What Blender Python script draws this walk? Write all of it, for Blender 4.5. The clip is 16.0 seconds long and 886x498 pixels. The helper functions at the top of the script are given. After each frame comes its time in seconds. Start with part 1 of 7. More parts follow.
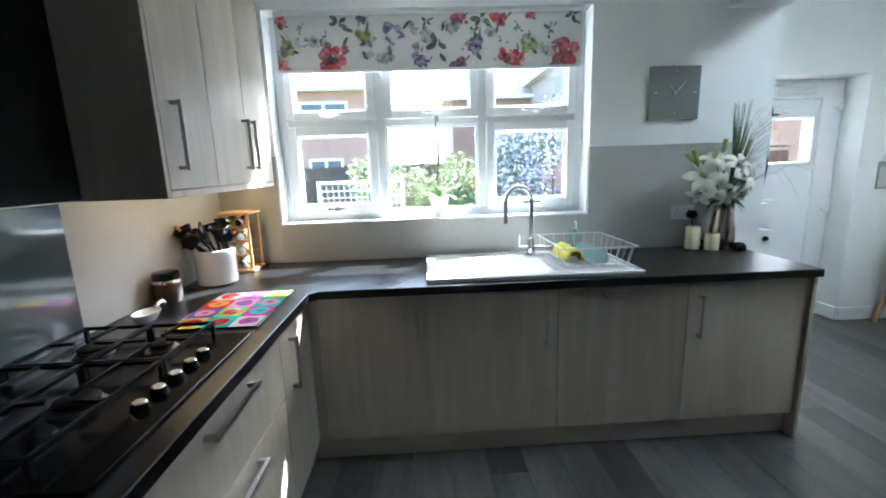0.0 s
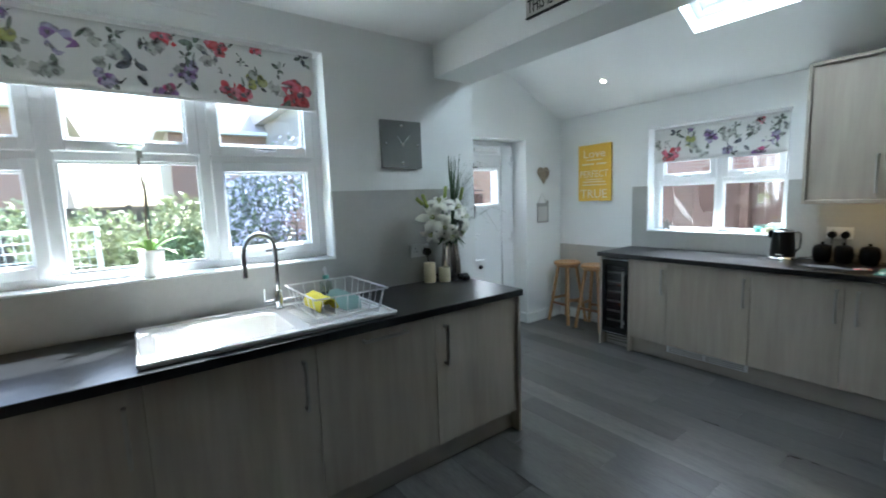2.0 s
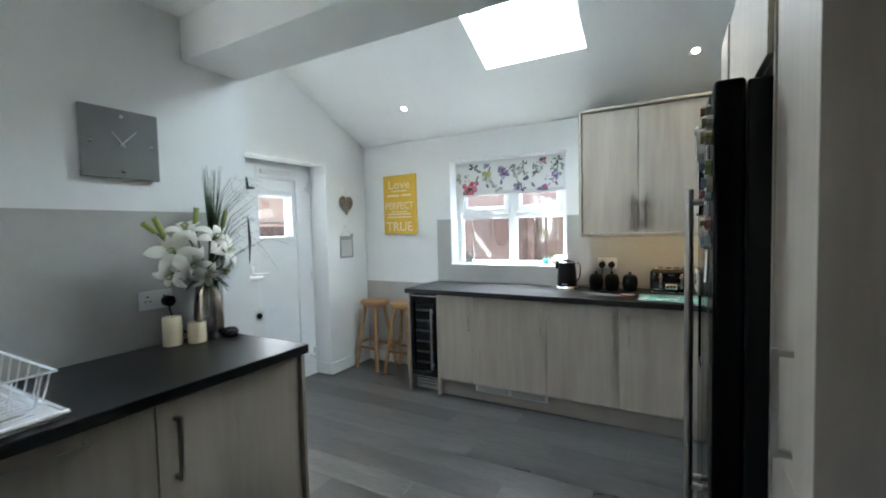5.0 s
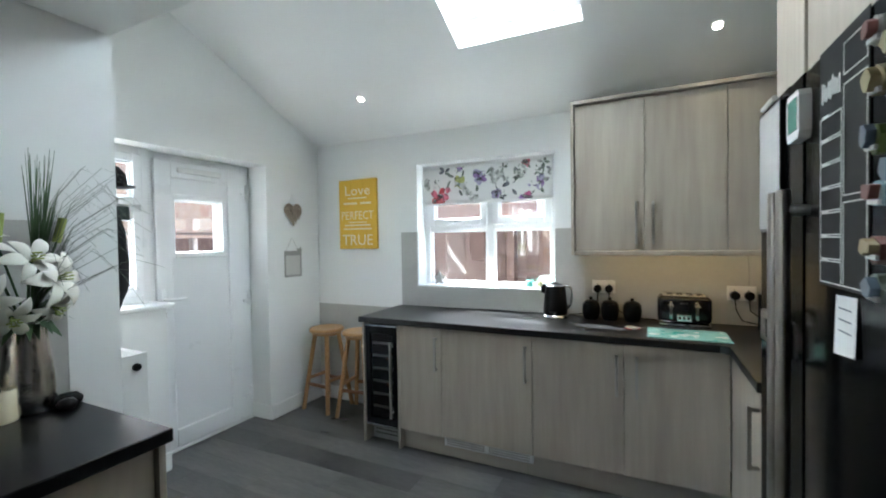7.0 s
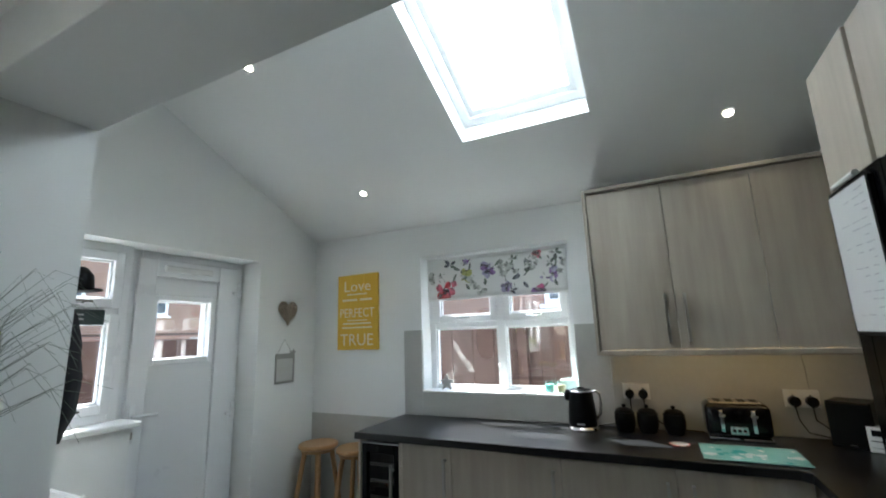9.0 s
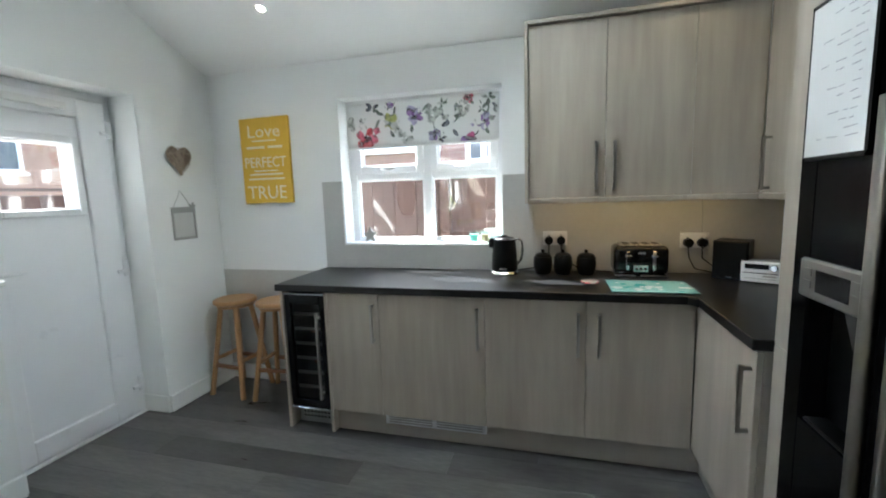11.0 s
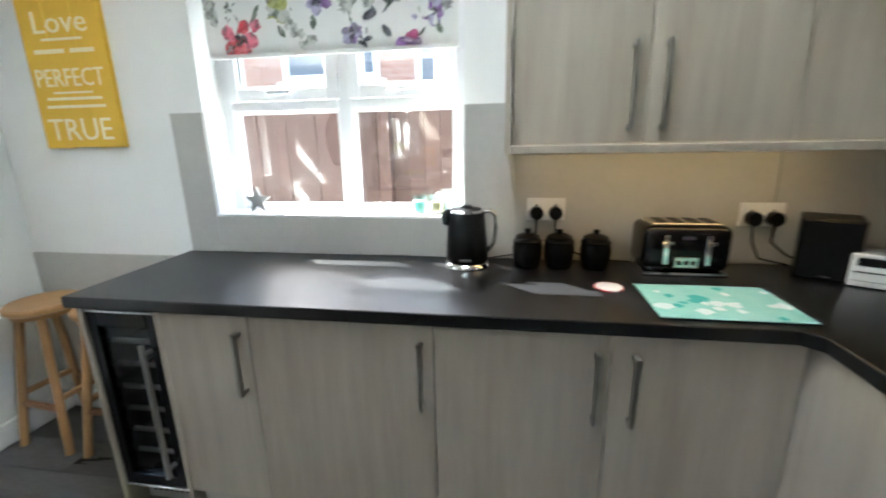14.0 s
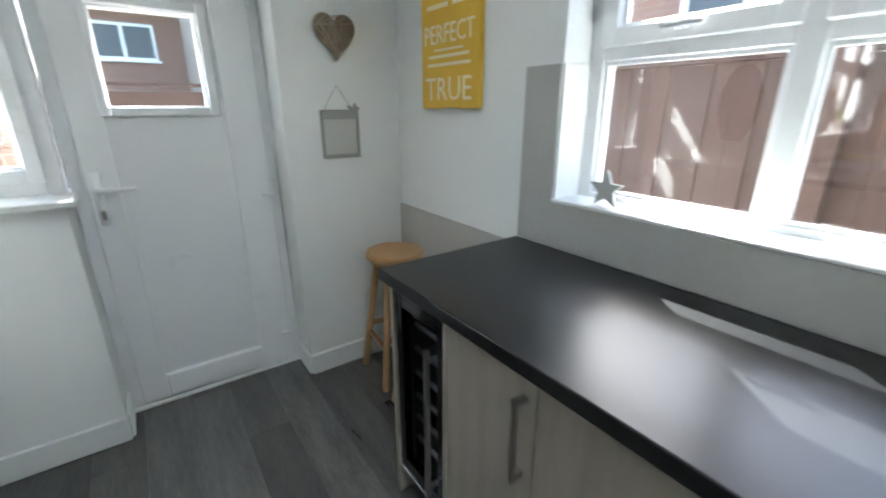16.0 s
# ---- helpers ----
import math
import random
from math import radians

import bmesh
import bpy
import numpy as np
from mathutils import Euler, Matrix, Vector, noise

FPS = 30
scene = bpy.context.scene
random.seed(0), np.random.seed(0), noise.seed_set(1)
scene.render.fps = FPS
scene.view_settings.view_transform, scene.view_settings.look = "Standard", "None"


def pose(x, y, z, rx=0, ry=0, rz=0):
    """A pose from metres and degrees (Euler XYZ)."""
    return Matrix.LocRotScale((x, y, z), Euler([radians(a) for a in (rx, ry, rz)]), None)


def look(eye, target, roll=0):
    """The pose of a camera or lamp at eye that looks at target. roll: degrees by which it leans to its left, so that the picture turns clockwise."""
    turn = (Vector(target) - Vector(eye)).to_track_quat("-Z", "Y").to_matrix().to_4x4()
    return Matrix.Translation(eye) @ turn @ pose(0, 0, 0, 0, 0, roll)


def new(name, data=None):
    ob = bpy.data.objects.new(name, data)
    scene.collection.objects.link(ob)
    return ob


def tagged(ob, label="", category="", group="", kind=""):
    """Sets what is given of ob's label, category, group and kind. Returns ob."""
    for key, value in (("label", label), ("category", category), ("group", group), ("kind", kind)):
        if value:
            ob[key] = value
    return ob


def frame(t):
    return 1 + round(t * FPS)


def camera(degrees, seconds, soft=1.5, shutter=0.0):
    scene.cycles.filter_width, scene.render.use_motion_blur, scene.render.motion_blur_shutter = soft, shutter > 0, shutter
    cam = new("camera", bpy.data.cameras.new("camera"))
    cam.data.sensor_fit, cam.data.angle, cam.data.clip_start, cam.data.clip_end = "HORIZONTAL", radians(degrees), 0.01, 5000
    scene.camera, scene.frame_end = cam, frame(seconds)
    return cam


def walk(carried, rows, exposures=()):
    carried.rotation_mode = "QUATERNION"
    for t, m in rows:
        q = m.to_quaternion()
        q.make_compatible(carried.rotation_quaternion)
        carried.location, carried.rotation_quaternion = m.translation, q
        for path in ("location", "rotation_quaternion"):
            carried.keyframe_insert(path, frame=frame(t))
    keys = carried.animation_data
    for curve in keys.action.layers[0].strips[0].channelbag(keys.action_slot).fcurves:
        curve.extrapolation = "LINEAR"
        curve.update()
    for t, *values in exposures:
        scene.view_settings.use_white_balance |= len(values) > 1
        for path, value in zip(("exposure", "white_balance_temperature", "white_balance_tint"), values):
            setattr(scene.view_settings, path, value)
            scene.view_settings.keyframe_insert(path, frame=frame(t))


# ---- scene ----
cam = camera(93.0, 16.0, soft=1.8, shutter=0.4)
PATH = [
    (0, (0.139, 0.201, 1.447), (0.221, 2.162, 1.065), -1.9),
    (0.5, (0.194, 0.203, 1.452), (0.396, 2.156, 1.076), -1.6),
    (1, (0.204, 0.227, 1.457), (0.686, 2.136, 1.105), -1.4),
    (1.5, (0.208, 0.276, 1.466), (1.112, 2.043, 1.219), -2.1),
    (2, (0.177, 0.329, 1.475), (1.351, 1.93, 1.234), -2.1),
    (2.5, (0.172, 0.352, 1.462), (1.502, 1.831, 1.253), -1.6),
    (3, (0.166, 0.347, 1.462), (1.608, 1.723, 1.298), -1.4),
    (3.5, (0.177, 0.36, 1.457), (1.705, 1.64, 1.286), -0.9),
    (4, (0.271, 0.402, 1.445), (1.87, 1.582, 1.222), -1.1),
    (4.5, (0.481, 0.511, 1.44), (2.187, 1.537, 1.248), -0.2),
    (4.7, (0.559, 0.543, 1.422), (2.287, 1.545, 1.307), -1.2),
    (6.8, (1.245, 0.817, 1.447), (3.061, 1.649, 1.362), -1.1),
    (7, (1.289, 0.815, 1.447), (3.09, 1.684, 1.405), -0.9),
    (7.5, (1.376, 0.869, 1.454), (3.162, 1.763, 1.571), -0.7),
    (8, (1.455, 0.906, 1.484), (3.197, 1.835, 1.805), -0.1),
    (8.5, (1.491, 0.924, 1.492), (3.218, 1.835, 1.926), -0.0),
    (9, (1.489, 0.941, 1.494), (3.256, 1.794, 1.884), -2.0),
    (9.5, (1.509, 0.953, 1.474), (3.332, 1.771, 1.562), -2.9),
    (9.7, (1.519, 0.958, 1.471), (3.357, 1.747, 1.503), -2.5),
    (11.8, (1.819, 1.145, 1.377), (3.743, 1.334, 0.866), -1.4),
    (12, (1.884, 1.156, 1.38), (3.815, 1.181, 0.859), -1.8),
    (12.5, (2.044, 1.182, 1.386), (3.954, 0.983, 0.829), -2.8),
    (13, (2.246, 1.149, 1.381), (4.148, 0.892, 0.819), -0.9),
    (13.5, (2.438, 1.14, 1.394), (4.372, 1.091, 0.887), 0.3),
    (14, (2.637, 1.214, 1.391), (4.546, 1.524, 0.884), -1.1),
    (14.5, (2.783, 1.307, 1.383), (4.55, 2.007, 0.761), -1.3),
    (15, (2.944, 1.369, 1.373), (4.491, 2.45, 0.712), 0.5),
    (15.5, (3.08, 1.425, 1.383), (4.424, 2.728, 0.677), 0.1),
    (16, (3.178, 1.558, 1.385), (4.28, 3.101, 0.747), -0.1),
]
EXPOSURE = [(0, 3.85, 5320, 2), (1.5, 3.5, 5340, 2), (3.2, 3.35, 5420, 2), (4.6, 3.78, 5580, 3), (7.0, 3.66, 5720, 4), (8.5, 3.1, 5800, 4), (9.7, 2.88, 5800, 4), (11.8, 3.93, 5900, 5), (13.4, 4.0, 5960, 5), (14.5, 3.82, 6000, 5), (16, 3.32, 5900, 5)]
walk(cam, [(t, look(eye, target, roll)) for t, eye, target, roll in PATH], EXPOSURE)

# ---- world and lights ----
SUN_TO = Vector((0.60, 0.725, 1.0)).normalized()
world = bpy.data.worlds.new("sky")
scene.world = world
world.use_nodes = True
wn = world.node_tree.nodes
sky = wn.new("ShaderNodeTexSky")
sky.sky_type = "NISHITA"
sky.sun_disc = False
sky.sun_elevation = math.asin(SUN_TO.z)
sky.sun_rotation = math.atan2(SUN_TO.x, SUN_TO.y)
sky.air_density, sky.dust_density, sky.ozone_density = 1.0, 4.0, 1.0
wn["Background"].inputs[1].default_value = 0.15
world.node_tree.links.new(sky.outputs[0], wn["Background"].inputs[0])


def lamp(name, kind, energy, m, colour=(1, 1, 1), **settings):
    data = bpy.data.lights.new(name, kind)
    data.energy, data.color = energy, colour
    for key, value in settings.items():
        if key == "size":
            data.size = value
        if key == "size_y":
            data.shape, data.size_y = "RECTANGLE", value
        if key == "angle":
            data.angle = value
        if key == "radius":
            data.shadow_soft_size = value
        if key == "cone":
            data.spot_size, data.spot_blend = value, 0.6
    ob = new(name, data)
    ob.matrix_basis = m
    return ob


lamp("sun", "SUN", 4.0, look(SUN_TO * 30, (0, 0, 0)), (1.0, 0.96, 0.88), angle=radians(0.5))

# ---- materials ----


def material(name, colour, rough=0.5, metal=0.0, dark=None, scale=8.0, stretch=(1, 1, 1), amount=0.5, bump=0.0, fine=120.0, vary=0.0,
             coat=0.0, spec=0.5, transmission=0.0, alpha=1.0, rough_vary=0.08):
    """Principled surface whose colour drifts between two tones at a coarse and a fine scale."""
    m = bpy.data.materials.new(name)
    m.use_nodes = True
    nt = m.node_tree
    n, l = nt.nodes, nt.links
    p = n["Principled BSDF"]
    dark = dark or tuple(c * 0.86 for c in colour)
    co = n.new("ShaderNodeTexCoord")
    info = n.new("ShaderNodeObjectInfo")
    mp = n.new("ShaderNodeMapping")
    mp.inputs["Scale"].default_value = stretch
    shift = n.new("ShaderNodeVectorMath")
    shift.operation = "MULTIPLY_ADD"
    shift.inputs[1].default_value = (11.0, 6.0, 9.0)
    l.new(info.outputs["Random"], shift.inputs[0])
    l.new(co.outputs["Object"], shift.inputs[2])
    l.new(shift.outputs[0], mp.inputs[0])
    a = n.new("ShaderNodeTexNoise")
    a.inputs["Scale"].default_value, a.inputs["Detail"].default_value = scale, 5
    b = n.new("ShaderNodeTexNoise")
    b.inputs["Scale"].default_value, b.inputs["Detail"].default_value = fine, 3
    l.new(mp.outputs[0], a.inputs["Vector"])
    l.new(mp.outputs[0], b.inputs["Vector"])
    mix = n.new("ShaderNodeMath")
    mix.operation = "MULTIPLY_ADD"
    mix.inputs[1].default_value = 0.35
    l.new(b.outputs[0], mix.inputs[0])
    half = n.new("ShaderNodeMath")
    half.operation = "MULTIPLY"
    half.inputs[1].default_value = 0.65
    l.new(a.outputs[0], half.inputs[0])
    l.new(half.outputs[0], mix.inputs[2])
    ramp = n.new("ShaderNodeMapRange")
    ramp.inputs[1].default_value, ramp.inputs[2].default_value = 0.5 - 0.25 / max(amount, 0.05), 0.5 + 0.25 / max(amount, 0.05)
    l.new(mix.outputs[0], ramp.inputs[0])
    col = n.new("ShaderNodeMix")
    col.data_type = "RGBA"
    col.inputs["A"].default_value, col.inputs["B"].default_value = (*dark, 1), (*colour, 1)
    l.new(ramp.outputs[0], col.inputs["Factor"])
    out = col.outputs["Result"]
    if vary:
        hsv = n.new("ShaderNodeHueSaturation")
        rng = n.new("ShaderNodeMapRange")
        rng.inputs[3].default_value, rng.inputs[4].default_value = 1 - vary, 1 + vary
        l.new(info.outputs["Random"], rng.inputs[0])
        l.new(rng.outputs[0], hsv.inputs["Value"])
        l.new(out, hsv.inputs["Color"])
        out = hsv.outputs[0]
    l.new(out, p.inputs["Base Color"])
    rr = n.new("ShaderNodeMapRange")
    rr.inputs[3].default_value, rr.inputs[4].default_value = max(rough - rough_vary, 0.01), min(rough + rough_vary, 1)
    l.new(a.outputs[0], rr.inputs[0])
    l.new(rr.outputs[0], p.inputs["Roughness"])
    p.inputs["Metallic"].default_value = metal
    p.inputs["Coat Weight"].default_value = coat
    p.inputs["Specular IOR Level"].default_value = spec
    p.inputs["Transmission Weight"].default_value = transmission
    p.inputs["Alpha"].default_value = alpha
    if bump:
        bp = n.new("ShaderNodeBump")
        bp.inputs["Strength"].default_value, bp.inputs["Distance"].default_value = bump, 0.004
        l.new(mix.outputs[0], bp.inputs["Height"])
        l.new(bp.outputs[0], p.inputs["Normal"])
    return m


def plain_glass(name, tint=(1, 1, 1), gloss=0.06):
    """A thin pane: clear, with a faint mirror on it."""
    m = bpy.data.materials.new(name)
    m.use_nodes = True
    nt = m.node_tree
    nt.nodes.remove(nt.nodes["Principled BSDF"])
    clear, shine, mix = nt.nodes.new("ShaderNodeBsdfTransparent"), nt.nodes.new("ShaderNodeBsdfGlossy"), nt.nodes.new("ShaderNodeMixShader")
    clear.inputs[0].default_value = (*tint, 1)
    shine.inputs["Roughness"].default_value = 0.02
    mix.inputs[0].default_value = gloss
    nt.links.new(clear.outputs[0], mix.inputs[1])
    nt.links.new(shine.outputs[0], mix.inputs[2])
    nt.links.new(mix.outputs[0], nt.nodes["Material Output"].inputs[0])
    return m


def glow(name, colour, strength):
    m = bpy.data.materials.new(name)
    m.use_nodes = True
    p = m.node_tree.nodes["Principled BSDF"]
    p.inputs["Base Color"].default_value = (*colour, 1)
    p.inputs["Emission Color"].default_value = (*colour, 1)
    p.inputs["Emission Strength"].default_value = strength
    return m


def milky(name):
    """A white pane that lets light through scattered."""
    m = bpy.data.materials.new(name)
    m.use_nodes = True
    nt = m.node_tree
    nt.nodes.remove(nt.nodes["Principled BSDF"])
    t = nt.nodes.new("ShaderNodeBsdfTranslucent")
    t.inputs[0].default_value = (0.92, 0.95, 0.96, 1)
    nt.links.new(t.outputs[0], nt.nodes["Material Output"].inputs[0])
    return m


PAINT = material("white_wall_paint", (0.80, 0.81, 0.80), 0.75, dark=(0.76, 0.77, 0.76), scale=2.5, bump=0.05, fine=220)
CEIL = material("white_ceiling_paint", (0.82, 0.83, 0.82), 0.85, dark=(0.79, 0.80, 0.79), scale=2.0, bump=0.04, fine=260)
TRIM = material("white_gloss_paint", (0.80, 0.81, 0.80), 0.35, dark=(0.76, 0.77, 0.76), scale=4)
UPVC = material("white_upvc", (0.82, 0.83, 0.84), 0.3, dark=(0.79, 0.80, 0.81), scale=5)
WOOD = material("pale_grey_wood_laminate", (0.48, 0.428, 0.358), 0.44, dark=(0.31, 0.264, 0.212), scale=2.3, stretch=(3.4, 3.4, 0.32), amount=0.95, bump=0.015,
                fine=9, vary=0.05)
PLINTH = material("grey_plinth_laminate", (0.40, 0.365, 0.32), 0.5, dark=(0.32, 0.285, 0.245), scale=3, stretch=(1, 1, 6), amount=0.8)
WORKTOP = material("black_worktop_laminate", (0.008, 0.008, 0.0088), 0.30, dark=(0.005, 0.005, 0.0055), scale=6, fine=420, bump=0.05, amount=0.9, rough_vary=0.02, spec=0.5)
SPLASH = material("grey_stone_effect_panel", (0.46, 0.455, 0.43), 0.42, dark=(0.385, 0.38, 0.36), scale=3.5, amount=0.9, fine=40)
FLOOR = material("dark_grey_vinyl_plank", (0.150, 0.145, 0.136), 0.36, dark=(0.026, 0.025, 0.0235), scale=2.2, stretch=(5, 0.75, 1), amount=0.95, bump=0.14,
                 fine=22, vary=0.36, rough_vary=0.2, spec=0.6)
SUBFLOOR = material("dark_plank_joint", (0.03, 0.03, 0.03), 0.8)
STEEL = material("brushed_steel", (0.43, 0.41, 0.38), 0.31, 1.0, dark=(0.39, 0.37, 0.345), scale=20, rough_vary=0.02)
CHROME = material("polished_chrome", (0.82, 0.83, 0.84), 0.08, 1.0, scale=10, rough_vary=0.02)
BLACK_GLOSS = material("black_gloss_enamel", (0.008, 0.008, 0.009), 0.14, dark=(0.005, 0.005, 0.006), scale=12, spec=0.35, rough_vary=0.04)
BLACK = material("black_plastic", (0.005, 0.005, 0.0052), 0.36, dark=(0.003, 0.003, 0.0032), scale=15, spec=0.16)
BLACK_IRON = material("black_cast_iron", (0.008, 0.008, 0.0085), 0.45, dark=(0.005, 0.005, 0.005), scale=30, bump=0.1, spec=0.12)
FRIDGE_BLACK = material("black_fridge_lacquer", (0.004, 0.004, 0.0043), 0.15, dark=(0.003, 0.003, 0.0033), scale=4, spec=0.06, rough_vary=0.03)
MATT_BLACK = material("matt_black_panel", (0.007, 0.007, 0.007), 0.6, dark=(0.007, 0.007, 0.007), scale=6, spec=0.15)
DARK_GLASS = material("smoky_grey_glass", (0.085, 0.10, 0.11), 0.08, dark=(0.07, 0.085, 0.093), scale=3, spec=0.7, rough_vary=0.02)
CERAMIC = material("white_glazed_ceramic", (0.82, 0.81, 0.78), 0.16, dark=(0.79, 0.78, 0.75), scale=6, coat=0.3)
PLASTIC_WHITE = material("white_plastic", (0.78, 0.78, 0.77), 0.35, scale=9)
PAPER = material("white_paper", (0.82, 0.82, 0.80), 0.8, dark=(0.77, 0.77, 0.75), scale=6)
INK = material("grey_ink", (0.25, 0.26, 0.28), 0.8)
GLASS = plain_glass("window_glass", gloss=0.09)
CLEAR = plain_glass("clear_glass", (0.9, 0.95, 0.95), 0.12)
STOOL = material("honey_pine", (0.46, 0.27, 0.12), 0.4, dark=(0.36, 0.19, 0.075), scale=5, stretch=(6, 6, 1), amount=0.9, fine=60)
YELLOW = material("mustard_canvas", (0.72, 0.46, 0.05), 0.75, dark=(0.64, 0.39, 0.04), scale=14, bump=0.1, fine=300)
LETTER = material("cream_lettering", (0.82, 0.76, 0.56), 0.7, dark=(0.74, 0.66, 0.44), scale=30)
GREY_FACE = material("grey_clock_face", (0.20, 0.21, 0.205), 0.3, dark=(0.185, 0.195, 0.19), scale=4)
LINEN = material("white_printed_fabric", (0.78, 0.78, 0.76), 0.9, dark=(0.70, 0.71, 0.69), scale=8, bump=0.1, fine=500)
SILVER = material("hammered_silver", (0.60, 0.57, 0.53), 0.2, 1.0, dark=(0.42, 0.39, 0.36), scale=45, bump=0.6, fine=160)
WAX = material("ivory_wax", (0.80, 0.73, 0.52), 0.5, dark=(0.74, 0.66, 0.45), scale=10)
PETAL = material("white_lily_petal", (0.84, 0.83, 0.78), 0.55, dark=(0.76, 0.76, 0.66), scale=18)
LEAF = material("dark_green_leaf", (0.06, 0.12, 0.04), 0.5, dark=(0.03, 0.07, 0.025), scale=20, vary=0.25)
LIME = material("lime_bud", (0.38, 0.44, 0.12), 0.5, dark=(0.27, 0.34, 0.08), scale=20)
WICKER = material("woven_brown_wicker", (0.30, 0.24, 0.18), 0.8, dark=(0.18, 0.14, 0.10), scale=40, bump=0.3)
MESH_GREY = material("grey_painted_wood", (0.36, 0.36, 0.34), 0.7, dark=(0.28, 0.28, 0.265), scale=20)
SLATE = material("black_chalkboard", (0.010, 0.011, 0.011), 0.4, dark=(0.007, 0.008, 0.008), scale=9, spec=0.15)
AQUA = material("aqua_printed_glass", (0.42, 0.70, 0.62), 0.12, dark=(0.26, 0.58, 0.50), scale=14, amount=1.0, coat=0.4)
BRICK = material("red_brick", (0.34, 0.20, 0.155), 0.85, dark=(0.25, 0.135, 0.10), scale=6, vary=0.15, bump=0.2)
MORTAR = material("pale_mortar", (0.36, 0.32, 0.28), 0.9, scale=20)
FENCE = material("red_brown_fence_stain", (0.058, 0.029, 0.020), 0.75, dark=(0.038, 0.018, 0.012), scale=5, stretch=(5, 5, 0.8), amount=0.9, vary=0.12)
DARK_FENCE = material("dark_brown_fence", (0.07, 0.05, 0.038), 0.8, dark=(0.045, 0.032, 0.025), scale=5, stretch=(5, 5, 0.8), vary=0.15)
GRASS = material("garden_lawn", (0.15, 0.19, 0.07), 0.9, dark=(0.09, 0.12, 0.045), scale=3, amount=1.0, bump=0.4, fine=90)
PAVING = material("pale_paving", (0.40, 0.37, 0.33), 0.85, dark=(0.30, 0.28, 0.25), scale=3)
TILE = material("brown_roof_tile", (0.48, 0.42, 0.38), 0.85, dark=(0.38, 0.33, 0.30), scale=4, vary=0.12)
FOLIAGE = material("garden_foliage", (0.12, 0.16, 0.065), 0.6, dark=(0.05, 0.09, 0.025), scale=5, vary=0.2)
BLOSSOM = material("blue_blossom", (0.46, 0.46, 0.64), 0.7, dark=(0.32, 0.34, 0.52), scale=10)
DARK_PANE = material("far_window_pane", (0.10, 0.11, 0.12), 0.3, spec=0.3, dark=(0.07, 0.09, 0.11), scale=1.5)
MILK = milky("milky_roof_pane")
LED = glow("warm_led", (1.0, 0.86, 0.62), 9.0)
LED_STRIP = glow("amber_led_strip", (1.0, 0.66, 0.26), 0.5)


def colour_mat(name, c, rough=0.7):
    return material(name, c, rough, dark=tuple(v * 0.78 for v in c), scale=22, amount=1.0)


# ---- geometry helpers ----
ORIGIN = {}


def thing(name, base, label, category, group="", kind=""):
    ob = new(name)
    ob.location = base
    ob.empty_display_size = 0.05
    ORIGIN[ob] = Vector(base)
    return tagged(ob, label, category, group, kind)


def part(name, bm, mat, parent, label="", smooth=None):
    """Link a bmesh (world metres) as one mesh object under a thing or a part."""
    origin = ORIGIN.get(parent, Vector((0, 0, 0))) if parent else Vector((0, 0, 0))
    if origin.length:
        bmesh.ops.translate(bm, vec=-origin, verts=bm.verts)
    bmesh.ops.recalc_face_normals(bm, faces=bm.faces)
    me = bpy.data.meshes.new(name)
    bm.to_mesh(me)
    bm.free()
    for mm in (mat if isinstance(mat, (list, tuple)) else [mat]):
        me.materials.append(mm)
    if smooth is not None:
        for poly in me.polygons:
            poly.use_smooth = True
        me.set_sharp_from_angle(angle=radians(smooth))
    ob = new(name, me)
    if parent:
        ob.parent = parent
        ORIGIN[ob] = origin
    if label:
        ob["label"] = label
    return ob


def structure(name, bm, mat, label="", category="", smooth=None):
    return tagged(part(name, bm, mat, None, smooth=smooth), label, category, "", "structure")


def box(x0, x1, y0, y1, z0, z1, bevel=0.0, bm=None, segments=1):
    bm = bm or bmesh.new()
    m = Matrix.Translation(((x0 + x1) / 2, (y0 + y1) / 2, (z0 + z1) / 2)) @ Matrix.Diagonal((abs(x1 - x0), abs(y1 - y0), abs(z1 - z0), 1))
    vs = bmesh.ops.create_cube(bm, size=1, matrix=m)["verts"]
    if bevel:
        es = list({e for v in vs for e in v.link_edges})
        bmesh.ops.bevel(bm, geom=es, offset=bevel, segments=segments, affect="EDGES", profile=0.5)
    return bm


def lathe(profile, centre=(0, 0, 0), seg=24, bm=None, squash=(1, 1)):
    """Turn a (radius, height) outline round the upright axis."""
    bm = bm or bmesh.new()
    rings = []
    for r, h in profile:
        if r < 1e-5:
            rings.append([bm.verts.new((centre[0], centre[1], centre[2] + h))])
        else:
            rings.append([bm.verts.new((centre[0] + squash[0] * r * math.cos(2 * math.pi * i / seg), centre[1] + squash[1] * r * math.sin(2 * math.pi * i / seg),
                                        centre[2] + h)) for i in range(seg)])
    for a, b in zip(rings, rings[1:]):
        for i in range(seg):
            j = (i + 1) % seg
            q = [a[i % len(a)], a[j % len(a)], b[j % len(b)], b[i % len(b)]]
            u = []
            for v in q:
                if v not in u:
                    u.append(v)
            if len(u) > 2:
                bm.faces.new(u)
    return bm


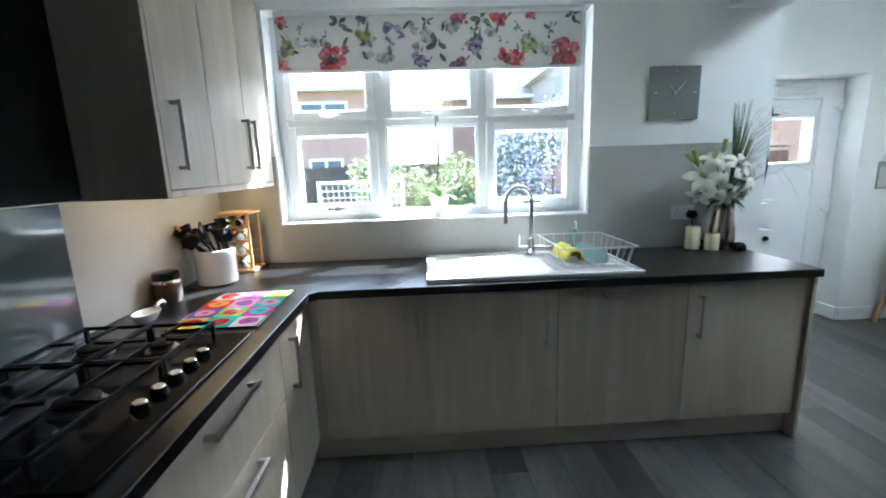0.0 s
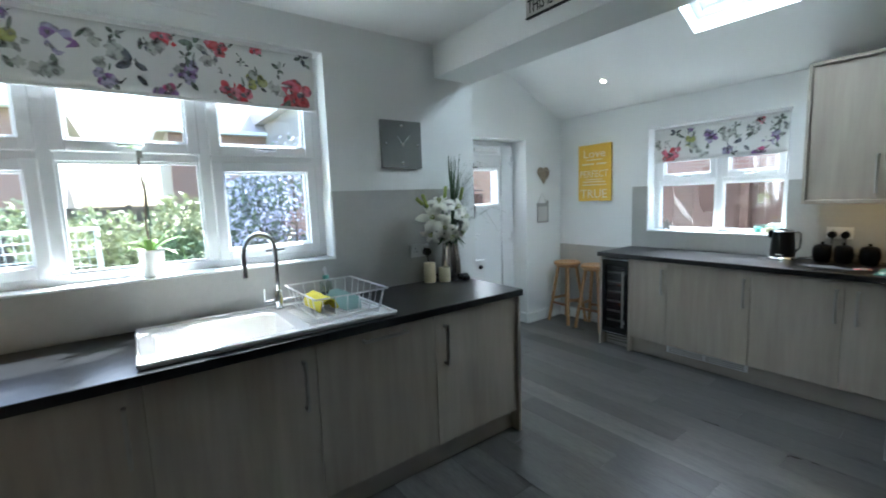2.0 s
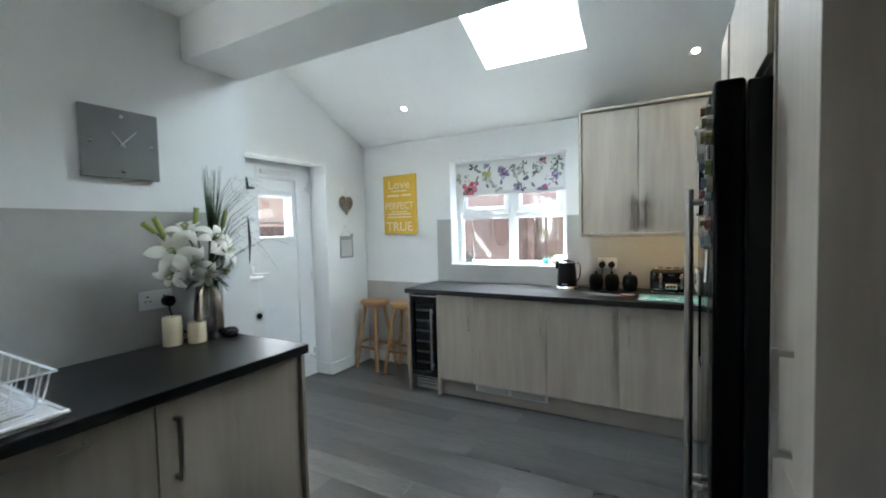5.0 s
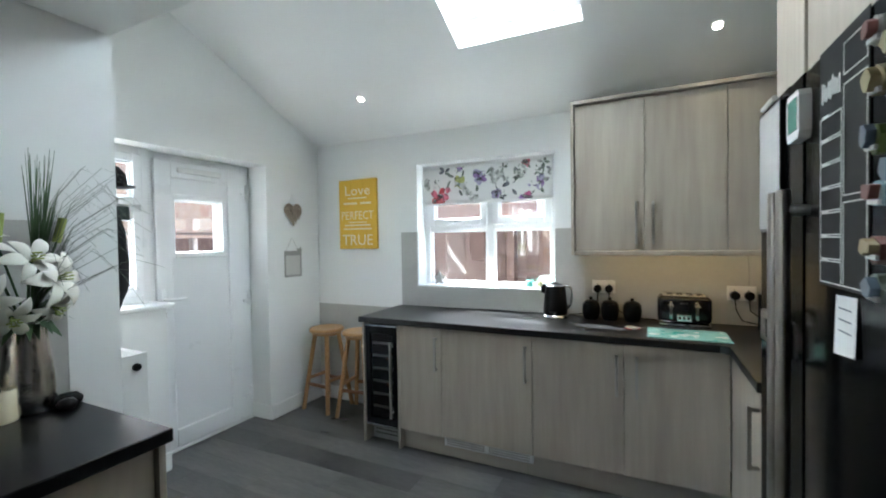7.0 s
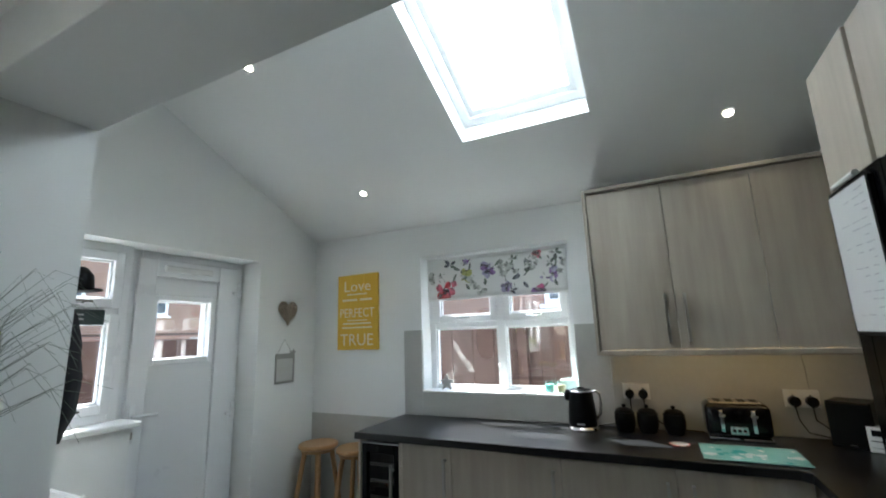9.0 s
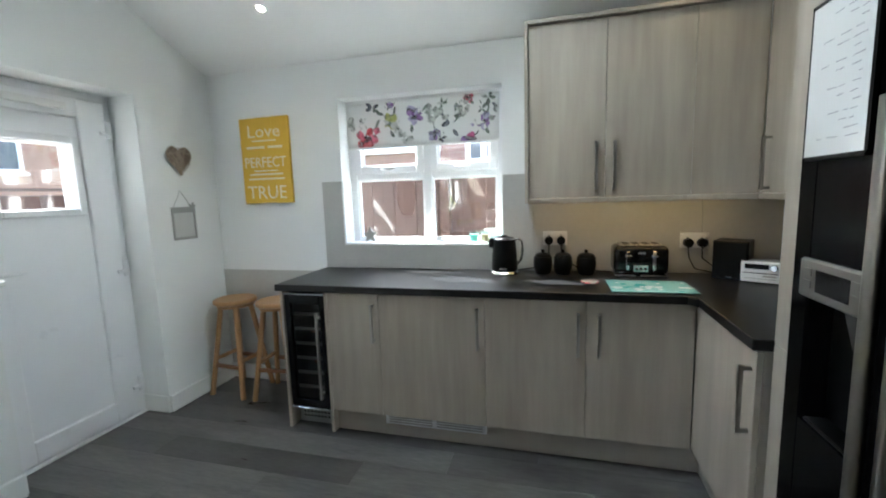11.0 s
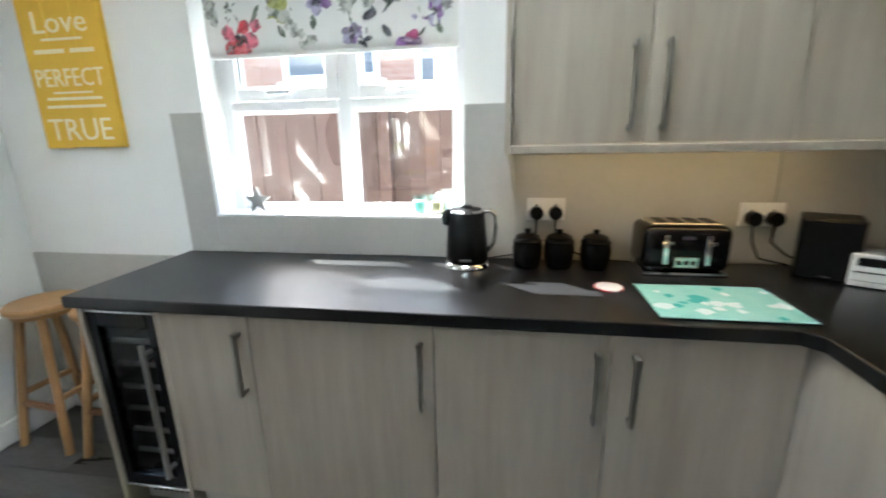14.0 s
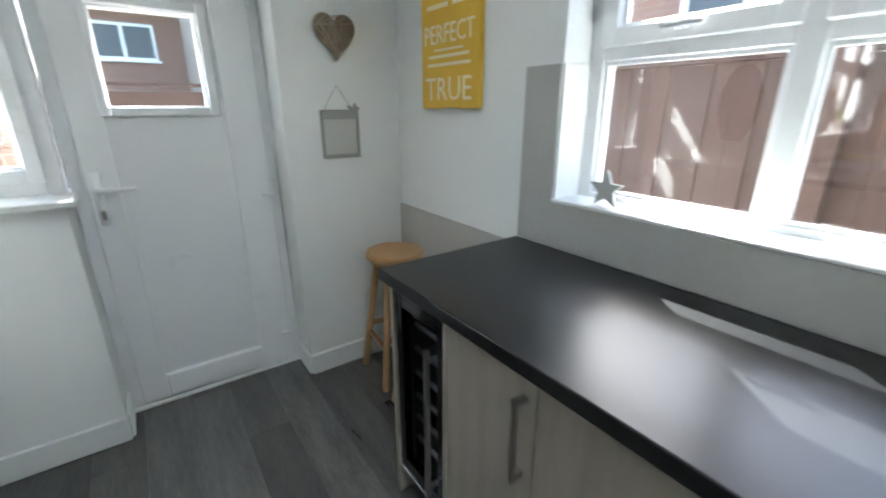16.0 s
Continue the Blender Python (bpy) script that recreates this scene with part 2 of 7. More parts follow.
def tube(points, radius, seg=8, bm=None, taper=None, square=False):
    """A round (or square) rod along points."""
    bm = bm or bmesh.new()
    pts = [Vector(p) for p in points]
    rings = []
    up = Vector((0.13, 0.21, 0.97)).normalized()
    for k, p in enumerate(pts):
        d = (pts[min(k + 1, len(pts) - 1)] - pts[max(k - 1, 0)]).normalized()
        side = d.cross(up)
        if side.length < 0.05:
            side = d.cross(Vector((1, 0, 0)))
        if square:
            ref = Vector((0, 0, 1)) if abs(d.z) < 0.9 else Vector((1, 0, 0))
            side = d.cross(ref)
        side.normalize()
        other = d.cross(side)
        r = radius if taper is None else radius + (taper - radius) * k / (len(pts) - 1)
        n = 4 if square else seg
        off = math.pi / 4 if square else 0
        rings.append([bm.verts.new(p + r * (math.cos(off + 2 * math.pi * i / n) * side + math.sin(off + 2 * math.pi * i / n) * other)) for i in range(n)])
    n = len(rings[0])
    for a, b in zip(rings, rings[1:]):
        for i in range(n):
            bm.faces.new((a[i], a[(i + 1) % n], b[(i + 1) % n], b[i]))
    bm.faces.new(rings[0])
    bm.faces.new(rings[-1])
    return bm


def slab(outline, thickness, to_world, bm=None):
    """A flat outline (u, v) given thickness along w, placed by to_world(u, v, w)."""
    bm = bm or bmesh.new()
    a = [bm.verts.new(to_world(u, v, 0)) for u, v in outline]
    b = [bm.verts.new(to_world(u, v, thickness)) for u, v in outline]
    bm.faces.new(a)
    bm.faces.new(b)
    for i in range(len(a)):
        j = (i + 1) % len(a)
        bm.faces.new((a[i], a[j], b[j], b[i]))
    return bm


def ellipse(cu, cv, ru, rv, n=20, turn=0.0):
    c, s = math.cos(turn), math.sin(turn)
    return [(cu + ru * math.cos(k * 2 * math.pi / n) * c - rv * math.sin(k * 2 * math.pi / n) * s,
             cv + ru * math.cos(k * 2 * math.pi / n) * s + rv * math.sin(k * 2 * math.pi / n) * c) for k in range(n)]


def text_mesh(text, size, to_world, depth=0.001, align="LEFT", stretch=1.0):
    """The built-in font as a bmesh, laid flat on the plane that to_world(u, v, w) gives."""
    cu = bpy.data.curves.new("text", "FONT")
    cu.body, cu.size, cu.align_x, cu.extrude, cu.resolution_u = text, size, align, depth, 2
    ob = bpy.data.objects.new("text", cu)
    me = ob.to_mesh()
    bm = bmesh.new()
    bm.from_mesh(me)
    ob.to_mesh_clear()
    bpy.data.objects.remove(ob)
    bpy.data.curves.remove(cu)
    for v in bm.verts:
        v.co = Vector(to_world(v.co.x * stretch, v.co.y, v.co.z + depth))
    return bm


def bow_handle(at, along, out, length, parent, mat=None, depth=0.032, w=0.0095):
    """A square bar handle on two feet; at: its middle on the door's face."""
    at, along, out = Vector(at), Vector(along), Vector(out)
    bm = bmesh.new()
    e = along * (length / 2 - w)
    tube([at - e + out * depth - along * w, at + e + out * depth + along * w], w, bm=bm, square=True)
    for s in (-1, 1):
        tube([at + s * e - out * 0.002, at + s * e + out * (depth + w * 0.5)], w * 0.98, bm=bm, square=True)
    return part("handle", bm, mat or STEEL, parent, "brushed steel bar handle")


# ---- the plan ----
XW, YA, XP, XE, YB, YS, YM, ZC = -1.07, 2.74, 2.25, 4.34, 3.58, -0.17, -1.75, 2.50
SLOPE = 0.462
XT = 1.62


def roof(x):
    return 2.33 + SLOPE * (XE - x)


# window in the kitchen wall: x range, z range; window in the side wall: y range, z range
WA = (-0.71, 1.14, 1.135, 2.32)
W2 = (1.395, 2.52, 1.07, 2.075)
OPEN_B = (2.42, 2.932, 3.742, 1.07, 2.072)

# floor
structure("floor", box(XW - 0.3, XE + 0.3, YM - 0.3, YB + 0.26, -0.2, -0.006), SUBFLOOR, "dark sub-floor under grey vinyl planks", "floor")

# kitchen wall with its window opening
bm = box(XW - 0.3, WA[0], YA, YA + 0.28, -0.2, ZC + 0.3)
box(WA[1], XP, YA, YA + 0.28, -0.2, ZC + 1.0, bm=bm)
box(WA[0], WA[1], YA, YA + 0.28, -0.2, WA[2], bm=bm)
box(WA[0], WA[1], YA, YA + 0.28, WA[3], ZC + 0.3, bm=bm)
structure("wall_kitchen_window", bm, PAINT, "white painted plaster wall with a wide window opening", "wall")
structure("wall_return", box(XP - 0.28, XP, YA + 0.28, YB + 0.28, -0.2, 3.5), PAINT, "white painted return wall beside the back door", "wall")
# back-door wall
x0, xd, x1, zs, zt = OPEN_B
bm = box(XP, x0, YB, YB + 0.28, -0.2, 3.5)
box(x0, xd, YB, YB + 0.28, -0.2, zs, bm=bm)
box(x0, x1, YB, YB + 0.28, zt, 3.5, bm=bm)
box(x1, XE, YB, YB + 0.28, -0.2, 3.5, bm=bm)
structure("wall_back_door", bm, PAINT, "white painted gable wall with the back door opening", "wall")
# side wall
bm = box(XE, XE + 0.28, YS - 0.3, W2[0], -0.2, 2.6)
box(XE, XE + 0.28, W2[1], YB + 0.28, -0.2, 2.6, bm=bm)
box(XE, XE + 0.28, W2[0], W2[1], -0.2, W2[2], bm=bm)
box(XE, XE + 0.28, W2[0], W2[1], W2[3], 2.6, bm=bm)
structure("wall_side_window", bm, PAINT, "white painted side wall with a casement window opening", "wall")
structure("wall_hob", box(XW - 0.3, XW, YM - 0.3, YA, -0.2, ZC + 0.3), PAINT, "white painted wall behind the hob", "wall")
structure("wall_fridge", box(XT + 0.02, XE, YS - 0.3, YS, -0.2, 3.6), PAINT, "white painted wall behind the tall units", "wall")
structure("wall_pier", box(XT - 0.004, XT + 0.0195, YS - 0.3, 0.154, -0.006, ZC), PAINT, "white painted wall end beside the tall units", "wall")
structure("wall_hall", box(XT + 0.02, XT + 0.3, YM, YS - 0.3, -0.2, ZC + 0.3), PAINT, "white painted wall beside the tall units", "wall")
structure("wall_rear", box(XW, XT + 0.3, YM - 0.3, YM, -0.2, ZC + 0.3), PAINT, "plain white painted rear wall", "wall")
# ceilings and beam
structure("ceiling_kitchen", box(XW, 1.92, YM, YA, ZC, ZC + 0.25), CEIL, "flat white plaster ceiling", "ceiling")
structure("beam", box(1.92, XP, YS, YA, 2.285, 3.6, 0.003), CEIL, "boxed white ceiling beam between kitchen and extension", "beam")
SKY = (3.70, 2.83, 1.115, 1.85)


def slope_to(x, y, w=0.0):
    n = Vector((SLOPE, 0, 1)).normalized()
    return Vector((x, y, roof(x))) + n * w


def slope_piece(xa, xb, ya, yb, w0, w1, bm):
    vs = [bm.verts.new(slope_to(x, y, w)) for w in (w0, w1) for x, y in ((xa, ya), (xb, ya), (xb, yb), (xa, yb))]
    for f in ((0, 1, 2, 3), (4, 5, 6, 7), (0, 1, 5, 4), (1, 2, 6, 5), (2, 3, 7, 6), (3, 0, 4, 7)):
        bm.faces.new([vs[i] for i in f])


bm = bmesh.new()
slope_piece(XP, SKY[1], YS, YB, 0, 0.25, bm)
slope_piece(SKY[0], XE + 0.3, YS, YB, 0, 0.25, bm)
slope_piece(SKY[1], SKY[0], YS, SKY[2], 0, 0.25, bm)
slope_piece(SKY[1], SKY[0], SKY[3], YB, 0, 0.25, bm)
structure("ceiling_slope", bm, CEIL, "sloping white plaster ceiling of the extension", "ceiling")

# roof window
rw = thing("skylight", slope_to(3.27, 1.48), "white roof window, its pane made milky to scatter the sun", "skylight", kind="structure")
bm = bmesh.new()
f = 0.05
for xa, xb, ya, yb in ((SKY[1], SKY[1] + f, SKY[2], SKY[3]), (SKY[0] - f, SKY[0], SKY[2], SKY[3]), (SKY[1] + f, SKY[0] - f, SKY[2], SKY[2] + f),
                       (SKY[1] + f, SKY[0] - f, SKY[3] - f, SKY[3])):
    slope_piece(xa, xb, ya, yb, 0.13, 0.20, bm)
part("frame", bm, UPVC, rw)
bm = bmesh.new()
g = 0.085
for xa, xb, ya, yb in ((SKY[1] + f, SKY[1] + g, SKY[2] + f, SKY[3] - f), (SKY[0] - g, SKY[0] - f, SKY[2] + f, SKY[3] - f),
                       (SKY[1] + g, SKY[0] - g, SKY[2] + f, SKY[2] + g), (SKY[1] + g, SKY[0] - g, SKY[3] - g, SKY[3] - f)):
    slope_piece(xa, xb, ya, yb, 0.15, 0.21, bm)
part("sash", bm, UPVC, rw)
bm = bmesh.new()
slope_piece(SKY[1] + g, SKY[0] - g, SKY[2] + g, SKY[3] - g, 0.17, 0.18, bm)
# pane made milky so it shows white and keeps direct sun out
part("pane", bm, MILK, rw, "pane made milky to scatter the sun")
# added area lamp below the pane, filling in for sky light
lamp("skylight_fill", "AREA", 0.85, look(slope_to(3.265, 1.4825, 0.166), slope_to(3.265, 1.4825, -1.0)), (0.95, 0.98, 1.0), size=0.5, size_y=0.5)

# ceiling downlights
for x, y in ((3.917, 2.752), (2.924, 2.80), (3.894, 0.474), (2.924, 0.474)):
    c = slope_to(x, y)
    rot = Vector((SLOPE, 0, 1)).normalized().to_track_quat("Z", "Y").to_matrix().to_4x4()
    dl = thing("downlight", c, "small round recessed ceiling downlight, lit", "downlight", "ceiling downlights")
    bm = lathe([(0.020, 0.0), (0.030, 0.0), (0.030, -0.004), (0.022, -0.005), (0.020, 0.0)], seg=20)
    bmesh.ops.transform(bm, matrix=Matrix.Translation(c) @ rot, verts=bm.verts)
    part("bezel", bm, UPVC, dl, smooth=40)
    bm = lathe([(0.0, -0.003), (0.0195, -0.003), (0.0195, 0.003), (0, 0.003)], seg=18)
    bmesh.ops.transform(bm, matrix=Matrix.Translation(c) @ rot, verts=bm.verts)
    part("lens", bm, LED, dl, "glowing lens")
    lamp("downlight_lamp", "SPOT", 0.25, look(c - Vector((0, 0, 0.03)), c - Vector((0, 0, 1))), (1.0, 0.85, 0.65), radius=0.03, cone=radians(100))


def window(name, label, axis, at, a0, a1, z0, z1, cols, transom, depth=0.07, opens=(), fw=0.055, low=None):
    """A casement window in the plane axis = at. cols: borders between its columns. opens: sashes (column, upper) that open."""
    th = thing(name, (at, (a0 + a1) / 2, z0) if axis == "x" else ((a0 + a1) / 2, at, z0), label, "window", kind="structure")

    def bar(u0, u1, v0, v1, w0, w1, bm=None, bevel=0.004):
        return box(at + w0, at + w1, u0, u1, v0, v1, bevel, bm) if axis == "x" else box(u0, u1, at + w0, at + w1, v0, v1, bevel, bm)
    edges = [a0, *cols, a1]
    low = low or fw
    bm = bar(a0, a0 + fw, z0, z1, 0, depth)
    bar(a1 - fw, a1, z0, z1, 0, depth, bm)
    bar(a0 + fw, a1 - fw, z0, z0 + low, 0, depth, bm)
    bar(a0 + fw, a1 - fw, z1 - fw, z1, 0, depth, bm)
    for c in cols:
        bar(c - fw * 0.55, c + fw * 0.55, z0 + low, z1 - fw, 0.001, depth - 0.001, bm)
    part("window_frame", bm, UPVC, th)
    bm = bmesh.new()
    for i, (l, r) in enumerate(zip(edges, edges[1:])):
        l2, r2 = l + (fw if i == 0 else fw * 0.55), r - (fw if i == len(cols) else fw * 0.55)
        bar(l2, r2, transom - fw * 0.45, transom + fw * 0.45, 0.002, depth - 0.002, bm)
    part("transom", bm, UPVC, th)
    for i, (l, r) in enumerate(zip(edges, edges[1:])):
        l2, r2 = l + (fw if i == 0 else fw * 0.55), r - (fw if i == len(cols) else fw * 0.55)
        for upper, (b, t) in enumerate(((z0 + low, transom - fw * 0.45), (transom + fw * 0.45, z1 - fw))):
            s = 0.0
            if (i, upper) in opens:
                s = 0.045
                bm = bar(l2 - 0.008, l2 + s, b - 0.008, t + 0.008, -0.016, depth * 0.8)
                bar(r2 - s, r2 + 0.008, b - 0.008, t + 0.008, -0.016, depth * 0.8, bm)
                bar(l2 + s, r2 - s, b - 0.008, b + s, -0.016, depth * 0.8, bm)
                bar(l2 + s, r2 - s, t - s, t + 0.008, -0.016, depth * 0.8, bm)
                sash = part("sash", bm, UPVC, th)
                hu = (l2 + r2) / 2
                bm = bar(hu - 0.055, hu + 0.055, b + 0.018, b + 0.032, -0.05, -0.038)
                bar(hu - 0.02, hu + 0.02, b + 0.012, b + 0.036, -0.04, -0.014, bm)
                part("window_handle", bm, CHROME, sash, "chrome window handle")
            pane = part("pane", bar(l2 + s - 0.004, r2 - s + 0.004, b + s - 0.004, t - s + 0.004, depth * 0.4, depth * 0.4 + 0.006, bevel=0), GLASS, th)
            pane.visible_shadow = False
            rim = 0.012
            bm = bar(l2 + s, l2 + s + rim, b + s, t - s, depth * 0.15, depth * 0.4, bevel=0.002)
            bar(r2 - s - rim, r2 - s, b + s, t - s, depth * 0.15, depth * 0.4, bm, 0.002)
            bar(l2 + s + rim, r2 - s - rim, b + s, b + s + rim, depth * 0.15, depth * 0.4, bm, 0.002)
            bar(l2 + s + rim, r2 - s - rim, t - s - rim, t - s, depth * 0.15, depth * 0.4, bm, 0.002)
            part("glazing_bead", bm, UPVC, th)
    return th


window("window_1", "wide white casement window with six panes over the sink", "y", YA + 0.12, WA[0], WA[1], WA[2], WA[3], (-0.105, 0.515), 1.725,
       opens=((0, 0), (2, 0), (0, 1), (1, 1), (2, 1)))
window("window_2", "white casement window with two top lights over the worktop", "x", XE + 0.13, W2[0], W2[1], W2[2], W2[3], (1.93,), 1.548,
       opens=((0, 1), (1, 1)), low=0.03)
window("window_3", "white casement window beside the back door", "y", YB + 0.15, OPEN_B[0], OPEN_B[1], OPEN_B[3], OPEN_B[4], (), 1.68, opens=((0, 1), (0, 0)))
for nm, b in (("window_sill_1", box(WA[0], WA[1], YA - 0.012, YA + 0.12, WA[2], WA[2] + 0.012, 0.003)),
              ("window_sill_2", box(XE - 0.012, XE + 0.13, W2[0], W2[1], W2[2], W2[2] + 0.012, 0.003)),
              ("window_sill_3", box(OPEN_B[0], OPEN_B[1] + 0.03, YB - 0.05, YB + 0.15, OPEN_B[3] - 0.025, OPEN_B[3] + 0.004, 0.006))):
    structure(nm, b, TRIM, "white window board", "sill")

# ---- back door ----
YD = YB + 0.205
door = thing("door_1", (3.34, YD, 0), "white upvc back door with a small square glazed pane, closed", "door", kind="structure")
dx0, dx1, dz1 = OPEN_B[1] + 0.004, OPEN_B[2], OPEN_B[4]
bm = box(dx0, dx0 + 0.07, YD, YD + 0.07, 0, dz1, 0.004)
box(dx1 - 0.06, dx1, YD, YD + 0.07, 0, dz1, 0.004, bm)
box(dx0 + 0.07, dx1 - 0.06, YD, YD + 0.07, dz1 - 0.06, dz1, 0.004, bm)
box(dx0 + 0.07, dx1 - 0.06, YD, YD + 0.07, 0, 0.045, 0.004, bm)
part("door_frame", bm, UPVC, door)
lx0, lx1 = dx0 + 0.05, dx1 - 0.045
bm = box(lx0, lx0 + 0.11, YD - 0.022, YD + 0.045, 0.03, dz1 - 0.045, 0.005)
box(lx1 - 0.16, lx1, YD - 0.022, YD + 0.045, 0.03, dz1 - 0.045, 0.005, bm)
box(lx0 + 0.11, lx1 - 0.16, YD - 0.022, YD + 0.045, 0.03, 0.15, 0.005, bm)
box(lx0 + 0.11, lx1 - 0.16, YD - 0.022, YD + 0.045, dz1 - 0.16, dz1 - 0.045, 0.005, bm)
part("leaf", bm, UPVC, door)
gx0, gx1, gz0, gz1 = 3.115, 3.49, 1.385, 1.765
bm = box(lx0 + 0.11, gx0, YD - 0.002, YD + 0.03, 0.15, dz1 - 0.16)
box(gx1, lx1 - 0.16, YD - 0.002, YD + 0.03, 0.15, dz1 - 0.16, bm=bm)
box(gx0, gx1, YD - 0.002, YD + 0.03, 0.15, gz0, bm=bm)
box(gx0, gx1, YD - 0.002, YD + 0.03, gz1, dz1 - 0.16, bm=bm)
part("door_panel", bm, UPVC, door)
bm = box(gx0 - 0.035, gx0 + 0.005, YD - 0.02, YD - 0.002, gz0 - 0.035, gz1 + 0.035, 0.005)
box(gx1 - 0.005, gx1 + 0.035, YD - 0.02, YD - 0.002, gz0 - 0.035, gz1 + 0.035, 0.005, bm)
box(gx0 + 0.005, gx1 - 0.005, YD - 0.02, YD - 0.002, gz0 - 0.035, gz0 + 0.005, 0.005, bm)
box(gx0 + 0.005, gx1 - 0.005, YD - 0.02, YD - 0.002, gz1 - 0.005, gz1 + 0.035, 0.005, bm)
part("glazing_bead", bm, UPVC, door)
# unseen deep bead outside, added to trim the sun coming through the pane
bm = box(gx0 - 0.03, gx0 + 0.012, YD + 0.03, YD + 0.09, gz0 - 0.03, gz1 + 0.03, 0.004)
box(gx1 - 0.012, gx1 + 0.03, YD + 0.03, YD + 0.09, gz0 - 0.03, gz1 + 0.03, 0.004, bm)
box(gx0 + 0.012, gx1 - 0.012, YD + 0.03, YD + 0.09, gz1 - 0.012, gz1 + 0.03, 0.004, bm)
box(gx0 + 0.012, gx1 - 0.012, YD + 0.03, YD + 0.06, gz0 - 0.03, gz0 + 0.008, 0.004, bm)
part("outer_bead", bm, UPVC, door)
pane = part("pane", box(gx0, gx1, YD + 0.01, YD + 0.016, gz0, gz1), GLASS, door)
pane.visible_shadow = False
for z in (0.22, 1.0, 1.86):
    bm = box(lx1 - 0.012, lx1 + 0.022, YD - 0.036, YD - 0.018, z - 0.055, z + 0.055, 0.004)
    tube([(lx1 + 0.004, YD - 0.034, z - 0.05), (lx1 + 0.004, YD - 0.034, z + 0.05)], 0.009, bm=bm)
    tube([(lx1 - 0.05, YD - 0.028, z - 0.02), (lx1, YD - 0.028, z - 0.02)], 0.012, bm=bm)
    part("hinge", bm, UPVC, door, "white flag hinge")
bm = box(lx0 + 0.02, lx0 + 0.055, YD - 0.034, YD - 0.022, 0.92, 1.14, 0.004)
tube([(lx0 + 0.038, YD - 0.03, 1.07), (lx0 + 0.038, YD - 0.062, 1.07), (lx0 + 0.05, YD - 0.068, 1.07), (lx0 + 0.165, YD - 0.066, 1.068)], 0.0095, bm=bm)
part("door_handle", bm, UPVC, door, "white lever handle", smooth=50)
bm = box(lx0 + 0.031, lx0 + 0.045, YD - 0.046, YD - 0.034, 0.945, 0.985, 0.003)
part("key", bm, STEEL, door, "key in the lock")
part("vent", box(gx0 + 0.02, gx1 - 0.02, YD - 0.045, YD - 0.022, dz1 - 0.125, dz1 - 0.085, 0.005), PLASTIC_WHITE, door, "white trickle vent")
structure("door_step", box(OPEN_B[1], OPEN_B[2], YD - 0.02, YB + 0.28, -0.05, 0.012, 0.003), TRIM, "white painted door threshold", "threshold")

# skirting
BH, BT = 0.118, 0.018
for nm, b in (("baseboard_east", box(XE - BT, XE, 2.70, YB, 0, BH, 0.005)), ("baseboard_back", box(OPEN_B[2], XE - BT, YB - BT, YB, 0, BH, 0.005)),
              ("baseboard_under_window", box(XP + BT, OPEN_B[1], YB - BT, YB, 0, BH, 0.005)), ("baseboard_return", box(XP, XP + BT, YA, YB - BT, 0, BH, 0.005)),
              ("baseboard_jamb", box(OPEN_B[2] - 0.012, OPEN_B[2], YB, YD, 0, BH, 0.004)), ("baseboard_jamb_b", box(OPEN_B[1], OPEN_B[1] + 0.012, YB, YD, 0, BH, 0.004))):
    structure(nm, b, TRIM, "white painted skirting board", "skirting")

# splashback panels
bm = box(XW + 0.012, WA[0], YA - 0.01, YA, 0.91, 1.538, 0.001)
box(WA[1], 2.075, YA - 0.01, YA, 0.91, 1.538, 0.001, bm)
box(WA[0], WA[1], YA - 0.01, YA, 0.91, WA[2], 0.001, bm)
structure("splashback_sink", bm, SPLASH, "grey stone-effect splashback panel behind the sink", "splashback")
structure("splashback_hob_side", box(XW, XW + 0.012, 1.64, YA, 0.91, 1.376, 0.001), SPLASH, "grey stone-effect splashback panel beside the hob", "splashback")
structure("splashback_hob", box(XW, XW + 0.016, 0.7, 1.638, 0.912, 1.376, 0.001), DARK_GLASS, "smoky grey glass splashback behind the hob", "splashback")
bm = box(XE - 0.01, XE, W2[1], 2.672, 0.91, 1.518, 0.001)
box(XE - 0.01, XE, 1.20, W2[0], 0.91, 1.518, 0.001, bm)
box(XE - 0.01, XE, W2[0], W2[1], 0.91, W2[2], 0.001, bm)
box(XE - 0.01, XE, YS + 0.011, 1.20, 0.91, 1.355, 0.001, bm)
structure("splashback_side", bm, SPLASH, "grey stone-effect splashback panel under the side window", "splashback")
structure("splashback_corner", box(3.158, XE - 0.01, YS, YS + 0.01, 0.91, 1.355, 0.001), SPLASH, "grey stone-effect splashback panel in the corner", "splashback")
structure("wall_panel_low", box(XE - 0.01, XE, 2.69, YB, BH, 0.878, 0.001), SPLASH, "low grey wall panel behind the stools", "panel")
bm = box(WA[0], WA[0] + 0.008, YA, YA + 0.12, WA[2] + 0.012, 1.538, 0.001)
box(WA[1] - 0.008, WA[1], YA, YA + 0.12, WA[2] + 0.012, 1.538, 0.001, bm)
box(XE, XE + 0.13, W2[0], W2[0] + 0.008, W2[2] + 0.012, 1.518, 0.001, bm)
box(XE, XE + 0.13, W2[1] - 0.008, W2[1], W2[2] + 0.012, 1.518, 0.001, bm)
structure("reveal_panels", bm, TRIM, "white panels lining the window reveals", "panel")

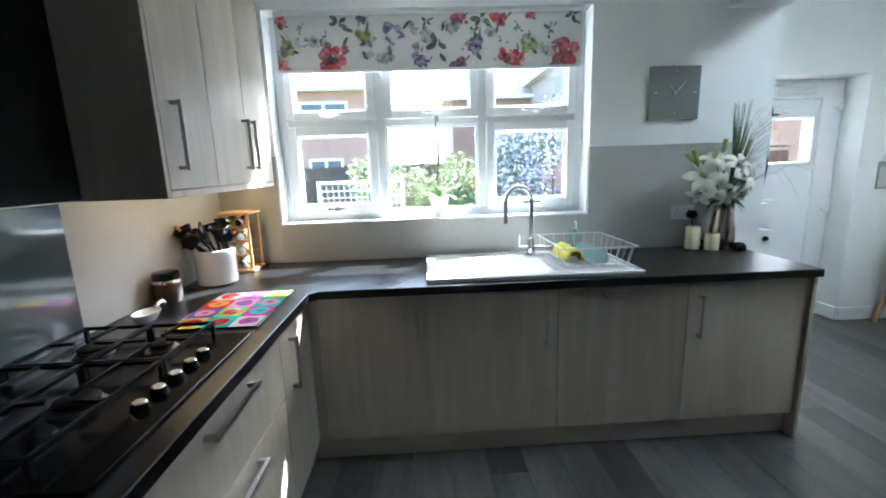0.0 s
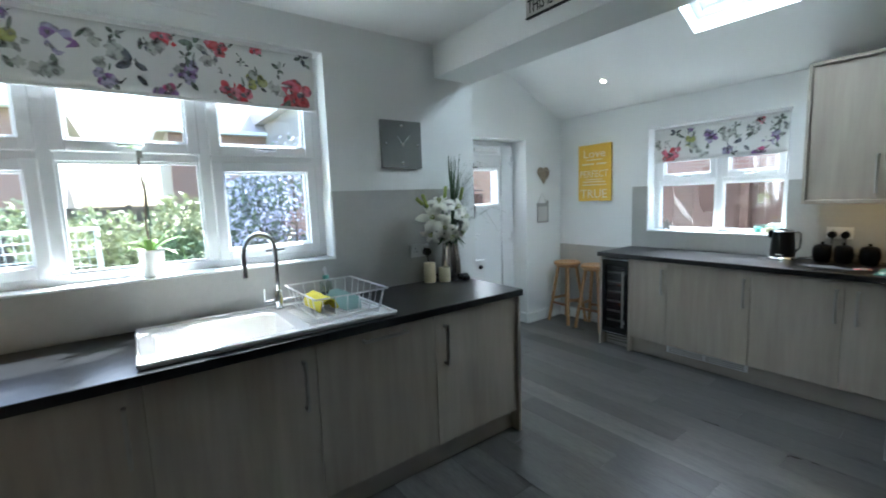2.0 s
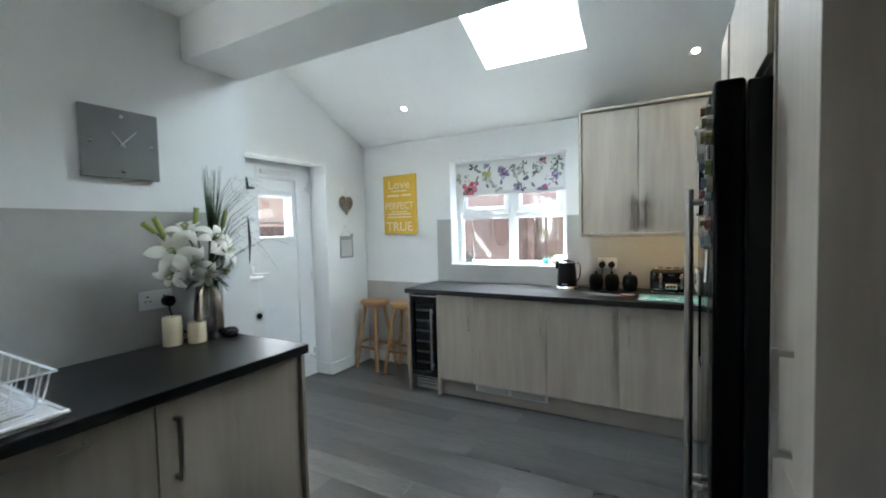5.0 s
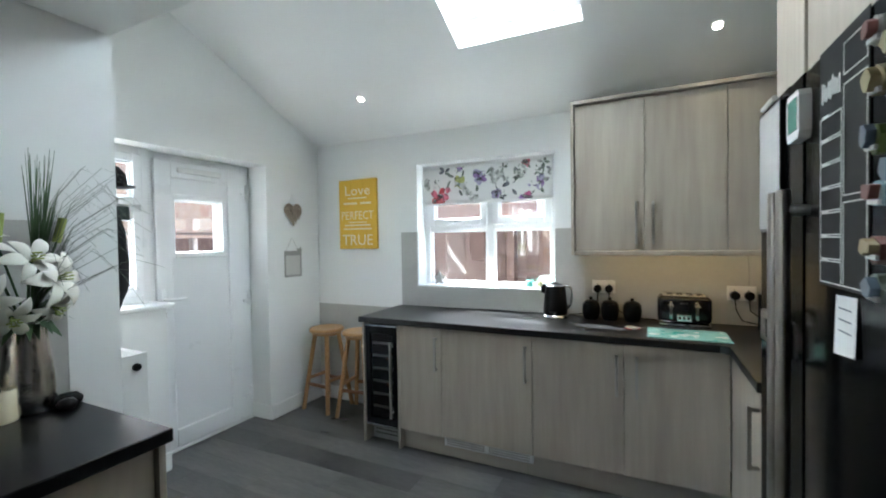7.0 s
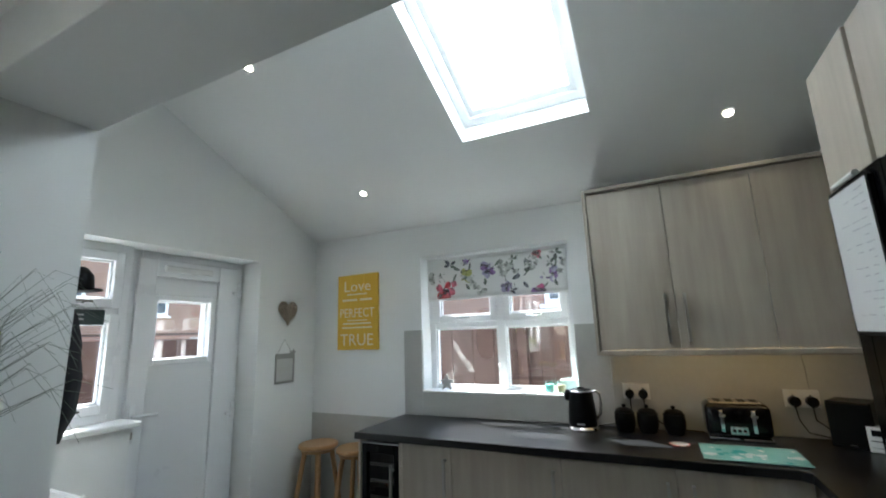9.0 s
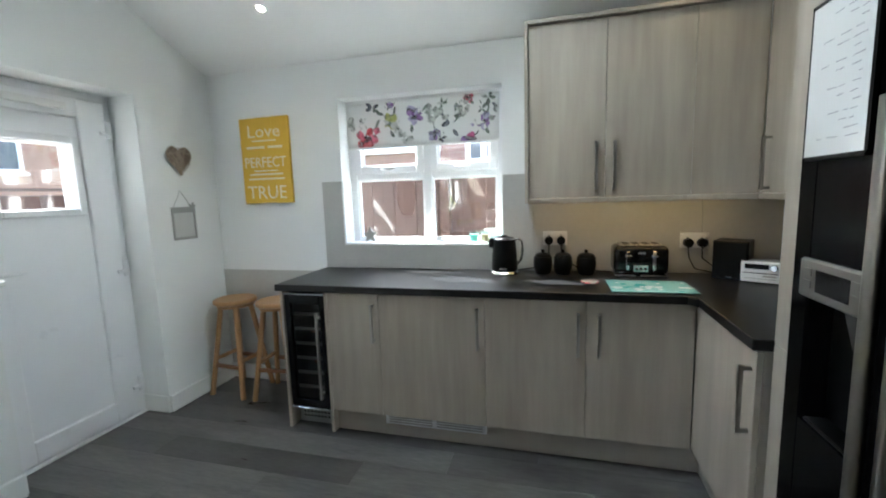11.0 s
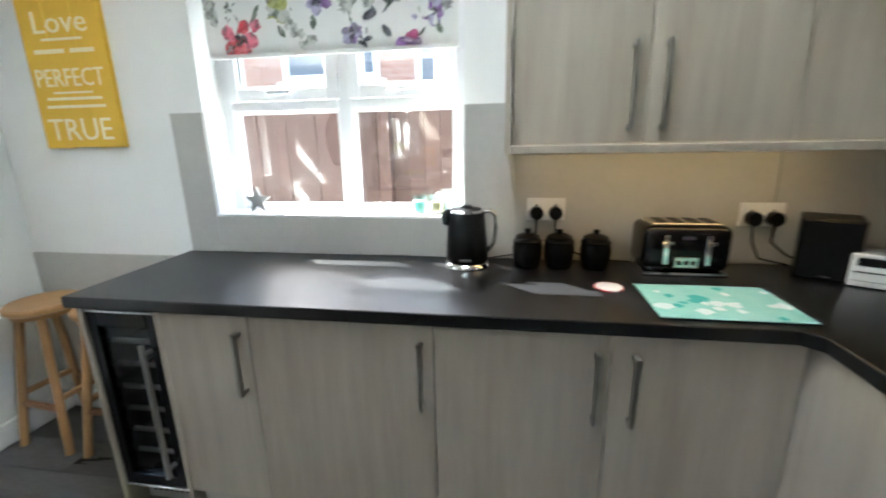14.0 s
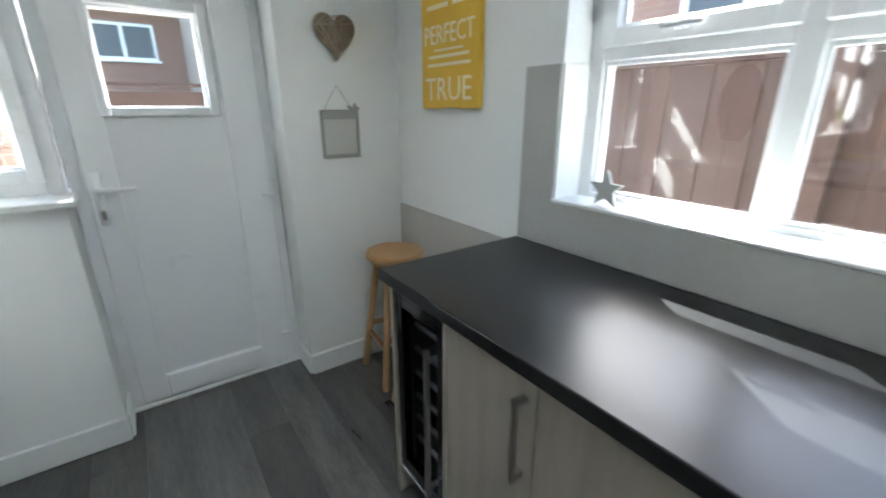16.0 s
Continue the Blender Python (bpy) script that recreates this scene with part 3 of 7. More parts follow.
# ---- worktops ----
def extrude_plan(points, z0, z1, bevel=0.004):
    bm = bmesh.new()
    vs = [bm.verts.new((x, y, z0)) for x, y in points]
    face = bm.faces.new(vs)
    up = bmesh.ops.extrude_face_region(bm, geom=[face])["geom"]
    bmesh.ops.translate(bm, vec=(0, 0, z1 - z0), verts=[g for g in up if isinstance(g, bmesh.types.BMVert)])
    bmesh.ops.recalc_face_normals(bm, faces=bm.faces)
    bmesh.ops.bevel(bm, geom=list(bm.edges), offset=bevel, segments=2, affect="EDGES", profile=0.5)
    return bm


ZT = 0.91
tagged(part("worktop", extrude_plan([(XW, -0.3), (-0.395, -0.3), (-0.395, 2.03), (-0.36, 2.065), (2.043, 2.065), (2.043, YA - 0.011), (0.714, YA - 0.011), (0.714, 2.164),
                                     (0.196, 2.164), (0.196, YA - 0.011), (XW, YA - 0.011)], ZT - 0.04, ZT),
            WORKTOP, None), "black textured laminate worktop around the sink and hob", "worktop")
tagged(part("worktop_strip", box(0.1965, 0.7135, 2.547, YA - 0.011, ZT - 0.04, ZT - 0.0002), WORKTOP, None), "black laminate worktop strip behind the sink bowl", "worktop")
tagged(part("worktop", extrude_plan([(XE - 0.011, 2.675), (3.725, 2.675), (3.725, 0.487), (3.69, 0.452), (3.156, 0.452), (3.156, YS + 0.011), (XE - 0.011, YS + 0.011)],
                                    ZT - 0.04, ZT), WORKTOP, None), "black textured laminate worktop under the side window", "worktop")


# ---- cabinets ----
def door_unit(name, label, face, at, u0, u1, z0, z1, depth, handle=None, hz=None, hlen=0.22, gap=0.0015, doors=None, group="", body_top=None):
    """A cabinet whose front looks along face ('+x', '-x', '+y', '-y') in the plane at. doors: (u0, u1, handle u or None, z0, z1, flat)."""
    ax = face[1]
    sg = 1 if face[0] == "+" else -1

    def fb(ua, ub, za, zb, w0, w1, bevel=0.0015):
        a, b = at + sg * w0, at + sg * w1
        a, b = min(a, b), max(a, b)
        return box(a, b, ua, ub, za, zb, bevel) if ax == "x" else box(ua, ub, a, b, za, zb, bevel)
    th = thing(name, (at, (u0 + u1) / 2, z0) if ax == "x" else ((u0 + u1) / 2, at, z0), label, "cabinet", group)
    part("body", fb(u0, u1, z0, body_top or z1, -depth, -0.0205), WOOD, th)
    for ua, ub, hu, za, zb, flat in doors or [(u0, u1, handle, z0, z1, False)]:
        dr = part("door", fb(ua + gap, ub - gap, za + gap, zb - gap, -0.019, 0.0), WOOD, th)
        if hu is not None:
            out = Vector((sg, 0, 0)) if ax == "x" else Vector((0, sg, 0))
            side = Vector((0, 1, 0)) if ax == "x" else Vector((1, 0, 0))
            if flat and flat > 1:
                bow_handle((at, hu, flat) if ax == "x" else (hu, at, flat), (0, 0, 1), out, hlen, dr)
            elif flat:
                p = (at, hu, flat) if ax == "x" else (hu, at, flat)
                bow_handle(p, side, out, hlen, dr)
            else:
                zc = hz if hz is not None else zb - 0.06 - hlen / 2
                p = (at, hu, zc) if ax == "x" else (hu, at, zc)
                bow_handle(p, (0, 0, 1), out, hlen, dr)
    return th


ZB, ZD = 0.135, 0.866
# sink run, looking to -y
YF = 2.095
dep = YA - 0.02 - YF
door_unit("base_cabinet", "pale grey wood base cabinet in the corner of the sink run", "-y", YF, -0.375, 0.145, ZB, ZD, dep, 0.088, group="sink run cabinets")
door_unit("base_cabinet", "pale grey wood base cabinet under the sink", "-y", YF, 0.145, 0.762, ZB, ZD, dep, 0.705, group="sink run cabinets", body_top=0.70)
door_unit("dishwasher_cabinet", "integrated dishwasher behind a pale grey wood front", "-y", YF, 0.762, 1.40, ZB, ZD, dep, hlen=0.24,
          doors=[(0.762, 1.40, 1.10, ZB, ZD, 0.825)], group="sink run cabinets")
door_unit("base_cabinet", "pale grey wood base cabinet at the peninsula end", "-y", YF, 1.40, 2.005, ZB, ZD, dep, 1.46, group="sink run cabinets")
tagged(part("end_panel", box(2.007, 2.027, 2.078, YA - 0.015, 0.0, ZD, 0.001), WOOD, None), "pale grey wood end panel of the peninsula", "panel")
tagged(part("corner_post", box(-0.425, -0.376, YF + 0.004, YF + 0.03, ZB, ZD, 0.001), WOOD, None), "pale grey wood corner post", "panel")
tagged(part("plinth", box(-0.47, 2.006, YF + 0.05, YF + 0.068, 0, ZB - 0.002, 0.001), PLINTH, None), "grey plinth under the sink run", "plinth")
# hob run, looking to +x
XF = -0.42
door_unit("base_cabinet", "pale grey wood base cabinet beside the hob", "+x", XF, 1.70, 2.03, ZB, ZD, 0.6, 1.80, group="hob run cabinets")
door_unit("drawer_cabinet", "pale grey wood drawer cabinet under the hob", "+x", XF, 0.85, 1.70, ZB, ZD, 0.6, hlen=0.28,
          doors=[(0.85, 1.70, 1.28, 0.60, ZD, 0.815), (0.85, 1.70, 1.28, ZB, 0.597, 0.55)], group="hob run cabinets")
door_unit("base_cabinet", "pale grey wood base cabinet past the hob", "+x", XF, 0.25, 0.85, ZB, ZD, 0.6, 0.31, group="hob run cabinets")
tagged(part("corner_post", box(XF - 0.03, XF - 0.003, 2.032, YF + 0.002, ZB, ZD, 0.001), WOOD, None), "pale grey wood corner post", "panel")
tagged(part("plinth", box(XF - 0.068, XF - 0.05, -0.28, YF + 0.05, 0, ZB - 0.002, 0.001), PLINTH, None), "grey plinth under the hob run", "plinth")
# side window run, looking to -x
XS = 3.757
dep = XE - 0.015 - XS
GR = "side run cabinets"
door_unit("base_cabinet", "narrow pale grey wood base cabinet beside the wine cooler", "-x", XS, 2.032, 2.353, ZB + 0.01, ZD, dep, 2.066, group=GR)
door_unit("fridge_cabinet", "integrated appliance behind a pale grey wood door", "-x", XS, 1.43, 2.032, ZB + 0.01, ZD, dep, 1.468, group=GR)
door_unit("base_cabinet", "pale grey wood base cabinet under the worktop", "-x", XS, 0.925, 1.43, ZB + 0.01, ZD, dep, 0.962, group=GR)
door_unit("base_cabinet", "pale grey wood base cabinet in the inner corner", "-x", XS, 0.44, 0.925, ZB + 0.01, ZD, dep, 0.862, group=GR)
for y in (2.648, 2.355):
    tagged(part("end_panel", box(XS, XE - 0.015, y, y + 0.018, 0.0, ZD, 0.001), WOOD, None), "pale grey wood panel beside the wine cooler", "panel", GR)
tagged(part("plinth", box(XS + 0.05, XS + 0.068, 0.33, 2.353, 0, ZB + 0.008, 0.001), PLINTH, None), "grey plinth under the side run", "plinth")
# corner return, looking to +y
YR = 0.437
door_unit("base_cabinet", "pale grey wood base cabinet on the corner return", "+y", YR, 3.158, 3.725, ZB + 0.01, ZD, YR - YS - 0.015, 3.192, hlen=0.24, group="tall run cabinets")
tagged(part("plinth", box(2.93, XS + 0.05, YR - 0.068, YR - 0.05, 0, ZB + 0.008, 0.001), PLINTH, None), "grey plinth under the corner return", "plinth")
tagged(part("corner_post", box(3.7262, 3.7765, 0.39, 0.4345, ZB + 0.01, ZD, 0.001), WOOD, None), "pale grey wood corner post", "panel")
# wall units over the side run
XU = 4.03
uz0, uz1 = 1.368, 2.27
for u0, u1, h, lab in ((0.82, 1.215, 0.865, "pale grey wood wall cabinet beside the side window"), (0.41, 0.82, 0.775, "pale grey wood wall cabinet over the toaster"),
                       (0.105, 0.41, None, "pale grey wood corner wall cabinet")):
    door_unit("wall_cabinet", lab, "-x", XU, u0, u1, uz0, uz1, XE - 0.012 - XU, h, hz=1.53, hlen=0.25, group="side run wall cabinets")
tagged(part("end_panel", box(XU - 0.022, XE - 0.012, 1.217, 1.235, 1.340, 2.292, 0.001), WOOD, None), "pale grey wood end panel of the wall cabinets", "panel")
pel = box(XU - 0.022, XU, 0.085, 1.216, 1.338, uz0 - 0.003, 0.002)
# unseen backing strip, added to stop lamp light leaking through the gap
box(XU + 0.0005, XU + 0.014, 0.085, 1.216, 1.342, uz0 + 0.0, 0.0, pel)
tagged(part("light_pelmet", pel, WOOD, None), "pale grey wood pelmet under the wall cabinets", "pelmet")
tagged(part("cornice", box(XU - 0.022, XU + 0.05, 0.085, 1.216, uz1 + 0.002, uz1 + 0.024, 0.003), WOOD, None), "pale grey wood cornice over the wall cabinets", "cornice")
YU = 0.105
door_unit("wall_cabinet", "pale grey wood wall cabinet on the corner return", "+y", YU, 3.157, 4.0285, uz0, uz1, YU - YS - 0.012, hlen=0.25,
          doors=[(3.157, 4.0285, 3.955, uz0, uz1, False)], hz=1.505, group="tall run wall cabinets")
pel = box(3.157, 4.005, YU, YU + 0.02, 1.338, uz0 - 0.003, 0.002)
# same added backing strip against the light leak
box(3.157, 4.005, YU - 0.014, YU - 0.0005, 1.342, uz0 + 0.0, 0.0, pel)
tagged(part("light_pelmet", pel, WOOD, None), "pale grey wood pelmet on the corner return", "pelmet")
tagged(part("cornice", box(3.157, 4.005, YU - 0.05, YU + 0.02, uz1 + 0.002, uz1 + 0.024, 0.003), WOOD, None), "pale grey wood cornice on the corner return", "cornice")
# tall narrow unit, bridging units, tall unit beside the fridge
YT = 0.388
door_unit("tall_cabinet", "tall narrow pale grey wood pull-out cabinet beside the fridge", "+y", 0.395, 2.868, 3.154, 0.06, 2.27, 0.395 - YS - 0.012,
          doors=[(2.868, 3.154, None, 0.06, 0.90, False), (2.868, 3.154, None, 0.90, 2.27, False)], group="tall run cabinets")
door_unit("bridging_cabinet", "pale grey wood cabinet over the fridge", "+y", YT, 2.02, 2.865, 1.845, 2.27, YT - YS - 0.012,
          doors=[(2.02, 2.442, None, 1.845, 2.27, False), (2.442, 2.865, None, 1.845, 2.27, False)], group="tall run cabinets")
door_unit("tall_cabinet", "tall pale grey wood larder cabinet", "+y", 0.37, XT + 0.02, 2.0, 0.14, 2.27, 0.37 - YS - 0.012, hlen=0.24,
          doors=[(XT + 0.02, 2.0, 1.80, 0.14, 0.86, False), (XT + 0.02, 2.0, 1.80, 0.86, 2.27, 1.03)], group="tall run cabinets")
tagged(part("end_panel", box(XT, XT + 0.019, 0.155, 0.375, 0.0, 2.27, 0.001), WOOD, None), "tall pale grey wood end panel", "panel")
tagged(part("end_panel", box(2.0, 2.018, YS + 0.0, 0.375, 0.0, 2.27, 0.001), WOOD, None), "tall pale grey wood panel beside the fridge", "panel")
tagged(part("plinth", box(XT + 0.02, 1.999, 0.30, 0.318, 0, 0.138, 0.001), PLINTH, None), "grey plinth under the tall unit", "plinth")
# wall units beside the hob
XH = -0.72
for u0, u1, h, lab in ((1.69, 2.04, 1.765, "pale grey wood wall cabinet beside the extractor"), (2.04, 2.388, 2.35, "pale grey wood wall cabinet over the worktop"),
                       (2.388, 2.705, 2.425, "pale grey wood wall cabinet beside the sink window")):
    door_unit("wall_cabinet", lab, "+x", XH, u0, u1, 1.40, 2.36, XH - XW - 0.012, h, hz=1.585, hlen=0.24, group="hob run wall cabinets")
pel = box(XH - 0.02, XH, 1.69, 2.705, 1.372, 1.397, 0.002)
# added backing strip that blocks the light leak on this side
box(XH - 0.034, XH - 0.0205, 1.69, 2.705, 1.376, 1.40, 0.0, pel)
tagged(part("light_pelmet", pel, WOOD, None), "pale grey wood pelmet beside the extractor", "pelmet")
tagged(part("end_panel", box(XW + 0.012, XH, 1.668, 1.689, 1.372, 2.36, 0.001), WOOD, None), "pale grey wood end panel beside the extractor", "panel")
hood = thing("extractor_hood", (XW, 1.2, 1.38), "black glass extractor hood over the hob", "extractor hood")
part("body", box(XW, XW + 0.07, 0.85, 1.655, 1.385, 2.36, 0.004), MATT_BLACK, hood)
part("glass_front", box(XW + 0.0702, XW + 0.078, 0.84, 1.66, 1.378, 2.1, 0.002), MATT_BLACK, hood)
part("filter", box(XW + 0.01, XW + 0.06, 0.9, 1.6, 1.372, 1.384, 0.002), STEEL, hood)

# ---- blinds ----
def watercolour(name, c):
    """Fabric dye that pools and fades, with ragged, half-clear edges."""
    m = material(name, c, 0.9, dark=tuple(v * 0.6 + 0.22 for v in c), scale=26, amount=1.4, fine=90)
    n, l = m.node_tree.nodes, m.node_tree.links
    co, tex, rng = n.new("ShaderNodeTexCoord"), n.new("ShaderNodeTexNoise"), n.new("ShaderNodeMapRange")
    tex.inputs["Scale"].default_value, tex.inputs["Detail"].default_value = 34, 4
    rng.inputs[1].default_value, rng.inputs[2].default_value = 0.36, 0.56
    rng.inputs[3].default_value, rng.inputs[4].default_value = 0.3, 1.0
    l.new(co.outputs["Object"], tex.inputs["Vector"])
    l.new(tex.outputs[0], rng.inputs[0])
    l.new(rng.outputs[0], n["Principled BSDF"].inputs["Alpha"])
    return m


PRINT = {nm: watercolour(nm + "_print", c) for nm, c in (
    ("red", (0.62, 0.02, 0.04)), ("pink", (0.70, 0.14, 0.22)), ("lime", (0.42, 0.44, 0.10)), ("violet", (0.24, 0.09, 0.36)), ("lavender", (0.42, 0.38, 0.58)),
    ("navy", (0.04, 0.05, 0.085)), ("green", (0.12, 0.17, 0.12)), ("wash", (0.52, 0.54, 0.50)), ("magenta", (0.52, 0.03, 0.20)))}


def blob(rng, cu, cv, r, n=12, rough=0.28):
    ph = rng.random() * 6.28
    return [(cu + r * (1 + rough * (rng.random() - 0.5) * 2) * math.cos(ph + k * 2 * math.pi / n), cv + r * (1 + rough * (rng.random() - 0.5) * 2) * math.sin(ph + k * 2 * math.pi / n))
            for k in range(n)]


def petal(rng, cu, cv, ang, ln, wd):
    out = []
    for k in range(9):
        s = k / 8
        half = wd * math.sin(math.pi * min(1, s * 0.92 + 0.04)) ** 0.7 * (1 + 0.25 * (rng.random() - 0.5))
        out.append((s * ln, half))
    for k in range(8, -1, -1):
        s = k / 8
        half = wd * math.sin(math.pi * min(1, s * 0.92 + 0.04)) ** 0.7 * (1 + 0.25 * (rng.random() - 0.5))
        out.append((s * ln, -half))
    c, sn = math.cos(ang), math.sin(ang)
    return [(cu + a * c - b * sn, cv + a * sn + b * c) for a, b in out]


BLOOMS = [("red", .18, .24, .048), ("lime", .275, .52, .036), ("lavender", .38, .62, .038), ("navy", .525, .46, .038), ("navy", .205, .85, .032), ("violet", .65, .42, .032),
          ("magenta", .595, .05, .026), ("red", .75, .22, .024), ("pink", .79, .14, .028), ("red", .735, .86, .026), ("pink", .595, .93, .020), ("pink", .83, .94, .016),
          ("lime", .83, .40, .024), ("red", .965, .27, .048), ("navy", .975, .93, .024), ("green", .67, .88, .026), ("green", .645, .66, .018), ("pink", .01, .10, .020),
          ("lime", .035, .42, .024), ("pink", .02, .88, .018), ("navy", .08, .76, .012), ("lavender", .46, .18, .022), ("green", .49, .84, .016), ("navy", .485, .10, .016),
          ("green", .155, .58, .014), ("lavender", .28, .90, .014), ("green", .90, .66, .018), ("wash", .10, .55, .030), ("wash", .47, .55, .034), ("wash", .58, .70, .030),
          ("wash", .88, .30, .030), ("wash", .70, .55, .030), ("wash", .33, .20, .030), ("green", .79, .70, .014), ("navy", .555, .74, .012)]


def blind(name, label, to_world, width, drop, shift=0.0, count=1.0):
    """A printed roman blind; to_world(u, v, w): along, up from its hem, out of the window."""
    rng = random.Random(5)
    th = thing(name, to_world(width / 2, 0, 0), label, "blind", "floral blinds")
    bm = bmesh.new()
    cols, rows = 24, 8
    grid = [[bm.verts.new(to_world(width * i / cols, drop * j / rows, 0.012 + 0.004 * math.sin(i * 1.7 + j) + 0.006 * math.sin(math.pi * j / rows))) for i in range(cols + 1)]
            for j in range(rows + 1)]
    for j in range(rows):
        for i in range(cols):
            bm.faces.new((grid[j][i], grid[j][i + 1], grid[j + 1][i + 1], grid[j + 1][i]))
    cloth = part("fabric", bm, LINEN, th, "white fabric printed with large flowers", smooth=60)
    mod = cloth.modifiers.new("thickness", "SOLIDIFY")
    mod.thickness = 0.003
    bm = slab([(0, -0.012), (width, -0.012), (width, 0.004), (0, 0.004)], 0.012, lambda u, v, w: to_world(u, v, w + 0.004))
    part("hem_bar", bm, LINEN, th)
    bm = slab([(0, drop - 0.004), (width, drop - 0.004), (width, drop + 0.014), (0, drop + 0.014)], 0.026, lambda u, v, w: to_world(u, v, w))
    part("head_rail", bm, PLASTIC_WHITE, th, "white head rail")
    prints, bloom = {}, [0]

    def put(colour, outline, lift):
        b = prints.setdefault((bloom[0], colour), bmesh.new())
        o = [(min(max(u, 0.003), width - 0.003), min(max(v, 0.002), drop - 0.006)) for u, v in outline]
        slab(o, 0.0004, lambda u, v, w: to_world(u, v, 0.0215 + lift + w), b)
    for k, (colour, u, v, r) in enumerate(BLOOMS):
        cu, cv = (u + shift) * 1.72, v * drop
        if not 0 < cu < width:
            continue
        lift = 0.00004 * k
        bloom[0], r = k, r * 1.75
        if colour == "wash":
            for q in range(4):
                bloom[0] = 1000 + 10 * k + q
                put("wash", blob(rng, cu + rng.uniform(-r, r), cv + rng.uniform(-r, r) * 0.7, r * rng.uniform(0.3, 0.6), 14, 0.45), lift + 0.0001 * q)
            continue
        leafy = colour in ("navy", "green")
        tint = {"red": "pink", "violet": "lavender", "magenta": "violet", "lavender": "violet", "pink": "red", "lime": "wash", "navy": "green", "green": "wash"}[colour]
        n, a0 = (4, rng.uniform(0, 6.28)) if leafy else (6, rng.uniform(0, 6.28))
        for q in range(n):
            a = a0 + 2 * math.pi * q / n + rng.uniform(-0.4, 0.4)
            ln = r * rng.uniform(0.65, 1.3)
            put(tint if q % 3 == 2 else colour, petal(rng, cu + 0.1 * r * math.cos(a), cv + 0.1 * r * math.sin(a), a, ln, ln * (0.26 if leafy else 0.44)), lift + 0.00003 * q)
        if not leafy:
            bloom[0] = 2000 + k
            put("navy" if colour != "lime" else "green", blob(rng, cu, cv - r * 0.15, r * 0.24, 12, 0.55), lift + 0.0003)
            for q in range(2):
                bloom[0] = 2500 + 3 * k + q
                put("wash" if q else tint, blob(rng, cu + rng.uniform(-1.5, 1.5) * r, cv + rng.uniform(-1.1, 1.1) * r, r * rng.uniform(0.15, 0.34), 11, 0.5), lift + 0.00005)
        a = rng.uniform(-2.6, -0.6)
        for q, (da, ln, wd, cc_) in enumerate(((0.0, 0.8, 0.2, "navy" if k % 3 == 0 else "green"), (2.4, 0.9, 0.12, "green"))):
            bloom[0] = 3000 + 3 * k + q
            put(cc_, petal(rng, cu + r * 0.9 * math.cos(a + da), cv + r * 0.9 * math.sin(a + da), a + da + 0.4, r * ln, r * wd), lift + 0.00045 + 0.00003 * q)
    for (k, colour), b in prints.items():
        part("printed_leaf" if k >= 3000 else "printed_flower", b, PRINT[colour], th, colour.replace("wash", "pale grey") + (" printed leaf" if k >= 3000 else " printed flower"))


blind("window_blind", "white floral roman blind over the sink", lambda u, v, w: Vector((WA[0] + 0.06 + u, YA + 0.045 - w, 2.008 + v)), 1.74, 0.29)
blind("window_blind", "white floral roman blind in the side window", lambda u, v, w: Vector((XE + 0.065 - w, W2[1] - 0.04 - u, 1.745 + v)), 1.06, 0.30, -0.09)

# ---- wall things ----
clock = thing("wall_clock", (1.628, YA, 1.677), "square slate grey glass wall clock", "clock")
part("face", box(1.478, 1.778, YA - 0.028, YA - 0.004, 1.677, 1.977, 0.003), GREY_FACE, clock)
part("movement", box(1.58, 1.68, YA - 0.004, YA, 1.78, 1.88, 0.002), BLACK, clock)
for du, dv in ((0, .118), (0, -.118), (.118, 0), (-.118, 0)):
    bm = lathe([(0, 0.004), (0.008, 0.003), (0.009, 0)], (0, 0, 0), 12)
    bmesh.ops.transform(bm, matrix=Matrix.Translation((1.628 + du, YA - 0.028, 1.827 + dv)) @ Euler((radians(90), 0, 0)).to_matrix().to_4x4(), verts=bm.verts)
    part("hour_mark", bm, CHROME, clock)
for ang, ln, nm in ((43, .085, "long_pointer"), (-38, .06, "short_pointer")):
    d = Vector((math.sin(radians(ang)), 0, math.cos(radians(ang))))
    c = Vector((1.628, YA - 0.032, 1.827))
    part(nm, tube([c - d * 0.015, c + d * ln], 0.0045, bm=None, taper=0.002, square=True), CHROME, clock)

poster = thing("canvas_sign", (XE, 3.11, 1.38), "mustard yellow wooden plank sign with cream lettering", "sign")
PY0, PY1, PZ0, PZ1 = 2.906, 3.310, 1.381, 1.997
on_wall = lambda u, v, w: Vector((XE - 0.026 - w, PY1 - u, PZ0 + v))
for k in range(3):
    w = (PY1 - PY0) / 3
    part("plank", box(XE - 0.026, XE - 0.001, PY0 + k * w + 0.0005, PY0 + (k + 1) * w - 0.0005, PZ0 + (0.003 if k == 1 else 0), PZ1 - 0.002 * k, 0.002), YELLOW, poster)
for txt, size, u, v, st in (("Love", 0.125, 0.06, 0.475, 1.15), ("PERFECT", 0.105, 0.022, 0.262, 0.86), ("TRUE", 0.135, 0.03, 0.035, 1.02)):
    part("lettering", text_mesh(txt, size, lambda a, b, c, u=u, v=v: on_wall(u + a, v + b, c), 0.0008, stretch=st), LETTER, poster, "cream painted lettering")
for u0, u1, v0, v1 in ((0.10, 0.30, 0.445, 0.455), (0.05, 0.20, 0.395, 0.412), (0.23, 0.35, 0.395, 0.412), (0.10, 0.30, 0.232, 0.24), (0.06, 0.34, 0.205, 0.217),
                       (0.05, 0.35, 0.172, 0.184)):
    part("small_writing", slab([(u0, v0), (u1, v0), (u1, v1), (u0, v1)], 0.001, on_wall), LETTER, poster, "faint line of small lettering")

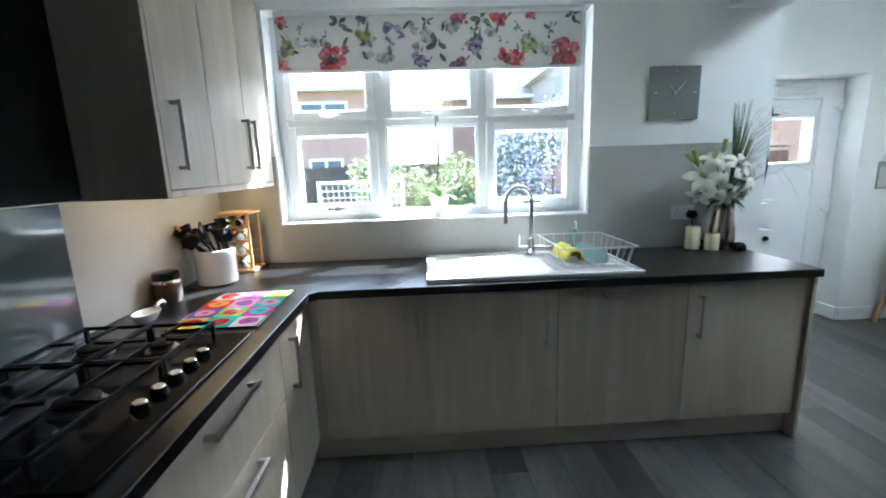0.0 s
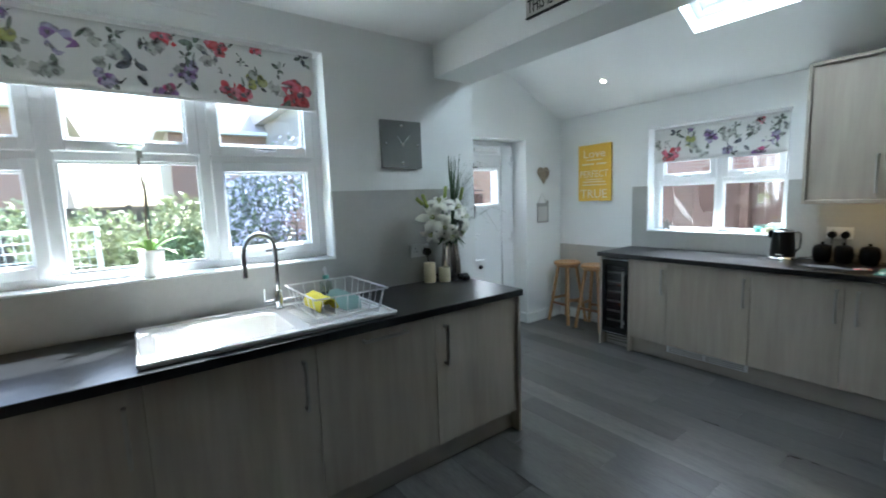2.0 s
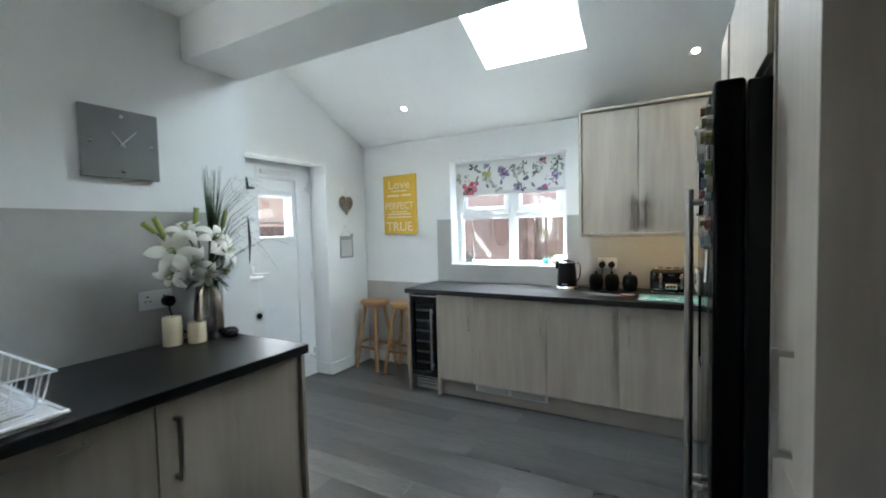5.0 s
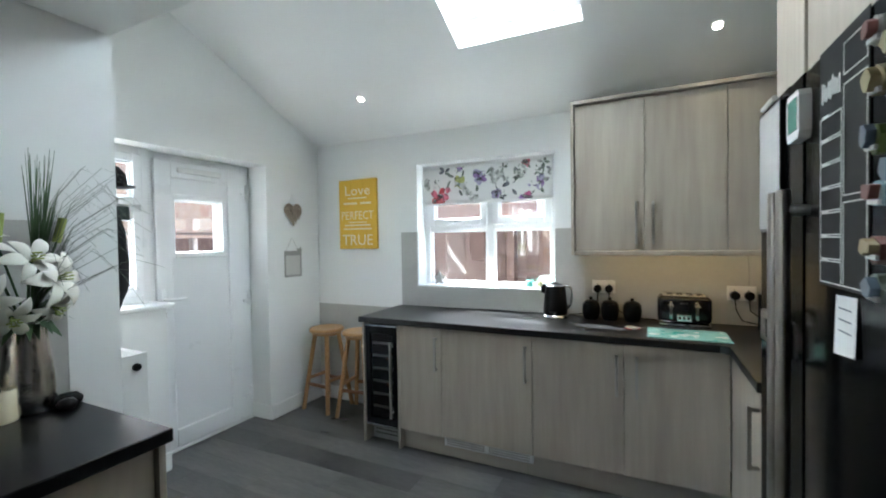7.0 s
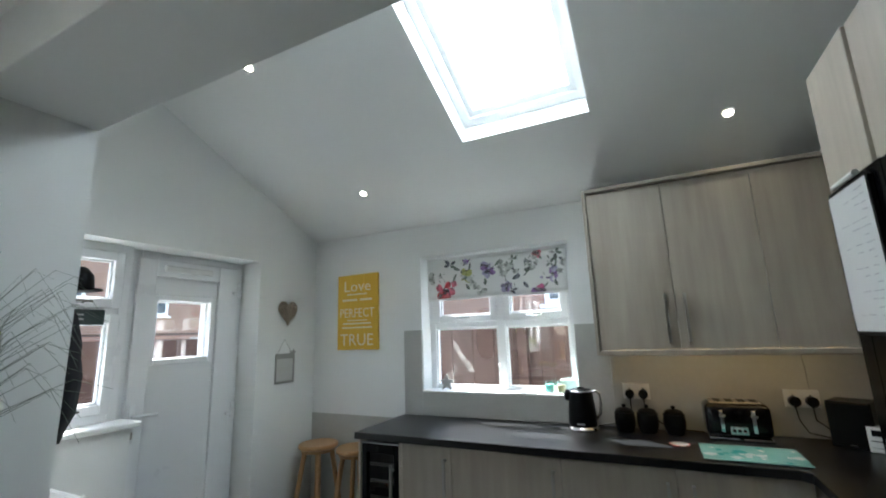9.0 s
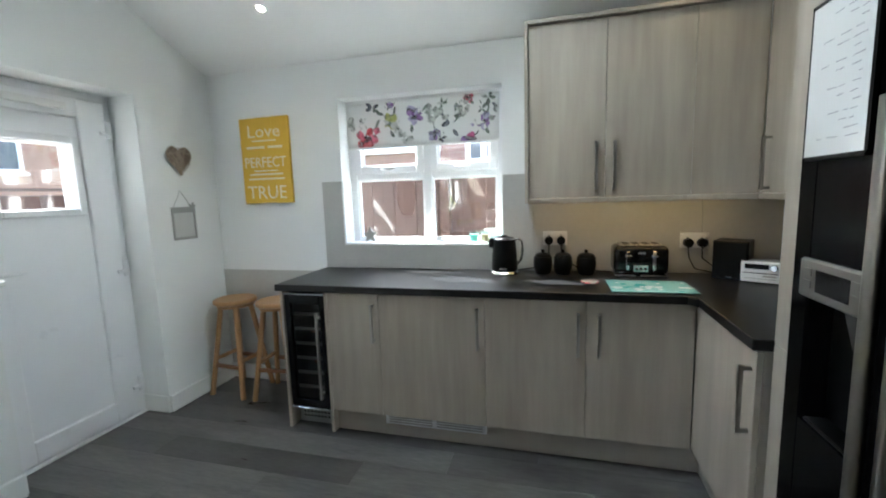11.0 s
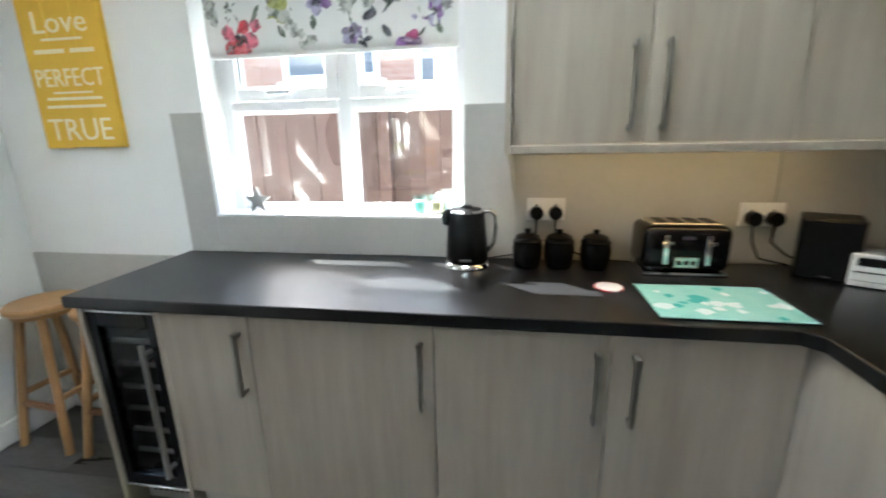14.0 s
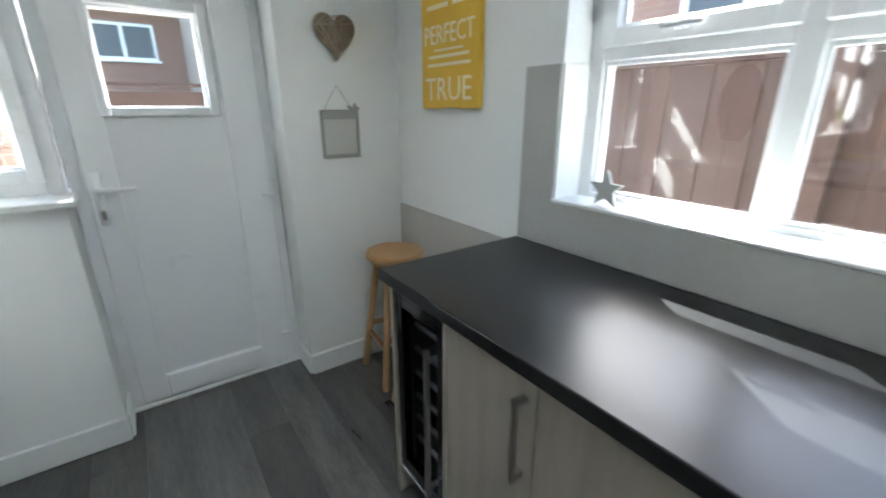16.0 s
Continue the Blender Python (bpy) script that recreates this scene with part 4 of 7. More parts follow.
heart = thing("wicker_heart", (4.01, YB, 1.60), "woven brown wicker heart hanging on the wall", "ornament")
rng = random.Random(3)
hp = []
for k in range(40):
    t = k / 40 * 2 * math.pi
    hp.append((0.095 * math.sin(t) ** 3, 0.0065 * (13 * math.cos(t) - 5 * math.cos(2 * t) - 2 * math.cos(3 * t) - math.cos(4 * t))))
hw = lambda u, v, w=0: Vector((4.008 + u, YB - 0.012 - w, 1.702 + v))
bm = slab(hp, 0.012, hw)
part("heart_base", bm, WICKER, heart)
bm = bmesh.new()
for k in range(34):
    a, b = rng.randrange(40), rng.randrange(40)
    if abs(a - b) < 5:
        continue
    p, q = Vector(hw(*hp[a], 0.013)), Vector(hw(*hp[b], 0.013))
    tube([p, (p + q) / 2 + Vector((rng.uniform(-.01, .01), -0.010 - 0.006 * rng.random(), 0)), q], 0.0024, 5, bm)
for k in range(40):
    tube([hw(*hp[k], 0.008), hw(*hp[(k + 1) % 40], 0.008)], 0.005, 5, bm)
part("twig_weave", bm, material("pale_twig", (0.46, 0.39, 0.30), 0.8, dark=(0.27, 0.21, 0.16), scale=30), heart)
part("string", tube([hw(-0.03, 0.06), (4.008, YB - 0.004, 1.865), hw(0.03, 0.06)], 0.0012, 5), LINEN, heart)

pic = thing("hanging_memo_frame", (4.008, YB, 1.15), "small grey wooden memo frame hanging on string", "frame")
bm = box(3.912, 4.104, YB - 0.012, YB - 0.002, 1.335, 1.375, 0.002)
box(3.912, 3.926, YB - 0.012, YB - 0.002, 1.15, 1.335, 0.002, bm)
box(4.090, 4.104, YB - 0.012, YB - 0.002, 1.15, 1.335, 0.002, bm)
box(3.926, 4.090, YB - 0.012, YB - 0.002, 1.15, 1.168, 0.002, bm)
part("frame", bm, MESH_GREY, pic)
part("insert", box(3.926, 4.090, YB - 0.007, YB - 0.002, 1.168, 1.335), material("pale_grey_card", (0.55, 0.55, 0.53), 0.8), pic, "pale grey card insert")
part("string", tube([(3.93, YB - 0.006, 1.373), (4.0, YB - 0.004, 1.485), (4.08, YB - 0.006, 1.373)], 0.0018, 5), MESH_GREY, pic)
bm = bmesh.new()
for a in (0.3, 1.2, 2.6, 4.0):
    slab(petal(rng, 0, 0, a, 0.035, 0.008), 0.002, lambda u, v, w: Vector((4.075 + u, YB - 0.016 - w, 1.375 + v)), bm)
part("bow", bm, MESH_GREY, pic, "small grey bow")

sign = thing("wall_sign", (1.92, 1.5, 2.37), "long cream sign with black block lettering on the beam", "sign")
SY0, SY1 = 1.12, 1.89
part("board", box(1.902, 1.9195, SY0, SY1, 2.372, 2.468, 0.002), material("cream_sign_board", (0.50, 0.47, 0.43), 0.7, scale=10), sign)
part("edge", box(1.899, 1.9195, SY0 - 0.002, SY1 + 0.002, 2.366, 2.3718, 0.001), BLACK, sign, "black edge")
part("lettering", text_mesh("THIS IS OUR HAPPY PLACE", 0.092, lambda a, b, c: Vector((1.9015 - c, SY1 - 0.012 - a, 2.387 + b)), 0.0008, stretch=0.585), BLACK, sign, "black block lettering")

hook = thing("coat", (XP, 2.95, 1.15), "dark coat hanging on the return wall", "coat")
bm = bmesh.new()
rings = []
for k, (z, dx, hy) in enumerate(((1.155, .065, .07), (1.25, .095, .11), (1.38, .10, .13), (1.5, .085, .13), (1.6, .065, .10), (1.66, .04, .05))):
    ring = []
    for i in range(16):
        a = math.pi * i / 15
        wob = 1 + 0.12 * math.sin(i * 2.1 + k)
        ring.append(bm.verts.new((XP + 0.004 + dx * math.sin(a) * wob, 2.91 + hy * math.cos(a), z)))
    rings.append(ring)
for a, b in zip(rings, rings[1:]):
    for i in range(15):
        bm.faces.new((a[i], a[i + 1], b[i + 1], b[i]))
    bm.faces.new((a[15], a[0], b[0], b[15]))
bm.faces.new(rings[0])
bm.faces.new(rings[-1])
part("coat_body", bm, material("black_wool", (0.012, 0.012, 0.014), 0.95, scale=60, bump=0.3), hook, smooth=60)
part("peg", tube([(XP, 2.91, 1.69), (XP + 0.05, 2.91, 1.68), (XP + 0.06, 2.91, 1.71)], 0.008), STEEL, hook)
cap = thing("cap", (XP + 0.07, 2.9, 1.70), "black cap hanging on a peg", "cap")
part("crown", lathe([(0, 0.09), (0.05, 0.085), (0.078, 0.055), (0.085, 0.01), (0.08, 0), (0, 0)], (XP + 0.05, 2.90, 1.70), 20, squash=(0.75, 1)), BLACK, cap, smooth=60)
part("peak", lathe([(0, 0.012), (0.07, 0.006), (0.072, 0), (0, 0)], (XP + 0.08, 2.86, 1.695), 16, squash=(0.6, 1)), BLACK, cap, smooth=60)

w3 = thing("window_sign", (2.62, YB + 0.13, 1.60), "dark green hanging sign in the back window", "sign")
part("board", box(2.46, 2.80, YB + 0.118, YB + 0.132, 1.602, 1.685, 0.004), material("dark_green_board", (0.03, 0.045, 0.04), 0.6, scale=15), w3)
for v in (1.628, 1.652):
    part("writing", box(2.50, 2.70, YB + 0.1165, YB + 0.1179, v, v + 0.009), MESH_GREY, w3, "pale line of small writing")

rad = thing("radiator", (XP + 0.06, 3.1, 0.2), "white panel radiator with a top grille on the return wall", "radiator")
RX0, RX1, RY0, RY1, RZ0, RZ1 = XP + 0.012, XP + 0.115, 2.765, 3.42, 0.22, 0.985
part("front_panel", box(RX1 - 0.014, RX1, RY0 + 0.01, RY1 - 0.01, RZ0, RZ1 - 0.004, 0.005), TRIM, rad)
part("back_panel", box(RX0, RX0 + 0.014, RY0 + 0.01, RY1 - 0.01, RZ0, RZ1 - 0.004, 0.005), TRIM, rad)
for y in (RY0, RY1 - 0.012):
    part("end_panel", box(RX0, RX1 + 0.001, y, y + 0.012, RZ0, RZ1, 0.003), TRIM, rad)
for k in range(24):
    y = RY0 + 0.03 + k * (RY1 - RY0 - 0.06) / 23
    part("grille_bar", box(RX0 + 0.014, RX1 - 0.014, y - 0.004, y + 0.004, RZ1 - 0.014, RZ1 - 0.006), TRIM, rad)
bm = lathe([(0, 0), (0.016, 0), (0.016, 0.012), (0.012, 0.018), (0, 0.018)], (0, 0, 0), 16)
bmesh.ops.transform(bm, matrix=Matrix.Translation((RX0 + 0.055, RY0, 0.93)) @ Euler((radians(90), 0, 0)).to_matrix().to_4x4(), verts=bm.verts)
part("plug", bm, BLACK, rad, "dark end plug", smooth=40)
for k in range(2):
    part("bracket", box(XP, RX0, RY0 + 0.1 + k * 0.4, RY0 + 0.13 + k * 0.4, 0.3, 0.9), STEEL, rad)


def socket(centre, face, label, plugs=(), cords=()):
    """A double socket; face '-x' or '-y'."""
    c = Vector(centre)
    th = thing("double_socket", c, label, "socket", "wall sockets")
    if face == "-x":
        to = lambda u, v, w: Vector((c.x - w, c.y - u, c.z + v))
    else:
        to = lambda u, v, w: Vector((c.x + u, c.y - w, c.z + v))
    part("plate", slab([(-.073, -.043), (.073, -.043), (.073, .043), (-.073, .043)], 0.009, to), PLASTIC_WHITE, th)
    for u in (-.058, .058):
        part("switch", slab([(u - .007, .012), (u + .007, .012), (u + .007, .034), (u - .007, .034)], 0.004, lambda a, b, w: to(a, b, w + 0.009)), PLASTIC_WHITE, th)
    for u in (-.036, .036):
        for du, dv in ((0, .016), (-.011, -.006), (.011, -.006)):
            part("slot", slab([(u + du - .003, dv - .004), (u + du + .003, dv - .004), (u + du + .003, dv + .004), (u + du - .003, dv + .004)], 0.0006,
                              lambda a, b, w: to(a, b, w + 0.009)), BLACK, th)
    for u, path in plugs:
        pl = thing("power_plug", to(u, -0.02, 0.01), "black mains plug with its cable", "plug", "mains plugs")
        part("body", slab(ellipse(u, -0.012, 0.025, 0.026, 14), 0.034, lambda a, b, w: to(a, b, w + 0.0098)), BLACK, pl, smooth=40)
        part("cable", tube([to(u, -0.034, 0.026)] + [Vector(p) for p in path], 0.0035, 6), BLACK, pl, smooth=60)


socket((XE - 0.01, 1.074, 1.115), "-x", "white double socket over the storage jars",
       plugs=((-.036, [(4.30, 1.11, 1.0), (4.31, 1.2, 0.93), (4.30, 1.3, 0.915)]), (.036, [(4.30, 1.035, 1.0), (4.315, 0.95, 0.94), (4.31, 0.85, 0.917), (4.30, 0.75, 0.915)])))
socket((XE - 0.01, 0.30, 1.10), "-x", "white double socket beside the loudspeakers",
       plugs=((-.036, [(4.30, 0.33, 1.0), (4.30, 0.30, 0.94), (4.30, 0.2, 0.917)]), (.036, [(4.31, 0.26, 1.0), (4.315, 0.2, 0.95), (4.31, 0.12, 0.917)])))
socket((1.735, YA - 0.01, 1.125), "-y", "white double socket behind the vase", plugs=((.045, [(1.80, YA - 0.03, 1.02), (1.85, YA - 0.03, 0.95), (1.9, YA - 0.03, 0.915)]),))
tagged(part("wall_cable", tube([(XE - 0.013, 0.27, 1.35), (XE - 0.013, 0.262, 1.25), (XE - 0.013, 0.262, 1.145)], 0.003, 6), MESH_GREY, None),
       "thin grey cable running down the splashback", "cable")

# under-cabinet lights: long strips stand in for small separate lamps
for nm, b in (("strip_light", box(XE - 0.255, XE - 0.225, 0.15, 1.18, 1.3595, 1.3675)), ("strip_light", box(XW + 0.225, XW + 0.255, 1.75, 2.68, 1.3875, 1.3985))):
    th = thing(nm, (0, 0, 0), "slim lit strip standing in for small lamps under wall cabinets", "strip light", "strip lights")
    part("diffuser", b, LED_STRIP, th)
lamp("strip_lamp_side", "AREA", 0.05, look((XE - 0.24, 0.66, 1.356), (XE - 0.06, 0.66, 0.9)), (1.0, 0.66, 0.32), size=0.03, size_y=1.0).rotation_euler = (0, radians(-22), 0)
lamp("strip_lamp_hob", "AREA", 0.085, look((XW + 0.24, 2.2, 1.384), (XW + 0.06, 2.2, 0.9)), (1.0, 0.70, 0.38), size=0.03, size_y=0.9).rotation_euler = (0, radians(22), 0)

# ---- fridge ----
fr = thing("fridge_freezer", (2.475, 0.2, 0), "black gloss side-by-side fridge freezer with steel bar handles", "fridge")
FX0, FXM, FX1, FY, FZ = 2.03, 2.475, 2.855, 0.50, 1.805
part("body", box(FX0, FX1, YS + 0.02, FY - 0.075, 0.03, FZ - 0.01, 0.004), BLACK, fr)
part("door", box(FX0, FXM - 0.003, FY - 0.072, FY, 0.07, FZ, 0.012, segments=3), FRIDGE_BLACK, fr, "black gloss fridge door", smooth=40)
# freezer door round the dispenser recess
DX0, DX1, DZ0, DZ1 = 2.577, 2.785, 0.842, 1.144
bm = box(FXM + 0.003, DX0, FY - 0.072, FY, 0.07, FZ, 0.004)
box(DX1, FX1, FY - 0.072, FY, 0.07, FZ, 0.004, bm)
box(DX0, DX1, FY - 0.072, FY, 0.07, DZ0, 0.0, bm)
box(DX0, DX1, FY - 0.072, FY, DZ1, FZ, 0.0, bm)
fz = part("door", bm, FRIDGE_BLACK, fr, "black gloss freezer door with a water dispenser")
part("dispenser_recess", box(DX0, DX1, FY - 0.071, FY - 0.055, DZ0, DZ1), BLACK, fz)
part("drip_tray", box(DX0 + 0.01, DX1 - 0.01, FY - 0.055, FY - 0.005, DZ0, DZ0 + 0.008, 0.002), BLACK, fz)
part("dispenser_panel", box(DX0 - 0.012, DX1 + 0.012, FY - 0.002, FY + 0.014, DZ1, DZ1 + 0.09, 0.005), STEEL, fz, "brushed steel dispenser panel")
part("display", box(DX0 + 0.04, DX1 - 0.055, FY + 0.0142, FY + 0.0152, DZ1 + 0.02, DZ1 + 0.07), BLACK_GLOSS, fz)
for z in (0.025, 0.052):
    for x in (DX0 + 0.005, DX1 - 0.04):
        part("button", box(x, x + 0.03, FY + 0.0142, FY + 0.017, DZ1 + z, DZ1 + z + 0.018, 0.001), STEEL, fz)
bm = box(2.64, 2.715, FY - 0.035, FY - 0.029, 1.035, 1.143, 0.003)
bmesh.ops.rotate(bm, cent=(2.68, FY - 0.032, 1.143), matrix=Matrix.Rotation(radians(-14), 3, "X"), verts=bm.verts)
part("lever", bm, material("smoky_grey_plastic", (0.20, 0.20, 0.20), 0.25, scale=10), fz, "smoky grey dispenser paddle")
for x in (FXM - 0.035, FXM + 0.035):
    bm = tube([(x, FY + 0.045, 0.40), (x, FY + 0.045, 1.545)], 0.0135, 12)
    for z in (0.45, 1.50):
        tube([(x, FY - 0.003, z), (x, FY + 0.045, z)], 0.011, 10, bm)
    part("handle", bm, STEEL, fr, "round steel bar handle", smooth=50)
part("kick_grille", box(FX0 + 0.01, FX1 - 0.01, FY - 0.06, FY - 0.03, 0.0, 0.066, 0.002), BLACK, fr)

front = lambda u, v, w: Vector((u, FY + 0.001 + w, v))
wb = thing("whiteboard", front(2.68, 1.46, 0), "white magnetic note board with faint handwriting on the freezer door", "whiteboard")
part("frame", slab([(2.615, 1.465), (2.625, 1.455), (2.822, 1.455), (2.832, 1.465), (2.832, 1.785), (2.822, 1.795), (2.625, 1.795), (2.615, 1.785)], 0.008, front), BLACK, wb)
part("sheet", slab([(2.624, 1.464), (2.823, 1.464), (2.823, 1.786), (2.624, 1.786)], 0.001, lambda u, v, w: front(u, v, w + 0.0081)), material("gloss_white_board", (0.84, 0.85, 0.85), 0.05, dark=(0.82, 0.83, 0.83), scale=4, coat=1.0, rough_vary=0.02), wb)
rng = random.Random(8)
FAINT = material("faded_marker_ink", (0.30, 0.30, 0.34), 0.6, scale=30)
for k in range(17):
    z = 1.77 - k * 0.017
    a = 2.640 + rng.random() * 0.02
    bm = bmesh.new()
    for j in range(1 + (k * 5) % 3):
        b = a + 0.012 + rng.random() * 0.03
        q = rng.uniform(-0.0015, 0.0015)
        slab([(a, z), (b, z + q), (b, z + q + .0016), (a, z + .0016)], 0.0004, lambda u, v, w: front(u, v, w + 0.0092), bm)
        a = b + 0.006 + rng.random() * 0.02
    part("writing", bm, FAINT, wb, "faint line of handwriting")
part("pen", tube([front(2.65, 1.802, 0.012), front(2.77, 1.802, 0.012)], 0.007, 8), PLASTIC_WHITE, wb)
tm = thing("kitchen_timer", front(2.337, 1.63, 0), "white digital timer with a green display", "timer")
part("case", slab([(2.428, 1.652), (2.498, 1.652), (2.506, 1.667), (2.506, 1.742), (2.498, 1.755), (2.428, 1.755), (2.42, 1.742), (2.42, 1.667)], 0.022, front), PLASTIC_WHITE, tm)
part("display", slab([(2.432, 1.672), (2.494, 1.672), (2.494, 1.742), (2.432, 1.742)], 0.001, lambda u, v, w: front(u, v, w + 0.0221)),
     material("green_lcd", (0.14, 0.36, 0.28), 0.2), tm, "green display")
mb = thing("menu_board", front(2.17, 1.36, 0), "black magnetic menu planner with white outlined boxes", "memo board")
MU1, MU0, MV0, MV1 = 2.372, 2.165, 1.348, 1.80
part("sheet", slab([(MU0, MV0), (MU1, MV0), (MU1, MV1), (MU0, MV1)], 0.0015, front), SLATE, mb)
line = lambda bm, u0, u1, v0, v1: slab([(u0, v0), (u1, v0), (u1, v1), (u0, v1)], 0.0006, lambda u, v, w: front(u, v, w + 0.0016), bm)
t_ = 0.0022
for k in range(7):
    v0 = MV0 + 0.006 + k * 0.0455
    bm = bmesh.new()
    for a, b, c, d in ((MU1 - 0.105, MU1 - 0.005, v0, v0 + t_), (MU1 - 0.105, MU1 - 0.005, v0 + 0.041, v0 + 0.041 + t_), (MU1 - 0.105, MU1 - 0.105 + t_, v0 + t_, v0 + 0.041),
                       (MU1 - 0.005 - t_, MU1 - 0.005, v0 + t_, v0 + 0.041), (MU1 - 0.045, MU1 - 0.015, v0 + 0.0435, v0 + 0.0465)):
        line(bm, a, b, c, d)
    part("day_box", bm, PAPER, mb, "white outlined box")
for v0, v1 in ((MV0 + 0.006, MV0 + 0.155), (MV0 + 0.165, MV0 + 0.36), (MV0 + 0.375, MV0 + 0.43)):
    bm = bmesh.new()
    u0, u1 = MU0 + 0.005, MU1 - 0.112
    for a, b, c, d in ((u0, u1, v0, v0 + t_), (u0, u1, v1 - t_, v1), (u0, u0 + t_, v0 + t_, v1 - t_), (u1 - t_, u1, v0 + t_, v1 - t_)):
        line(bm, a, b, c, d)
    part("note_box", bm, PAPER, mb, "white outlined box")
for k in range(9):
    u = MU1 - 0.012 - k * 0.010
    bm = bmesh.new()
    line(bm, u - 0.006, u, MV0 + 0.35 + rng.random() * 0.01, MV0 + 0.375 + rng.random() * 0.025)
    part("heading_stroke", bm, PAPER, mb, "white brush stroke of the heading")
nt = thing("paper_note", front(2.15, 1.26, 0), "white paper note with faint writing on the fridge door", "note")
part("sheet", slab([(2.20, 1.240), (2.286, 1.230), (2.29, 1.336), (2.205, 1.340)], 0.0006, lambda u, v, w: front(u, v, w + 0.004 * (1.35 - v) / 0.09)), PAPER, nt)
for k in range(3):
    part("writing", slab([(2.215, 1.315 - k * 0.02), (2.265, 1.315 - k * 0.02), (2.265, 1.318 - k * 0.02), (2.215, 1.318 - k * 0.02)], 0.0003, lambda u, v, w: front(u, v, w + 0.0055)), INK, nt,
         "faint line of handwriting")
MAG = [(2.056, 1.70, (0.40, 0.37, 0.32)), (2.056, 1.53, (0.34, 0.31, 0.24)), (2.115, 1.74, (0.42, 0.40, 0.36)), (2.11, 1.665, (0.38, 0.30, 0.16)), (2.12, 1.585, (0.16, 0.20, 0.06)), (2.11, 1.505, (0.22, 0.34, 0.38)), (2.115, 1.425, (0.30, 0.13, 0.10)),
       (2.11, 1.365, (0.30, 0.34, 0.30))]
for k, (u, v, c) in enumerate(MAG):
    mg = thing("fridge_magnet", front(u, v, 0), "small colourful souvenir magnet on the fridge door", "magnet", "fridge magnets")
    cm, cm2 = colour_mat("magnet_colour", c, 0.35), colour_mat("magnet_accent", [(0.40, 0.33, 0.18), (0.14, 0.18, 0.24), (0.28, 0.12, 0.10)][k % 3], 0.35)
    part("base", slab(blob(rng, u, v, 0.021, 11, 0.3), 0.014, front), cm, mg)
    part("relief", slab(blob(rng, u, v + 0.004, 0.014, 9, 0.35), 0.012, lambda a, b, w: front(a, b, w + 0.0142)), cm2, mg)
    part("banner", slab([(u - 0.016, v - 0.017), (u + 0.016, v - 0.015), (u + 0.016, v - 0.008), (u - 0.016, v - 0.010)], 0.004, lambda a, b, w: front(a, b, w + 0.0142)), PAPER, mg)

# ---- wine cooler ----
wc = thing("wine_cooler", (3.9, 2.51, 0), "slim black under-counter wine cooler with a steel bar handle", "wine cooler")
CY0, CY1, CX = 2.378, 2.643, 3.765
bm = box(CX + 0.05, CX + 0.52, CY0, CY1, 0.10, 0.115)
box(CX + 0.05, CX + 0.52, CY0, CY1, 0.845, 0.86, bm=bm)
box(CX + 0.05, CX + 0.52, CY0, CY0 + 0.015, 0.115, 0.845, bm=bm)
box(CX + 0.05, CX + 0.52, CY1 - 0.015, CY1, 0.115, 0.845, bm=bm)
box(CX + 0.50, CX + 0.52, CY0 + 0.015, CY1 - 0.015, 0.115, 0.845, bm=bm)
part("body", bm, BLACK, wc)
bm = box(CX, CX + 0.035, CY0, CY0 + 0.035, 0.14, 0.848, 0.002)
box(CX, CX + 0.035, CY1 - 0.035, CY1, 0.14, 0.848, 0.002, bm)
box(CX, CX + 0.035, CY0 + 0.035, CY1 - 0.035, 0.79, 0.848, 0.002, bm)
box(CX, CX + 0.035, CY0 + 0.035, CY1 - 0.035, 0.14, 0.185, 0.002, bm)
wd = part("door", bm, BLACK_GLOSS, wc, "black framed glass door")
part("glass", box(CX + 0.012, CX + 0.018, CY0 + 0.034, CY1 - 0.034, 0.184, 0.791), plain_glass("smoked_glass", (0.8, 0.8, 0.82), 0.04), wd)
for z in (0.136, 0.849):
    part("steel_strip", box(CX - 0.004, CX + 0.02, CY0 - 0.004, CY1 + 0.003, z - 0.006, z + 0.003, 0.001), CHROME, wd, "bright steel strip")
bm = tube([(CX - 0.035, CY0 + 0.035, 0.215), (CX - 0.035, CY0 + 0.035, 0.745)], 0.0095, square=True)
for z in (0.25, 0.71):
    tube([(CX - 0.035, CY0 + 0.035, z), (CX, CY0 + 0.035, z)], 0.008, bm=bm, square=True)
part("handle", bm, STEEL, wd, "brushed steel bar handle")
for k in range(6):
    z = 0.235 + k * 0.093
    bm = box(CX + 0.055, CX + 0.068, CY0 + 0.02, CY1 - 0.02, z, z + 0.016, 0.002)
    wires = bmesh.new()
    for j in range(4):
        tube([(CX + 0.07, CY0 + 0.05 + j * 0.055, z + 0.008), (CX + 0.46, CY0 + 0.05 + j * 0.055, z + 0.008)], 0.003, 5, wires)
    sh = part("shelf", bm, STEEL, wc, "steel shelf front")
    part("wire_rack", wires, BLACK, sh)
